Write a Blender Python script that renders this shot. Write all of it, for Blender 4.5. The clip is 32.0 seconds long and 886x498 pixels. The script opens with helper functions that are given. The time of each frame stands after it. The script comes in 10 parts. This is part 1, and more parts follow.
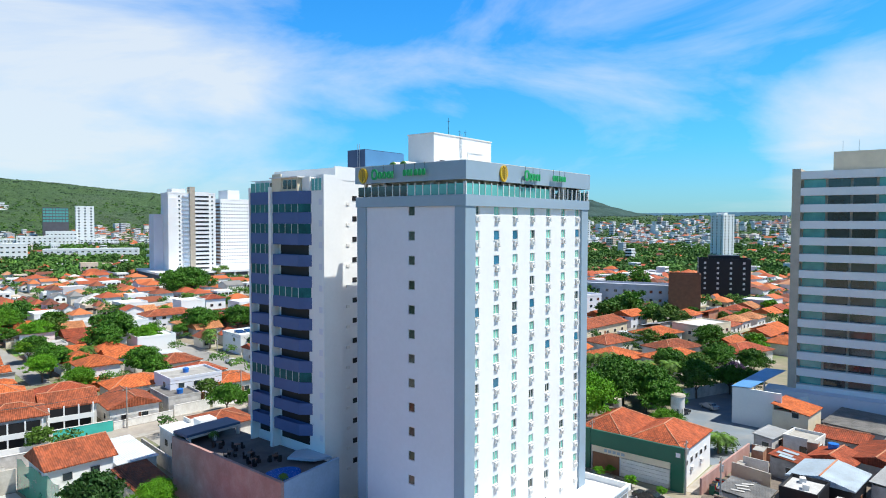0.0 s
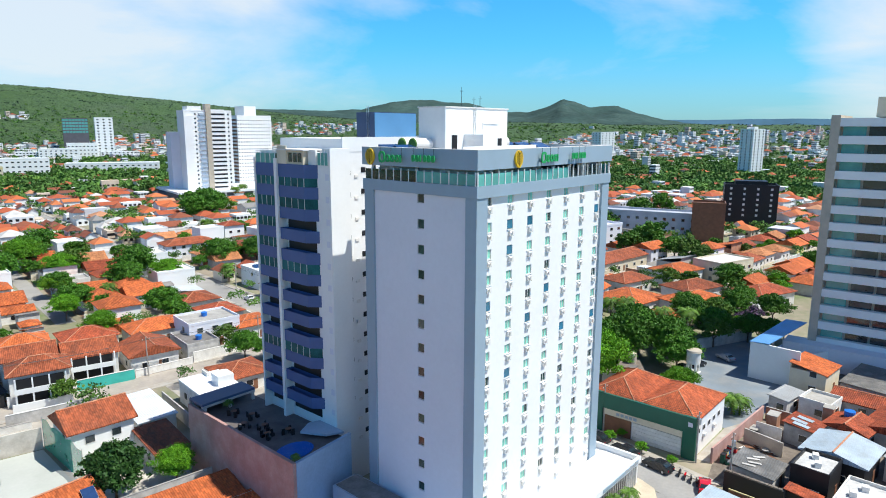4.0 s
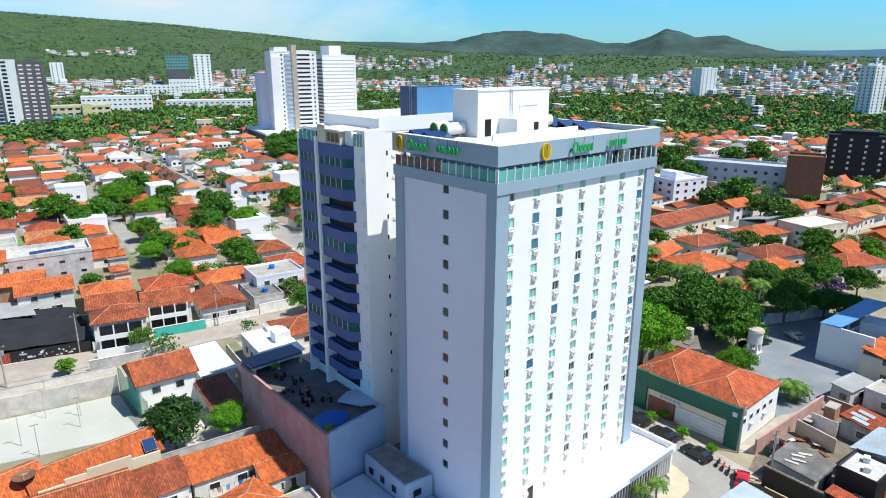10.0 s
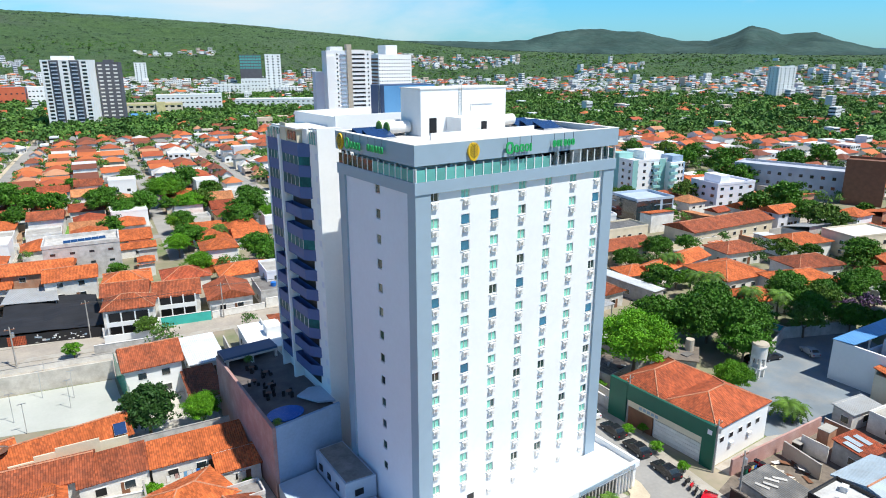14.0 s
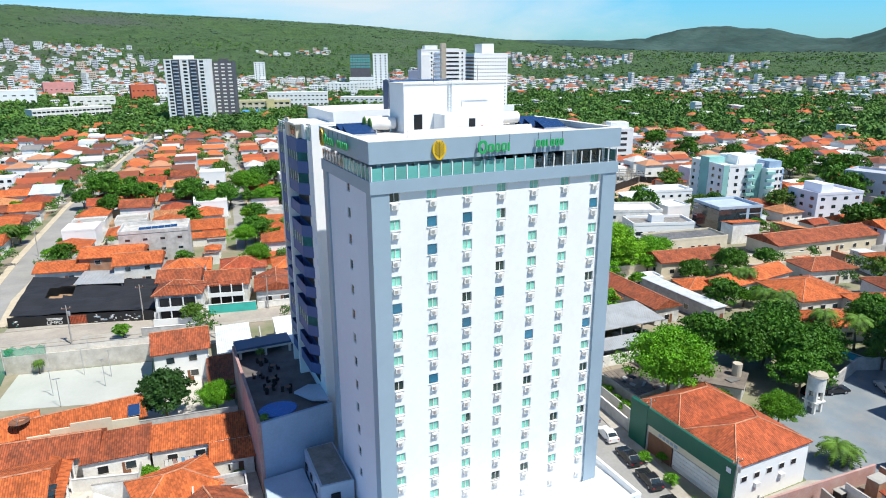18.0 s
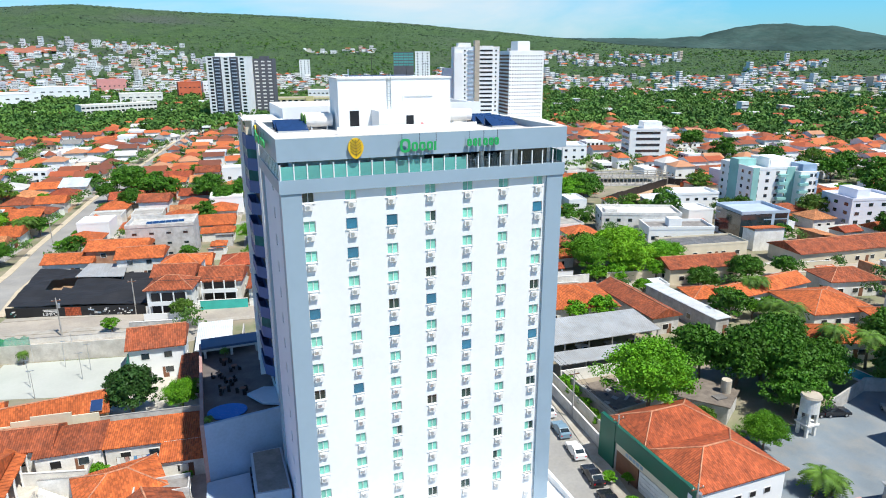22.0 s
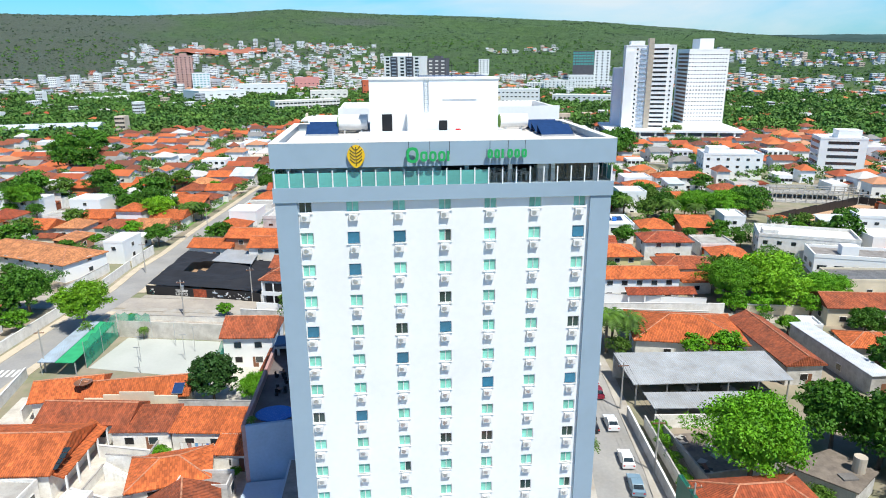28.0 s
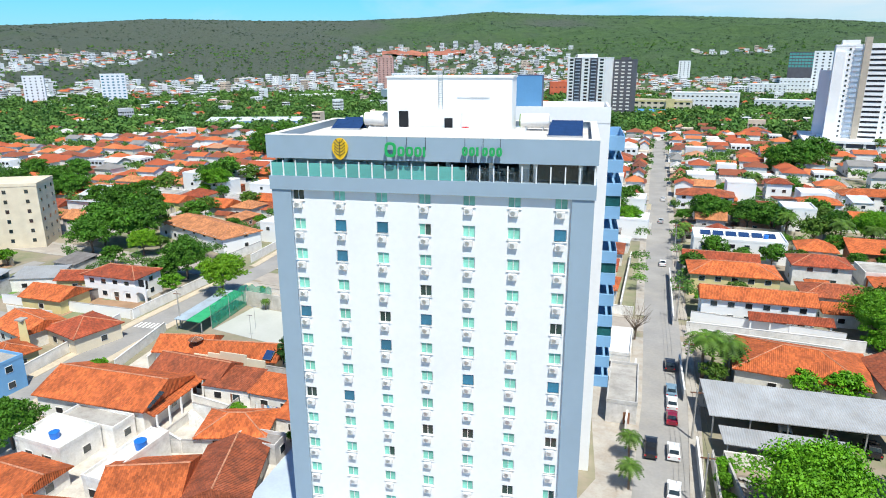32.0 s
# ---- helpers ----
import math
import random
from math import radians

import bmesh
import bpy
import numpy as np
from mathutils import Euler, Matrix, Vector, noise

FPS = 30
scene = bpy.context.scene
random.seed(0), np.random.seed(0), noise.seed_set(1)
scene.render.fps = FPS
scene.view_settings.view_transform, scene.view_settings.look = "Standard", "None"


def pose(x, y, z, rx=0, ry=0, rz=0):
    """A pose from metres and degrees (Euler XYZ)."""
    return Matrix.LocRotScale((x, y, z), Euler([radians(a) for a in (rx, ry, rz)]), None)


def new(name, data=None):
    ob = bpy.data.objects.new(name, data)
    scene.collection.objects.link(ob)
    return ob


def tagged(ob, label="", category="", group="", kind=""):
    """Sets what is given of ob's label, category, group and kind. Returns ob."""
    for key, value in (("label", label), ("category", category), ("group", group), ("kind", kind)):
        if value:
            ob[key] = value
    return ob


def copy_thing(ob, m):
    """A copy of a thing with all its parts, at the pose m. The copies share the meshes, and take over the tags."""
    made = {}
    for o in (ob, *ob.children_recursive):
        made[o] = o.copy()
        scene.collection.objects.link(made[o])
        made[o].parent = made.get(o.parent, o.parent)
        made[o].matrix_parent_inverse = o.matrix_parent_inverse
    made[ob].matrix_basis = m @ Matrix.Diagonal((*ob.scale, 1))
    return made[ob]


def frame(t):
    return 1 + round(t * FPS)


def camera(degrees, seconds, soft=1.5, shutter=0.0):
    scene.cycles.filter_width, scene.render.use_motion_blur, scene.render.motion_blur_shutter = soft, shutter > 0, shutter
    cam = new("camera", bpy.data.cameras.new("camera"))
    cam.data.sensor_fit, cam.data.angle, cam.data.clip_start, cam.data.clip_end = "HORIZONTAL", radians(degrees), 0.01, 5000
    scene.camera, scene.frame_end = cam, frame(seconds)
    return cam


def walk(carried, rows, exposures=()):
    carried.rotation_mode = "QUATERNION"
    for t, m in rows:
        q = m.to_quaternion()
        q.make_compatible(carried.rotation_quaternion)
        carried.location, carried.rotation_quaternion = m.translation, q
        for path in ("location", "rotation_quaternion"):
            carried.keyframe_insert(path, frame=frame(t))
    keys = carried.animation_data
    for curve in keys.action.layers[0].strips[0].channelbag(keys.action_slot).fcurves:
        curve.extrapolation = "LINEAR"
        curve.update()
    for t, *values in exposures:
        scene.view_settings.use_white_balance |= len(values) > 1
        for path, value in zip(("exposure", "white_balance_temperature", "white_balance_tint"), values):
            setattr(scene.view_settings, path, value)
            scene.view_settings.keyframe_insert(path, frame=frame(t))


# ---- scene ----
# seconds, place, yaw, pitch and roll of the flight
ROWS = [
    (0, -56.76, -42.98, 41.45, -50.904, -2.313, 0.136),
    (0.5, -56.09, -42.64, 42.85, -50.688, -3.205, 0.218),
    (1, -55.45, -42.30, 44.06, -50.460, -4.243, 0.329),
    (1.5, -54.96, -42.04, 45.16, -50.276, -5.281, 0.305),
    (2, -54.55, -41.82, 46.15, -50.018, -6.230, 0.287),
    (2.5, -54.10, -41.70, 47.17, -49.704, -7.238, 0.251),
    (3, -53.66, -41.54, 48.26, -49.403, -8.294, 0.237),
    (3.5, -53.22, -41.32, 49.40, -49.186, -9.395, 0.226),
    (5.5, -51.59, -41.05, 53.08, -49.108, -13.538, 0.340),
    (6, -51.17, -41.32, 53.80, -48.870, -14.499, 0.345),
    (6.5, -50.82, -41.51, 54.44, -47.869, -15.444, 0.303),
    (7, -50.43, -41.67, 55.14, -46.796, -16.058, 0.296),
    (7.5, -50.01, -41.86, 55.78, -46.274, -16.123, 0.300),
    (8, -49.47, -42.20, 56.09, -45.140, -16.177, 0.251),
    (8.5, -48.92, -42.71, 56.24, -43.807, -16.201, 0.156),
    (9, -48.36, -43.29, 56.33, -42.835, -16.159, 0.074),
    (9.5, -47.65, -44.07, 56.43, -41.832, -16.204, 0.059),
    (10, -46.63, -45.08, 56.51, -41.168, -16.191, 0.072),
    (10.5, -45.48, -46.08, 56.53, -40.643, -16.205, 0.086),
    (11, -44.06, -47.21, 56.54, -40.140, -16.177, 0.082),
    (11.5, -42.61, -48.32, 56.54, -39.030, -16.205, 0.038),
    (12, -41.05, -49.48, 56.58, -37.747, -16.217, -0.049),
    (12.5, -39.37, -50.58, 56.57, -36.504, -16.193, 0.015),
    (13, -37.56, -51.64, 56.47, -35.826, -16.148, 0.019),
    (13.5, -35.78, -52.70, 56.40, -35.482, -16.192, -0.075),
    (15.5, -28.83, -55.97, 56.14, -31.301, -16.337, -0.118),
    (16, -27.06, -56.38, 56.04, -30.040, -16.325, -0.171),
    (16.5, -25.30, -56.76, 55.94, -28.773, -16.310, -0.166),
    (17, -23.42, -57.12, 55.87, -27.439, -16.334, -0.184),
    (17.5, -21.55, -57.43, 55.75, -26.191, -16.283, -0.207),
    (18, -19.65, -57.73, 55.67, -25.167, -16.266, -0.238),
    (18.5, -17.80, -58.03, 55.66, -24.042, -16.305, -0.229),
    (19, -16.00, -58.27, 55.60, -22.880, -16.343, -0.244),
    (19.5, -14.24, -58.64, 55.52, -22.057, -16.312, -0.222),
    (20, -12.58, -58.86, 55.47, -21.569, -16.349, -0.267),
    (20.5, -11.05, -59.06, 55.42, -21.523, -16.351, -0.212),
    (21, -9.56, -59.29, 55.38, -21.409, -16.360, -0.179),
    (21.5, -8.22, -59.21, 55.28, -21.189, -16.424, -0.265),
    (22, -7.03, -59.03, 55.16, -20.952, -16.395, -0.175),
    (22.5, -5.86, -58.88, 55.02, -20.459, -16.362, -0.192),
    (23, -4.61, -58.67, 55.01, -19.622, -16.412, -0.241),
    (23.5, -3.35, -58.33, 54.92, -18.419, -16.355, -0.123),
    (24, -2.15, -57.96, 54.83, -17.166, -16.362, -0.123),
    (24.5, -0.95, -57.58, 54.81, -15.695, -16.354, -0.221),
    (25, 0.28, -57.16, 54.77, -14.114, -16.347, -0.274),
    (25.5, 1.34, -56.82, 54.89, -12.531, -16.354, -0.292),
    (26, 2.52, -56.39, 54.93, -10.865, -16.341, -0.224),
    (26.5, 3.59, -56.02, 55.07, -9.360, -16.341, -0.324),
    (28.5, 11.59, -54.76, 55.01, -3.765, -16.407, -0.273),
    (29, 14.08, -54.80, 55.06, -2.230, -16.445, -0.222),
    (29.5, 16.53, -54.84, 55.03, -0.524, -16.430, -0.197),
    (30, 19.01, -54.75, 54.87, 1.628, -16.394, -0.279),
    (30.5, 21.20, -54.84, 54.90, 3.848, -16.376, -0.242),
    (31, 23.30, -54.93, 54.91, 6.183, -16.367, -0.154),
    (31.5, 25.45, -54.97, 54.84, 8.949, -16.314, -0.184),
    (32, 27.58, -54.97, 54.64, 11.806, -16.155, -0.311)]
cam = camera(68.24, 32.0, 1.0)
walk(cam, [(r[0], pose(r[1], r[2], r[3], 90 + r[5], 0, r[4]) @ pose(0, 0, 0, 0, 0, r[6])) for r in ROWS])
# ---- end of camera ----

# ---- world and light ----
SUN_EL, SUN_AZ = 61.0, 29.5          # degrees; azimuth turned from the front of the hotel towards its street side
world = bpy.data.worlds.new("sky_world")
scene.world = world
world.use_nodes = True
wn, wl = world.node_tree.nodes, world.node_tree.links
wn.clear()
sky = wn.new("ShaderNodeTexSky")
sky.sky_type = "NISHITA"
sky.sun_disc = False
sky.sun_elevation = radians(SUN_EL)
sky.sun_rotation = radians(180 - SUN_AZ)
sky.altitude = 600
sky.air_density = 1.7
sky.dust_density = 0.1
sky.ozone_density = 4.5
coord = wn.new("ShaderNodeTexCoord")
stretch = wn.new("ShaderNodeMapping")
stretch.inputs["Scale"].default_value = (1.0, 1.0, 3.2)
stretch.inputs["Location"].default_value = (1.6, 0.7, 0.4)
wl.new(coord.outputs["Generated"], stretch.inputs["Vector"])
cloud = wn.new("ShaderNodeTexNoise")
cloud.inputs["Scale"].default_value = 2.2
cloud.inputs["Detail"].default_value = 8.0
cloud.inputs["Roughness"].default_value = 0.58
cloud.inputs["Distortion"].default_value = 0.5
wl.new(stretch.outputs["Vector"], cloud.inputs["Vector"])
# thin cloud banks: bearing, elevation, cosine of the half width, weight
bank = cloud.outputs["Fac"]
for az_, el_, edge_, weight_ in ((20, 14.5, 0.93, 0.36), (39, 10, 0.985, 0.16), (84, 7.0, 0.988, 0.34), (200, 40, 0.7, 0.2)):
    way = wn.new("ShaderNodeVectorMath")
    way.operation = "DOT_PRODUCT"
    way.inputs[1].default_value = (math.sin(radians(az_)) * math.cos(radians(el_)), math.cos(radians(az_)) * math.cos(radians(el_)), math.sin(radians(el_)))
    wl.new(coord.outputs["Generated"], way.inputs[0])
    near_ = wn.new("ShaderNodeMapRange")
    near_.interpolation_type = "SMOOTHSTEP"
    near_.inputs["From Min"].default_value = edge_
    near_.inputs["From Max"].default_value = 1.0
    near_.inputs["To Max"].default_value = weight_
    wl.new(way.outputs["Value"], near_.inputs["Value"])
    total = wn.new("ShaderNodeMath")
    wl.new(bank, total.inputs[0])
    wl.new(near_.outputs["Result"], total.inputs[1])
    bank = total.outputs[0]
cover = wn.new("ShaderNodeValToRGB")
cover.color_ramp.elements[0].position = 0.55
cover.color_ramp.elements[1].position = 0.92
cover.color_ramp.elements[0].color = (0, 0, 0, 1)
cover.color_ramp.elements[1].color = (0.85, 0.85, 0.85, 1)
wl.new(bank, cover.inputs["Fac"])
clouds = wn.new("ShaderNodeMixRGB")
clouds.inputs["Color2"].default_value = (9.2, 9.9, 10.4, 1)
wl.new(cover.outputs["Color"], clouds.inputs["Fac"])
# a clear dry sky: bright and pale towards the horizon, deep blue overhead
height = wn.new("ShaderNodeSeparateXYZ")
wl.new(coord.outputs["Generated"], height.inputs["Vector"])
deepness = wn.new("ShaderNodeValToRGB")
tones = ((0.0, (0.23, 0.54, 1.0)), (0.05, (0.22, 0.56, 1.0)), (0.12, (0.155, 0.575, 1.0)), (0.32, (0.11, 0.56, 1.0)), (0.55, (0.13, 0.30, 0.46)), (1.0, (0.09, 0.18, 0.29)))
while len(deepness.color_ramp.elements) < len(tones):
    deepness.color_ramp.elements.new(0.5)
for e_, (pos_, col_) in zip(deepness.color_ramp.elements, tones):
    e_.position, e_.color = pos_, (*col_, 1)
wl.new(height.outputs["Z"], deepness.inputs["Fac"])
deep = wn.new("ShaderNodeVectorMath")
deep.operation = "MULTIPLY"
wl.new(sky.outputs["Color"], deep.inputs[0])
wl.new(deepness.outputs["Color"], deep.inputs[1])
lift = wn.new("ShaderNodeVectorMath")
lift.operation = "SCALE"
lift.inputs["Scale"].default_value = 2.1
wl.new(deep.outputs["Vector"], lift.inputs[0])
wl.new(lift.outputs["Vector"], clouds.inputs["Color1"])
bg = wn.new("ShaderNodeBackground")
bg.inputs["Strength"].default_value = 0.073
wl.new(clouds.outputs["Color"], bg.inputs["Color"])
wo = wn.new("ShaderNodeOutputWorld")
wl.new(bg.outputs["Background"], wo.inputs["Surface"])

sun = new("sun", bpy.data.lights.new("sun", "SUN"))
sun.data.energy = 5.0
sun.data.angle = radians(0.5)
sun.data.color = (0.99, 0.98, 0.90)
SUN_WAY = Vector((math.sin(radians(SUN_AZ)) * math.cos(radians(SUN_EL)), -math.cos(radians(SUN_AZ)) * math.cos(radians(SUN_EL)), math.sin(radians(SUN_EL))))
sun.rotation_euler = SUN_WAY.to_track_quat("Z", "Y").to_euler()
sun.location = (0, 0, 300)
scene.view_settings.exposure = 0.30


# ---- materials ----
def mat(name, color, rough=0.8, metal=0.0, vary=0.15, scale=0.5, fine=6.0, bump=0.0, tint=None, tint_amount=0.0, island=0.0, spec=0.4):
    """A surface with broad stains (scale, per metre), fine grain, and a change of tone from object to object (island)."""
    m = bpy.data.materials.new(name)
    m.use_nodes = True
    n, l = m.node_tree.nodes, m.node_tree.links
    b = n["Principled BSDF"]
    b.inputs["Metallic"].default_value = metal
    b.inputs["Specular IOR Level"].default_value = spec
    tc = n.new("ShaderNodeTexCoord")
    broad = n.new("ShaderNodeTexNoise")
    broad.inputs["Scale"].default_value = scale
    broad.inputs["Detail"].default_value = 5
    grain = n.new("ShaderNodeTexNoise")
    grain.inputs["Scale"].default_value = fine
    grain.inputs["Detail"].default_value = 3
    l.new(tc.outputs["Object"], broad.inputs["Vector"])
    l.new(tc.outputs["Object"], grain.inputs["Vector"])
    both = n.new("ShaderNodeMath")
    both.operation = "MULTIPLY_ADD"
    both.inputs[1].default_value = 0.45
    l.new(grain.outputs["Fac"], both.inputs[0])
    l.new(broad.outputs["Fac"], both.inputs[2])
    rng = n.new("ShaderNodeMapRange")
    rng.inputs["From Min"].default_value = 0.45
    rng.inputs["From Max"].default_value = 1.0
    rng.inputs["To Min"].default_value = 1 - vary
    rng.inputs["To Max"].default_value = 1 + vary
    l.new(both.outputs[0], rng.inputs["Value"])
    hsv = n.new("ShaderNodeHueSaturation")
    hsv.inputs["Color"].default_value = (*color, 1)
    src = None
    if tint:
        mixc = n.new("ShaderNodeMixRGB")
        mixc.inputs["Color1"].default_value = (*color, 1)
        mixc.inputs["Color2"].default_value = (*tint, 1)
        patch = n.new("ShaderNodeTexNoise")
        patch.inputs["Scale"].default_value = scale * 1.7
        patch.inputs["Detail"].default_value = 6
        patch.inputs["Roughness"].default_value = 0.65
        l.new(tc.outputs["Object"], patch.inputs["Vector"])
        pr = n.new("ShaderNodeMapRange")
        pr.inputs["From Min"].default_value = 0.42
        pr.inputs["From Max"].default_value = 0.68
        pr.inputs["To Max"].default_value = tint_amount
        l.new(patch.outputs["Fac"], pr.inputs["Value"])
        l.new(pr.outputs["Result"], mixc.inputs["Fac"])
        l.new(mixc.outputs["Color"], hsv.inputs["Color"])
    if island:
        info = n.new("ShaderNodeObjectInfo")
        ir = n.new("ShaderNodeMapRange")
        ir.inputs["To Min"].default_value = 1 - island
        ir.inputs["To Max"].default_value = 1 + island
        l.new(info.outputs["Random"], ir.inputs["Value"])
        prod = n.new("ShaderNodeMath")
        prod.operation = "MULTIPLY"
        l.new(ir.outputs["Result"], prod.inputs[0])
        l.new(rng.outputs["Result"], prod.inputs[1])
        l.new(prod.outputs[0], hsv.inputs["Value"])
    else:
        l.new(rng.outputs["Result"], hsv.inputs["Value"])
    l.new(hsv.outputs["Color"], b.inputs["Base Color"])
    rr = n.new("ShaderNodeMapRange")
    rr.inputs["To Min"].default_value = max(0.03, rough - 0.12)
    rr.inputs["To Max"].default_value = min(1.0, rough + 0.12)
    l.new(grain.outputs["Fac"], rr.inputs["Value"])
    l.new(rr.outputs["Result"], b.inputs["Roughness"])
    if bump:
        bp = n.new("ShaderNodeBump")
        bp.inputs["Strength"].default_value = 0.6
        bp.inputs["Distance"].default_value = bump
        l.new(grain.outputs["Fac"], bp.inputs["Height"])
        l.new(bp.outputs["Normal"], b.inputs["Normal"])
    return m


def tile_mat(name, color, old, amount, island=0.18):
    """Clay roof tiles: rows down the slope (u along the eave, v down the slope, in metres), weathered in patches."""
    m = mat(name, color, 0.85, vary=0.38, scale=0.35, fine=2.2, tint=old, tint_amount=amount, island=island)
    n, l = m.node_tree.nodes, m.node_tree.links
    b = n["Principled BSDF"]
    uv = n.new("ShaderNodeUVMap")
    sep = n.new("ShaderNodeSeparateXYZ")
    l.new(uv.outputs["UV"], sep.inputs["Vector"])
    heights = []
    for axis, per in (("X", 0.3), ("Y", 0.5)):
        mul = n.new("ShaderNodeMath")
        mul.operation = "MULTIPLY"
        mul.inputs[1].default_value = 2 * math.pi / per
        l.new(sep.outputs[axis], mul.inputs[0])
        sn = n.new("ShaderNodeMath")
        sn.operation = "SINE"
        l.new(mul.outputs[0], sn.inputs[0])
        heights.append(sn)
    # every tile a little lighter or darker than its neighbours
    snap = n.new("ShaderNodeVectorMath")
    snap.operation = "SNAP"
    snap.inputs[1].default_value = (0.3, 0.5, 1.0)
    l.new(uv.outputs["UV"], snap.inputs[0])
    each = n.new("ShaderNodeTexWhiteNoise")
    l.new(snap.outputs["Vector"], each.inputs["Vector"])
    spread = n.new("ShaderNodeMapRange")
    spread.inputs["To Min"].default_value, spread.inputs["To Max"].default_value = 0.62, 1.25
    l.new(each.outputs["Value"], spread.inputs["Value"])
    tone = n.new("ShaderNodeMixRGB")
    tone.blend_type = "MULTIPLY"
    tone.inputs["Fac"].default_value = 0.8
    l.new(b.inputs["Base Color"].links[0].from_socket, tone.inputs["Color1"])
    l.new(spread.outputs["Result"], tone.inputs["Color2"])
    l.new(tone.outputs["Color"], b.inputs["Base Color"])
    add = n.new("ShaderNodeMath")
    add.operation = "MULTIPLY_ADD"
    add.inputs[1].default_value = 0.3
    l.new(heights[1].outputs[0], add.inputs[0])
    l.new(heights[0].outputs[0], add.inputs[2])
    bp = n.new("ShaderNodeBump")
    bp.inputs["Strength"].default_value = 0.7
    bp.inputs["Distance"].default_value = 0.06
    l.new(add.outputs[0], bp.inputs["Height"])
    l.new(bp.outputs["Normal"], b.inputs["Normal"])
    return m


def sheet_mat(name, color, old, amount, per=0.35, rough=0.45, metal=0.0):
    """Corrugated roof sheets running down the slope."""
    m = mat(name, color, rough, metal, vary=0.16, scale=0.25, fine=4.0, tint=old, tint_amount=amount, island=0.06)
    n, l = m.node_tree.nodes, m.node_tree.links
    uv = n.new("ShaderNodeUVMap")
    sep = n.new("ShaderNodeSeparateXYZ")
    l.new(uv.outputs["UV"], sep.inputs["Vector"])
    mul = n.new("ShaderNodeMath")
    mul.operation = "MULTIPLY"
    mul.inputs[1].default_value = 2 * math.pi / per
    l.new(sep.outputs["X"], mul.inputs[0])
    sn = n.new("ShaderNodeMath")
    sn.operation = "SINE"
    l.new(mul.outputs[0], sn.inputs[0])
    bp = n.new("ShaderNodeBump")
    bp.inputs["Strength"].default_value = 0.5
    bp.inputs["Distance"].default_value = 0.05
    l.new(sn.outputs[0], bp.inputs["Height"])
    l.new(bp.outputs["Normal"], n["Principled BSDF"].inputs["Normal"])
    return m


def leaf_mat(name, dark, light):
    m = mat(name, dark, 0.6, vary=0.35, scale=0.6, fine=5.0, tint=light, tint_amount=0.9, island=0.2, spec=0.25)
    b = m.node_tree.nodes["Principled BSDF"]
    b.inputs["Subsurface Weight"].default_value = 0.0
    return m


def glass_mat(name, color, rough=0.06, mixed=0.35):
    m = mat(name, color, rough, vary=0.35, scale=0.35, fine=1.2, island=0.3, spec=0.9)
    m.node_tree.nodes["Principled BSDF"].inputs["Coat Weight"].default_value = mixed
    return m


M = {}
M["white"] = mat("white_wall_paint", (0.80, 0.80, 0.79), 0.7, vary=0.05, scale=0.12, fine=2.0, bump=0.002)
# off-white; on the hotel sides its lilac tone carries the shade
M["lilac"] = mat("off_white_and_side_shade", (0.71, 0.715, 0.78), 0.75, vary=0.05, scale=0.10, fine=2.0)
M["panel"] = mat("blue_grey_cladding", (0.29, 0.38, 0.46), 0.42, vary=0.06, scale=0.15, fine=1.0, spec=0.5)
M["cap"] = mat("parapet_white_coping", (0.72, 0.70, 0.67), 0.8, vary=0.12, scale=0.4, fine=5)
M["membrane"] = mat("roof_membrane", (0.66, 0.63, 0.60), 0.85, vary=0.15, scale=0.3, fine=4, tint=(0.45, 0.41, 0.38), tint_amount=0.5)
M["concrete"] = mat("weathered_concrete", (0.40, 0.38, 0.35), 0.9, vary=0.25, scale=0.3, fine=5, bump=0.01, tint=(0.22, 0.20, 0.18), tint_amount=0.6)
M["greyroof"] = mat("fibre_cement", (0.24, 0.225, 0.215), 0.9, vary=0.25, scale=0.4, fine=4, tint=(0.14, 0.12, 0.11), tint_amount=0.7, island=0.2)
M["metal"] = mat("galvanised_metal", (0.55, 0.56, 0.57), 0.35, 0.7, vary=0.15, scale=0.8)
# near-black colour, also standing in for the shade inside openings
M["dark"] = mat("near_black_and_shade", (0.012, 0.012, 0.014), 0.5, vary=0.3)
M["black"] = mat("black_plastic", (0.016, 0.016, 0.018), 0.5, vary=0.2)
M["window"] = glass_mat("window_glass", (0.022, 0.034, 0.04))
M["green_pane"] = mat("green_tinted_pane_over_curtain", (0.22, 0.58, 0.46), 0.15, vary=0.22, scale=1.2, fine=5, island=0.22, spec=0.8)
# the sky's reflection is put into this blue base colour
M["blue_pane"] = mat("open_pane_sky_colour", (0.03, 0.15, 0.24), 0.08, vary=0.25, scale=1.0, island=0.2, spec=0.9)
M["dark_pane"] = mat("dark_window_pane", (0.03, 0.06, 0.055), 0.1, vary=0.4, scale=1.0, island=0.4, spec=0.8)
M["clear_pane"] = mat("clear_guardrail_glass", (0.02, 0.035, 0.035), 0.05, spec=0.6)
gn, gl = M["clear_pane"].node_tree.nodes, M["clear_pane"].node_tree.links
g_tr, g_mx = gn.new("ShaderNodeBsdfTransparent"), gn.new("ShaderNodeMixShader")
g_mx.inputs["Fac"].default_value = 0.14
gl.new(g_tr.outputs["BSDF"], g_mx.inputs[1])
gl.new(gn["Principled BSDF"].outputs["BSDF"], g_mx.inputs[2])
gl.new(g_mx.outputs["Shader"], gn["Material Output"].inputs["Surface"])
M["teal_glass"] = mat("teal_guardrail_glass", (0.10, 0.36, 0.33), 0.08, vary=0.2, scale=0.6, island=0.15, spec=0.9)
M["slate"] = mat("slate_blue_render", (0.30, 0.41, 0.55), 0.85, vary=0.15, scale=0.3, fine=3)
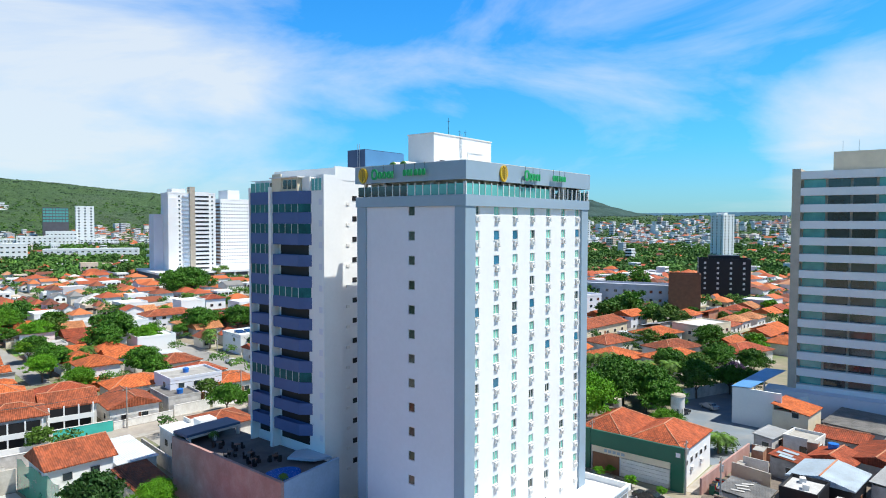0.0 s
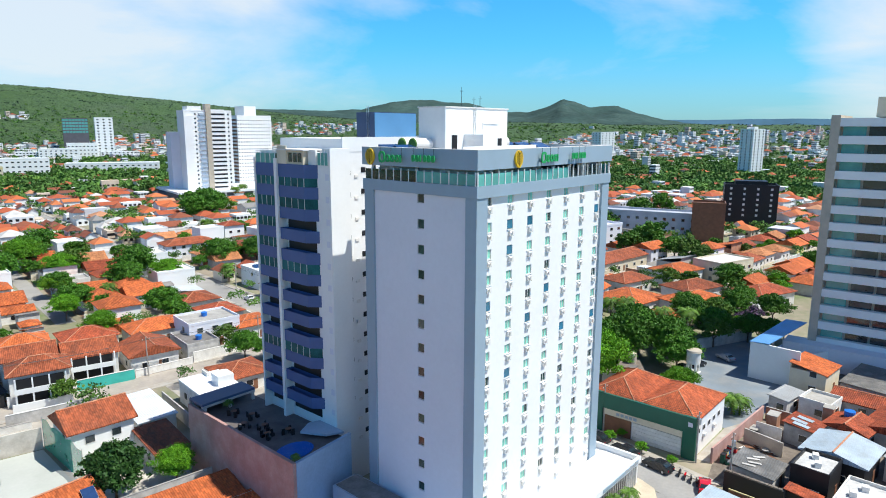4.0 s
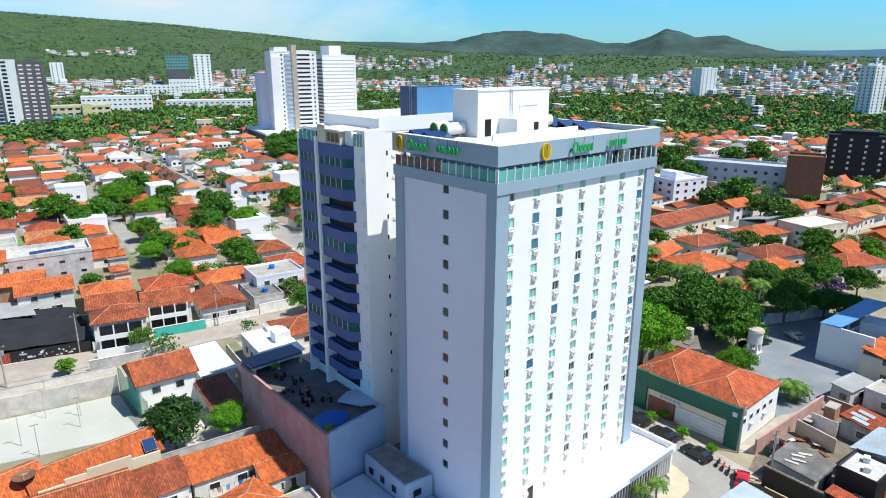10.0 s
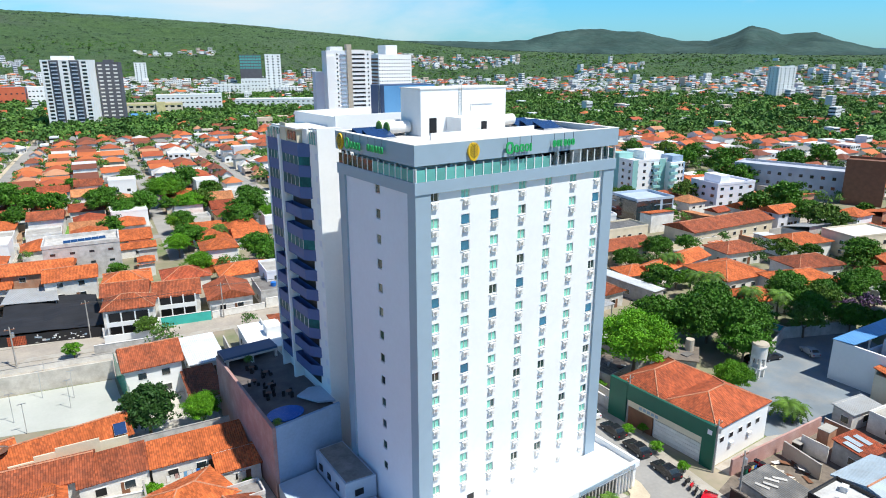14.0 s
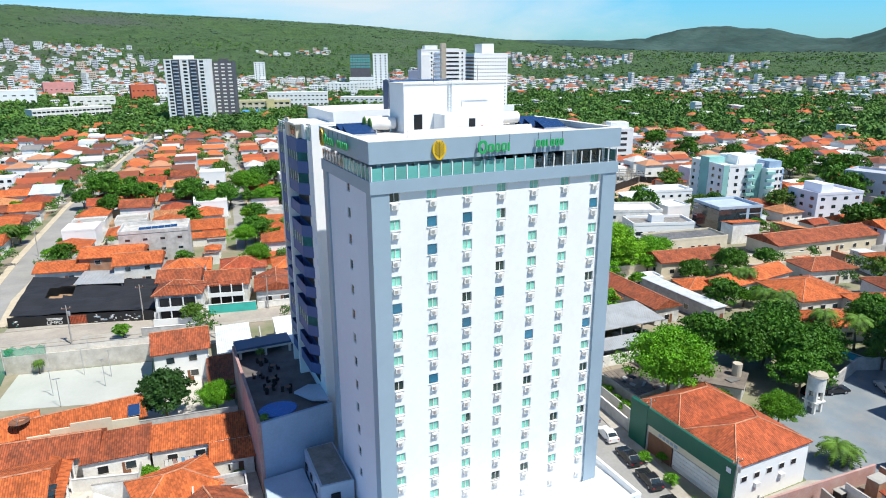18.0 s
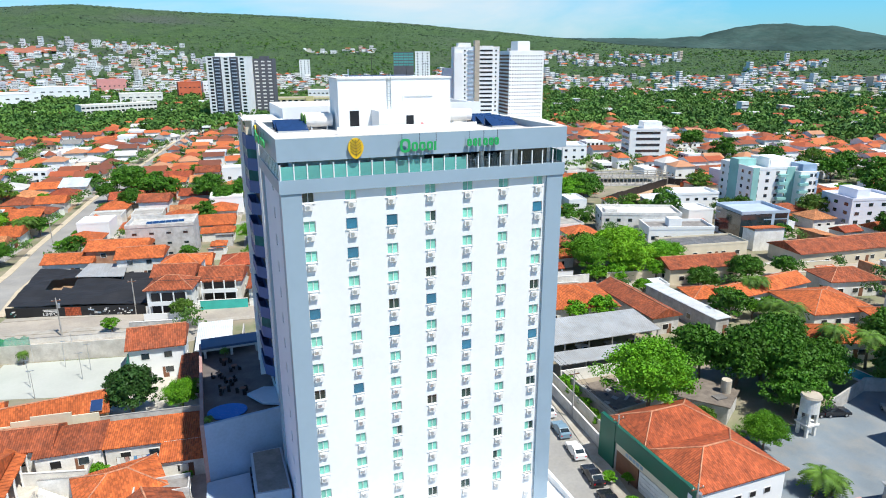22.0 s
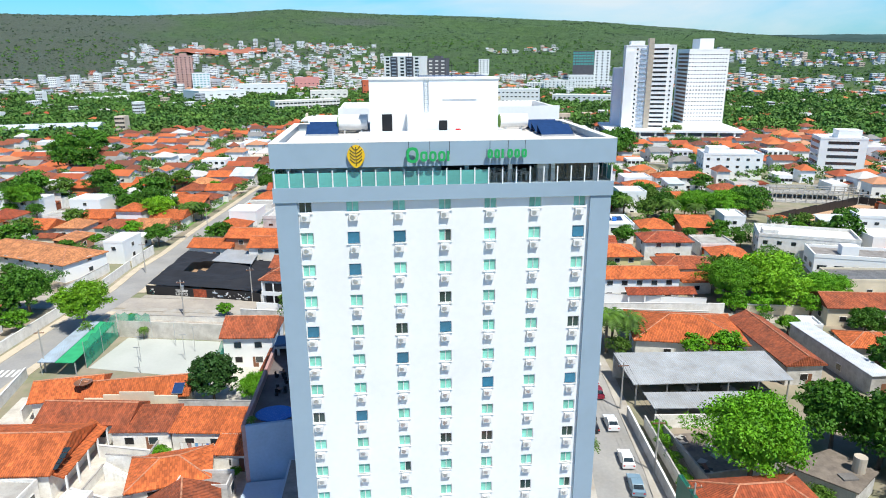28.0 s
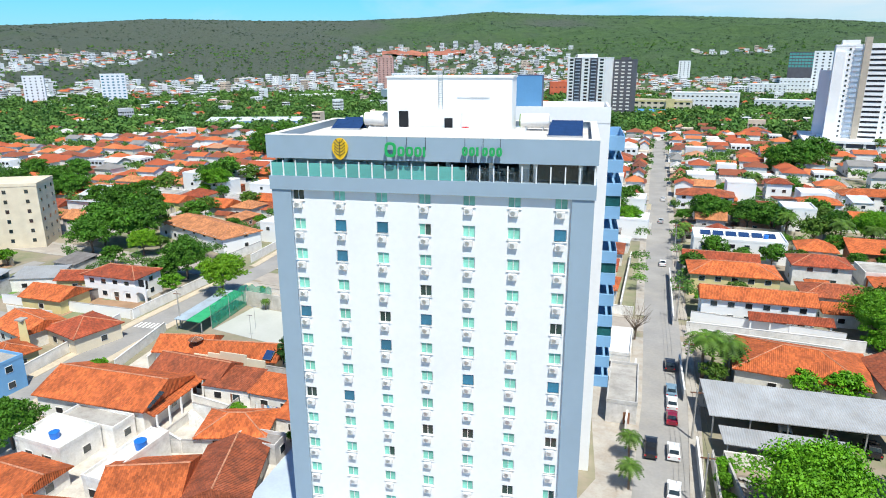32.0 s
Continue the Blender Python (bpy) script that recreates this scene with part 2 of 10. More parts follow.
M["deck"] = mat("brown_paved_deck", (0.14, 0.12, 0.115), 0.8, vary=0.3, scale=0.5, fine=3)
# on the annex and yard roof this blue includes their cool shade
M["annex"] = mat("pale_blue_with_shade", (0.41, 0.48, 0.57), 0.85, vary=0.12, scale=0.3, fine=3)
M["court"] = mat("pale_court_floor", (0.45, 0.46, 0.43), 0.9, vary=0.08, scale=0.15, fine=2, tint=(0.42, 0.44, 0.40), tint_amount=0.5)
M["green_glass"] = mat("dark_green_balcony_glass", (0.02, 0.12, 0.125), 0.38, vary=0.4, scale=0.8, island=0.3, spec=0.12)
M["navy"] = mat("dark_blue_balcony_paint", (0.072, 0.12, 0.28), 0.55, vary=0.10, scale=0.3, fine=3)
M["skyblue"] = mat("blue_wall_paint", (0.16, 0.36, 0.60), 0.6, vary=0.12, scale=0.3)
M["cream"] = mat("cream_wall_paint", (0.66, 0.58, 0.44), 0.8, vary=0.12, scale=0.4, island=0.1)
M["beige"] = mat("beige_wall_paint", (0.52, 0.45, 0.36), 0.8, vary=0.15, scale=0.4, island=0.12)
M["wall_a"] = mat("whitewashed_wall", (0.74, 0.72, 0.68), 0.85, vary=0.14, scale=0.5, fine=4, tint=(0.50, 0.46, 0.40), tint_amount=0.45, island=0.08)
M["wall_b"] = mat("grey_stained_wall", (0.52, 0.50, 0.48), 0.9, vary=0.2, scale=0.5, tint=(0.30, 0.28, 0.25), tint_amount=0.6, island=0.12)
M["wall_c"] = mat("yellow_wall_paint", (0.62, 0.54, 0.27), 0.85, vary=0.12, scale=0.4)
M["brick"] = mat("raw_clay_brick", (0.42, 0.20, 0.12), 0.95, vary=0.25, scale=0.6, fine=9, tint=(0.5, 0.36, 0.26), tint_amount=0.5)
M["pinkwall"] = mat("salmon_render", (0.44, 0.25, 0.22), 0.9, vary=0.18, scale=0.25, fine=4, tint=(0.55, 0.42, 0.38), tint_amount=0.5)
M["tile_a"] = tile_mat("orange_clay_tiles", (0.54, 0.13, 0.036), (0.36, 0.085, 0.03), 0.6)
M["tile_b"] = tile_mat("brown_clay_tiles", (0.33, 0.082, 0.033), (0.17, 0.055, 0.03), 0.75)
M["tile_c"] = tile_mat("red_clay_tiles", (0.37, 0.075, 0.03), (0.20, 0.055, 0.03), 0.7)
M["tile_d"] = tile_mat("pale_orange_tiles", (0.55, 0.22, 0.09), (0.36, 0.15, 0.07), 0.6)
M["tile_s"] = tile_mat("worn_red_clay_tiles", (0.45, 0.10, 0.036), (0.30, 0.07, 0.03), 0.7)
M["ridge"] = mat("mortared_ridge_tiles", (0.52, 0.24, 0.14), 0.9, vary=0.3, scale=1.0, fine=4, tint=(0.34, 0.12, 0.06), tint_amount=0.8)
M["bay_blue"] = mat("mid_blue_balcony_paint", (0.20, 0.38, 0.58), 0.6, vary=0.1, scale=0.3, fine=3)
M["dusty_road"] = mat("dusty_pale_roadway", (0.38, 0.335, 0.285), 0.92, vary=0.2, scale=0.15, fine=2.0, tint=(0.29, 0.26, 0.24), tint_amount=0.7)
M["blue_trim"] = mat("bright_blue_sheets", (0.08, 0.26, 0.55), 0.5, vary=0.15, scale=0.3)
M["sheet_w"] = sheet_mat("white_roof_sheets", (0.62, 0.65, 0.68), (0.40, 0.41, 0.42), 0.6)
M["sheet_b"] = sheet_mat("bluish_roof_sheets", (0.40, 0.48, 0.55), (0.30, 0.33, 0.36), 0.7)
# one blue plant box: shade put into the navy, sunlight into the front
M["navy_and_plant_shade"] = mat("navy_paint_and_shade", (0.05, 0.085, 0.17), 0.5, vary=0.1, scale=0.3)
M["plant_sunlit"] = mat("plant_sunlit_blue", (0.10, 0.26, 0.46), 0.5, vary=0.1, scale=0.3)
M["sand_paving"] = mat("sandy_paving", (0.52, 0.44, 0.33), 0.9, vary=0.15, scale=0.5, fine=4)
M["pale_patio"] = mat("pale_patio_concrete", (0.56, 0.52, 0.46), 0.9, vary=0.18, scale=0.4, fine=4, tint=(0.36, 0.31, 0.26), tint_amount=0.6)
M["graphite"] = mat("graphite_paint", (0.10, 0.10, 0.115), 0.7, vary=0.15, scale=0.2)
# white clinic wall with its bluish shade put into the colour
M["clinic_shade_grey"] = mat("clinic_wall_shade", (0.42, 0.44, 0.50), 0.8, vary=0.12, scale=0.3)
M["aqua"] = mat("aqua_green_paint", (0.26, 0.50, 0.47), 0.7, vary=0.1, scale=0.3)
M["old_slab"] = mat("old_brown_roof_slab", (0.20, 0.165, 0.135), 0.95, vary=0.3, scale=0.5, fine=3, tint=(0.11, 0.09, 0.08), tint_amount=0.7)
M["old_sheet"] = sheet_mat("old_grey_roof_sheets", (0.13, 0.125, 0.12), (0.30, 0.28, 0.26), 0.65)
M["dirty_white"] = mat("stained_white_roof", (0.60, 0.60, 0.60), 0.85, vary=0.2, scale=0.3, fine=3, tint=(0.34, 0.33, 0.32), tint_amount=0.75)
M["sheet_g"] = sheet_mat("grey_roof_sheets", (0.36, 0.37, 0.38), (0.26, 0.24, 0.22), 0.5)
M["asphalt"] = mat("asphalt", (0.29, 0.28, 0.27), 0.9, vary=0.18, scale=0.12, fine=2.0, tint=(0.33, 0.31, 0.28), tint_amount=0.7)
M["dark_asphalt"] = mat("fresh_asphalt", (0.035, 0.035, 0.038), 0.85, vary=0.3, scale=0.15, fine=2.0)
M["paving"] = mat("pavement_concrete", (0.40, 0.37, 0.33), 0.9, vary=0.18, scale=0.25, fine=3, tint=(0.30, 0.24, 0.18), tint_amount=0.6)
M["gravel"] = mat("pale_gravel", (0.19, 0.225, 0.26), 0.95, vary=0.2, scale=0.15, fine=6, tint=(0.30, 0.28, 0.25), tint_amount=0.5)
M["soil"] = mat("dry_soil", (0.32, 0.20, 0.12), 0.95, vary=0.25, scale=0.2, fine=3)
M["pale_earth"] = mat("bare_sandy_earth", (0.50, 0.32, 0.20), 0.95, vary=0.2, scale=0.2, fine=3)
M["lawn"] = mat("mown_lawn", (0.12, 0.24, 0.05), 0.95, vary=0.3, scale=0.3, fine=6)
M["leaf_a"] = leaf_mat("dark_leaves", (0.036, 0.115, 0.008), (0.085, 0.225, 0.014))
M["leaf_d"] = leaf_mat("deep_green_leaves", (0.020, 0.062, 0.012), (0.04, 0.105, 0.016))
M["leaf_b"] = leaf_mat("bright_leaves", (0.070, 0.215, 0.007), (0.150, 0.36, 0.012))
M["leaf_c"] = leaf_mat("olive_leaves", (0.060, 0.130, 0.014), (0.115, 0.21, 0.024))
M["leaf_y"] = leaf_mat("yellow_green_leaves", (0.110, 0.270, 0.008), (0.215, 0.42, 0.016))
M["leaf_p"] = leaf_mat("purple_blossom", (0.16, 0.085, 0.19), (0.05, 0.11, 0.03))
M["bark"] = mat("bark", (0.15, 0.11, 0.08), 0.95, vary=0.25, scale=1.5, fine=8)
M["green_panel"] = mat("dark_green_fascia", (0.012, 0.115, 0.075), 0.35, vary=0.1, scale=0.4)
M["green_net"] = mat("green_netting", (0.03, 0.34, 0.14), 0.9, vary=0.2, scale=0.6)
M["gold"] = mat("golden_sign", (0.75, 0.46, 0.02), 0.35, vary=0.08, scale=1.0)
M["sign_green"] = mat("green_sign_letters", (0.02, 0.34, 0.10), 0.4, vary=0.08, scale=1.0)
M["wood"] = mat("brown_wood", (0.20, 0.09, 0.05), 0.6, vary=0.2, scale=0.8)
M["pool"] = mat("blue_pool_cover", (0.02, 0.13, 0.50), 0.25, vary=0.12, scale=0.5)
M["red"] = mat("red_car_paint", (0.55, 0.01, 0.02), 0.2, vary=0.05, spec=0.7)
M["tyre"] = mat("tyre_rubber", (0.02, 0.02, 0.02), 0.9)
M["blue_tank"] = mat("blue_water_tank", (0.02, 0.16, 0.55), 0.4, vary=0.1)
M["solar"] = mat("solar_panel", (0.02, 0.05, 0.14), 0.12, vary=0.15, scale=2.0, spec=0.8)


# ---- mesh helpers ----
class Shape:
    """Collects vertices and faces (with uv in metres) for one mesh."""

    def __init__(self):
        self.v, self.f, self.uv = [], [], []

    def face(self, pts, uv=None):
        k = len(self.v)
        self.v += [tuple(p) for p in pts]
        self.f.append(tuple(range(k, k + len(pts))))
        if uv is None:
            a, b, d = Vector(pts[0]), Vector(pts[1]), Vector(pts[-1])
            e = (b - a).normalized() if (b - a).length > 1e-6 else Vector((1, 0, 0))
            g = (d - a) - (d - a).dot(e) * e
            g = g.normalized() if g.length > 1e-6 else Vector((0, 0, 1))
            uv = [((Vector(p) - a).dot(e), (Vector(p) - a).dot(g)) for p in pts]
        self.uv += uv
        return self

    def box(self, x0, y0, z0, x1, y1, z1):
        p = [(x, y, z) for z in (z0, z1) for y in (y0, y1) for x in (x0, x1)]
        for q in ((0, 2, 3, 1), (4, 5, 7, 6), (0, 1, 5, 4), (1, 3, 7, 5), (3, 2, 6, 7), (2, 0, 4, 6)):
            self.face([p[i] for i in q])
        return self

    def slab(self, pts, z0, z1):
        """An upright prism over a flat outline (anticlockwise)."""
        self.face([(x, y, z1) for x, y in pts])
        self.face([(x, y, z0) for x, y in reversed(pts)])
        for (xa, ya), (xb, yb) in zip(pts, pts[1:] + pts[:1]):
            self.face([(xa, ya, z0), (xb, yb, z0), (xb, yb, z1), (xa, ya, z1)])
        return self

    def tube(self, a, b, r0, r1=None, sides=8, caps=True):
        a, b = Vector(a), Vector(b)
        r1 = r0 if r1 is None else r1
        q = (b - a).to_track_quat("Z", "Y")
        ring = [Vector((math.cos(2 * math.pi * i / sides), math.sin(2 * math.pi * i / sides), 0)) for i in range(sides)]
        lo, hi = [a + q @ (r * r0) for r in ring], [b + q @ (r * r1) for r in ring]
        for i in range(sides):
            j = (i + 1) % sides
            self.face([lo[i], lo[j], hi[j], hi[i]])
        if caps:
            self.face(list(reversed(lo)))
            self.face(hi)
        return self

    def mesh(self, name):
        me = bpy.data.meshes.new(name)
        me.from_pydata(self.v, [], self.f)
        lay = me.uv_layers.new(name="UVMap")
        lay.data.foreach_set("uv", np.array(self.uv, dtype=np.float32).ravel())
        return me


def part(name, shape, material, parent=None, label="", at=None):
    me = shape if isinstance(shape, bpy.types.Mesh) else shape.mesh(name)
    if len(me.materials) == 0:
        me.materials.append(M[material] if isinstance(material, str) else material)
    ob = new(name, me)
    if parent:
        ob.parent = parent
    if at:
        ob.location = at
    return tagged(ob, label)


def thing(name, label, category, at=(0, 0, 0), turn=0.0, group="", kind=""):
    ob = new(name)
    ob.empty_display_size = 0.2
    ob.matrix_basis = pose(*at, 0, 0, turn)
    return tagged(ob, label, category, group, kind)


def hip_roof(s, x0, y0, x1, y1, z, rise, over=0.5, thick=0.18, gable=False):
    """A roof whose ridge runs along the longer side."""
    x0, y0, x1, y1 = x0 - over, y0 - over, x1 + over, y1 + over
    w, d = x1 - x0, y1 - y0
    if w >= d:
        my, c = (y0 + y1) / 2, (0 if gable else min(d / 2, w * 0.48))
        ra, rb = (x0 + c, my, z + rise), (x1 - c, my, z + rise)
        s.face([(x0, y0, z), (x1, y0, z), rb, ra])
        s.face([(x1, y1, z), (x0, y1, z), ra, rb])
        s.face([(x1, y0, z), (x1, y1, z), rb])
        s.face([(x0, y1, z), (x0, y0, z), ra])
    else:
        mx, c = (x0 + x1) / 2, (0 if gable else min(w / 2, d * 0.48))
        ra, rb = (mx, y0 + c, z + rise), (mx, y1 - c, z + rise)
        s.face([(x1, y0, z), (x1, y1, z), rb, ra])
        s.face([(x0, y1, z), (x0, y0, z), ra, rb])
        s.face([(x0, y0, z), (x1, y0, z), ra])
        s.face([(x1, y1, z), (x0, y1, z), rb])
    s.box(x0, y0, z - thick, x1, y1, z - 0.004)
    return s

# ---- ground, roads and hills ----
def strip(pts, half, z0, z1):
    """A road body along a line of points, with that half width."""
    s = Shape()
    left, right = [], []
    for i, p in enumerate(pts):
        a, b = Vector(pts[max(0, i - 1)]), Vector(pts[min(len(pts) - 1, i + 1)])
        d = (b - a).normalized()
        nrm = Vector((-d.y, d.x))
        left.append(Vector(p) + nrm * half)
        right.append(Vector(p) - nrm * half)
    for i in range(len(pts) - 1):
        s.face([(*right[i], z1), (*right[i + 1], z1), (*left[i + 1], z1), (*left[i], z1)])
        s.face([(*left[i], z0), (*left[i], z1), (*left[i + 1], z1), (*left[i + 1], z0)])
        s.face([(*right[i], z1), (*right[i], z0), (*right[i + 1], z0), (*right[i + 1], z1)])
    return s


# bearing and angle of the crest: the near wooded ridge, and the farther haze-tinted hills behind it
RIDGE = [(-75, 2.2), (-58, 2.3), (-44, 2.5), (-34, 3.1), (-26, 3.05), (-19, 3.1), (-13, 3.35), (-7, 3.75), (-2, 3.45), (5, 3.3), (11, 3.05), (18, 2.65),
         (25, 2.05), (31, 1.45), (36, 0.95), (41, 0.6), (48, 0.35), (60, 0.2), (80, 0.15), (110, 0.5), (150, 0.7), (200, 1.0)]
FAR_RIDGE = [(14, 0.3), (20, 1.0), (26, 1.35), (31, 1.46), (36, 1.42), (39, 1.35), (42, 1.5), (44.5, 2.1), (46, 2.28), (48, 2.3), (49.5, 2.1), (51, 2.12), (52.5, 1.75), (54.5, 1.3), (56.5, 1.3), (58, 1.75), (59.3, 2.38), (60.3, 2.2),
             (61.5, 1.72), (62.8, 1.78), (63.8, 1.85), (65.5, 1.2), (67.5, 0.72), (70, 0.35), (75, 0.1), (112, 0.0)]


def ridge(az):
    return float(np.interp(az, [r[0] for r in RIDGE], [r[1] for r in RIDGE]))


def land(az, r):
    """The height of the land at a bearing (degrees from +y towards +x) and distance from the hotel."""
    top = 55 + 2300 * math.tan(radians(ridge(az)))
    foot = 1150.0
    if r < 700:
        return 0.0
    u = min(1.0, (r - 700) / 1600)
    base = 40 * min(1.0, (r - 700) / 700) ** 1.5
    k = max(0.0, min(1.0, (r - foot) / (2300 - foot)))
    k = k * k * (3 - 2 * k)
    x, y = r * math.sin(radians(az)) / 260, r * math.cos(radians(az)) / 260
    rough = (noise.ridged_multi_fractal((x * 0.8, y * 0.8, 3.1), 0.9, 2.1, 4, 1.0, 2.0) - 1.1) * 26 * k * (1 - k) * 3
    h = base * (1 - k) + top * k + rough
    if r > 2300:
        h = top - (r - 2300) * 0.05
    return h


s = Shape()
rings = [0, 60, 130, 220, 330, 450, 570, 700, 780, 870, 960] + [1020 + 53.4 * i for i in range(25)] + [2420, 2700, 3600, 4600]
NA = 480
azs = [i * 360 / NA for i in range(NA)]
grid_v = [[(r * math.sin(radians(a)), r * math.cos(radians(a)), land(a if a < 201 else a - 360, r)) for a in azs] for r in rings[1:]]
me = bpy.data.meshes.new("ground")
verts = [(0, 0, 0)] + [p for ring in grid_v for p in ring]
faces = [(0, 1 + (i + 1) % NA, 1 + i) for i in range(NA)]
for k in range(len(grid_v) - 1):
    for i in range(NA):
        j = (i + 1) % NA
        faces.append((1 + k * NA + i, 1 + k * NA + j, 1 + (k + 1) * NA + j, 1 + (k + 1) * NA + i))
me.from_pydata(verts, [], faces)
me.uv_layers.new(name="UVMap")
for p in me.polygons:
    p.use_smooth = True
gm = mat("town_ground", (0.30, 0.25, 0.19), 0.95, vary=0.22, scale=0.03, fine=0.6, tint=(0.10, 0.16, 0.05), tint_amount=0.85)
gn, gl = gm.node_tree.nodes, gm.node_tree.links
gb_ = gn["Principled BSDF"]
gpos = gn.new("ShaderNodeNewGeometry")
gsep = gn.new("ShaderNodeSeparateXYZ")
gl.new(gpos.outputs["Position"], gsep.inputs["Vector"])
gr = gn.new("ShaderNodeMapRange")
gr.inputs["From Min"].default_value = 3
gr.inputs["From Max"].default_value = 20
gl.new(gsep.outputs["Z"], gr.inputs["Value"])
wood1 = gn.new("ShaderNodeTexNoise")
wood1.inputs["Scale"].default_value = 0.05
wood1.inputs["Detail"].default_value = 8
wood1.inputs["Roughness"].default_value = 0.7
gl.new(gpos.outputs["Position"], wood1.inputs["Vector"])
wr = gn.new("ShaderNodeValToRGB")
wr.color_ramp.elements[0].position, wr.color_ramp.elements[0].color = 0.34, (0.036, 0.080, 0.026, 1)
wr.color_ramp.elements[1].position, wr.color_ramp.elements[1].color = 0.66, (0.080, 0.145, 0.042, 1)
e = wr.color_ramp.elements.new(0.74)
e.color = (0.115, 0.125, 0.06, 1)
gl.new(wood1.outputs["Fac"], wr.inputs["Fac"])
# greyer tone in broad patches, mostly on the western slopes
grey_patch = gn.new("ShaderNodeTexNoise")
grey_patch.inputs["Scale"].default_value = 0.0026
grey_patch.inputs["Detail"].default_value = 6
grey_patch.inputs["Roughness"].default_value = 0.62
gl.new(gpos.outputs["Position"], grey_patch.inputs["Vector"])
west = gn.new("ShaderNodeMapRange")
west.inputs["From Min"].default_value, west.inputs["From Max"].default_value = 300, -800
west.inputs["To Min"].default_value, west.inputs["To Max"].default_value = -0.12, 0.22
gl.new(gsep.outputs["X"], west.inputs["Value"])
dsum = gn.new("ShaderNodeMath")
gl.new(grey_patch.outputs["Fac"], dsum.inputs[0])
gl.new(west.outputs["Result"], dsum.inputs[1])
dfac = gn.new("ShaderNodeMapRange")
dfac.inputs["From Min"].default_value, dfac.inputs["From Max"].default_value = 0.44, 0.68
dfac.inputs["To Max"].default_value = 0.75
gl.new(dsum.outputs[0], dfac.inputs["Value"])
dmix = gn.new("ShaderNodeMixRGB")
dmix.inputs["Color2"].default_value = (0.088, 0.097, 0.084, 1)
gl.new(dfac.outputs["Result"], dmix.inputs["Fac"])
gl.new(wr.outputs["Color"], dmix.inputs["Color1"])
gmix = gn.new("ShaderNodeMixRGB")
gl.new(gr.outputs["Result"], gmix.inputs["Fac"])
gl.new(gb_.inputs["Base Color"].links[0].from_socket, gmix.inputs["Color1"])
gl.new(dmix.outputs["Color"], gmix.inputs["Color2"])
gdist = gn.new("ShaderNodeVectorMath")
gdist.operation = "LENGTH"
gl.new(gpos.outputs["Position"], gdist.inputs[0])
gfar = gn.new("ShaderNodeMapRange")
gfar.inputs["From Min"].default_value, gfar.inputs["From Max"].default_value = 380, 560
gfar.inputs["To Max"].default_value = 0.85
gl.new(gdist.outputs["Value"], gfar.inputs["Value"])
grass = gn.new("ShaderNodeMixRGB")
grass.inputs["Color2"].default_value = (0.075, 0.125, 0.036, 1)
gl.new(gfar.outputs["Result"], grass.inputs["Fac"])
gl.new(gmix.inputs["Color1"].links[0].from_socket, grass.inputs["Color1"])
gl.new(grass.outputs["Color"], gmix.inputs["Color1"])
gl.new(gmix.outputs["Color"], gb_.inputs["Base Color"])
gbp = gn.new("ShaderNodeBump")
gbp.inputs["Distance"].default_value = 14.0
gbp.inputs["Strength"].default_value = 0.8
gl.new(wood1.outputs["Fac"], gbp.inputs["Height"])
gl.new(gr.outputs["Result"], gbp.inputs["Strength"])
gl.new(gbp.outputs["Normal"], gb_.inputs["Normal"])
part("ground", me, gm)
tagged(bpy.data.objects["ground"], "dry town ground rising into wooded green hills", "ground", kind="structure")

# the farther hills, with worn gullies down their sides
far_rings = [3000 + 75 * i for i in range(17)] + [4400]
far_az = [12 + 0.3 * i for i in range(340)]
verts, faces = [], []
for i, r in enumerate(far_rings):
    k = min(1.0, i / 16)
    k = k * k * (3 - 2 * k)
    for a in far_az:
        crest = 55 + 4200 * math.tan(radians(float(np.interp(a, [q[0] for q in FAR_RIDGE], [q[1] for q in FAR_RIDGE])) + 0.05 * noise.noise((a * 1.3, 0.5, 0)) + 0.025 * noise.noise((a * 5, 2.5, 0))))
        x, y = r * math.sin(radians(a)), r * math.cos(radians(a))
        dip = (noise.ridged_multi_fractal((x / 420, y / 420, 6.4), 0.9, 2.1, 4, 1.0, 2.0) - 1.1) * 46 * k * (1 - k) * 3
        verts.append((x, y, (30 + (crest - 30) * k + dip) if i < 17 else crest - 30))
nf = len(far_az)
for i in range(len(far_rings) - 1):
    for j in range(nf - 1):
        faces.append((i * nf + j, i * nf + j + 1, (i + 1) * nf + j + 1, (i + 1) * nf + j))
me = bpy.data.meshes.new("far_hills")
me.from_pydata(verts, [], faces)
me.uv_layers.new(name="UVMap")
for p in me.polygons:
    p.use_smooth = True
# the blue-green base colour carries the distance haze
fm = mat("far_hazed_scrub", (0.036, 0.068, 0.060), 0.95, vary=0.4, scale=0.004, fine=0.03, bump=10.0, tint=(0.052, 0.084, 0.074), tint_amount=0.9, spec=0.1)
tagged(part("far_hills", me, fm), "far hills tinted blue-green for haze, with flat tops and a pointed peak", "hills", kind="structure")
# the last low ridge on the horizon, with haze blue put into its base colour
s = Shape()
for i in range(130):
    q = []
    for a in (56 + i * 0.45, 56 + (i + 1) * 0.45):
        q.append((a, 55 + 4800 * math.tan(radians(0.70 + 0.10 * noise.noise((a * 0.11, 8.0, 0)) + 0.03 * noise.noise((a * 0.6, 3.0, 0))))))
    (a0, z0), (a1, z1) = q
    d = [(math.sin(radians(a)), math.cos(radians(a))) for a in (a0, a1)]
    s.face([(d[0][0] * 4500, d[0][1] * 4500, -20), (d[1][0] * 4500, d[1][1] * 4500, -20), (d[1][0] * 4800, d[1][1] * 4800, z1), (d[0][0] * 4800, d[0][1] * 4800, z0)])
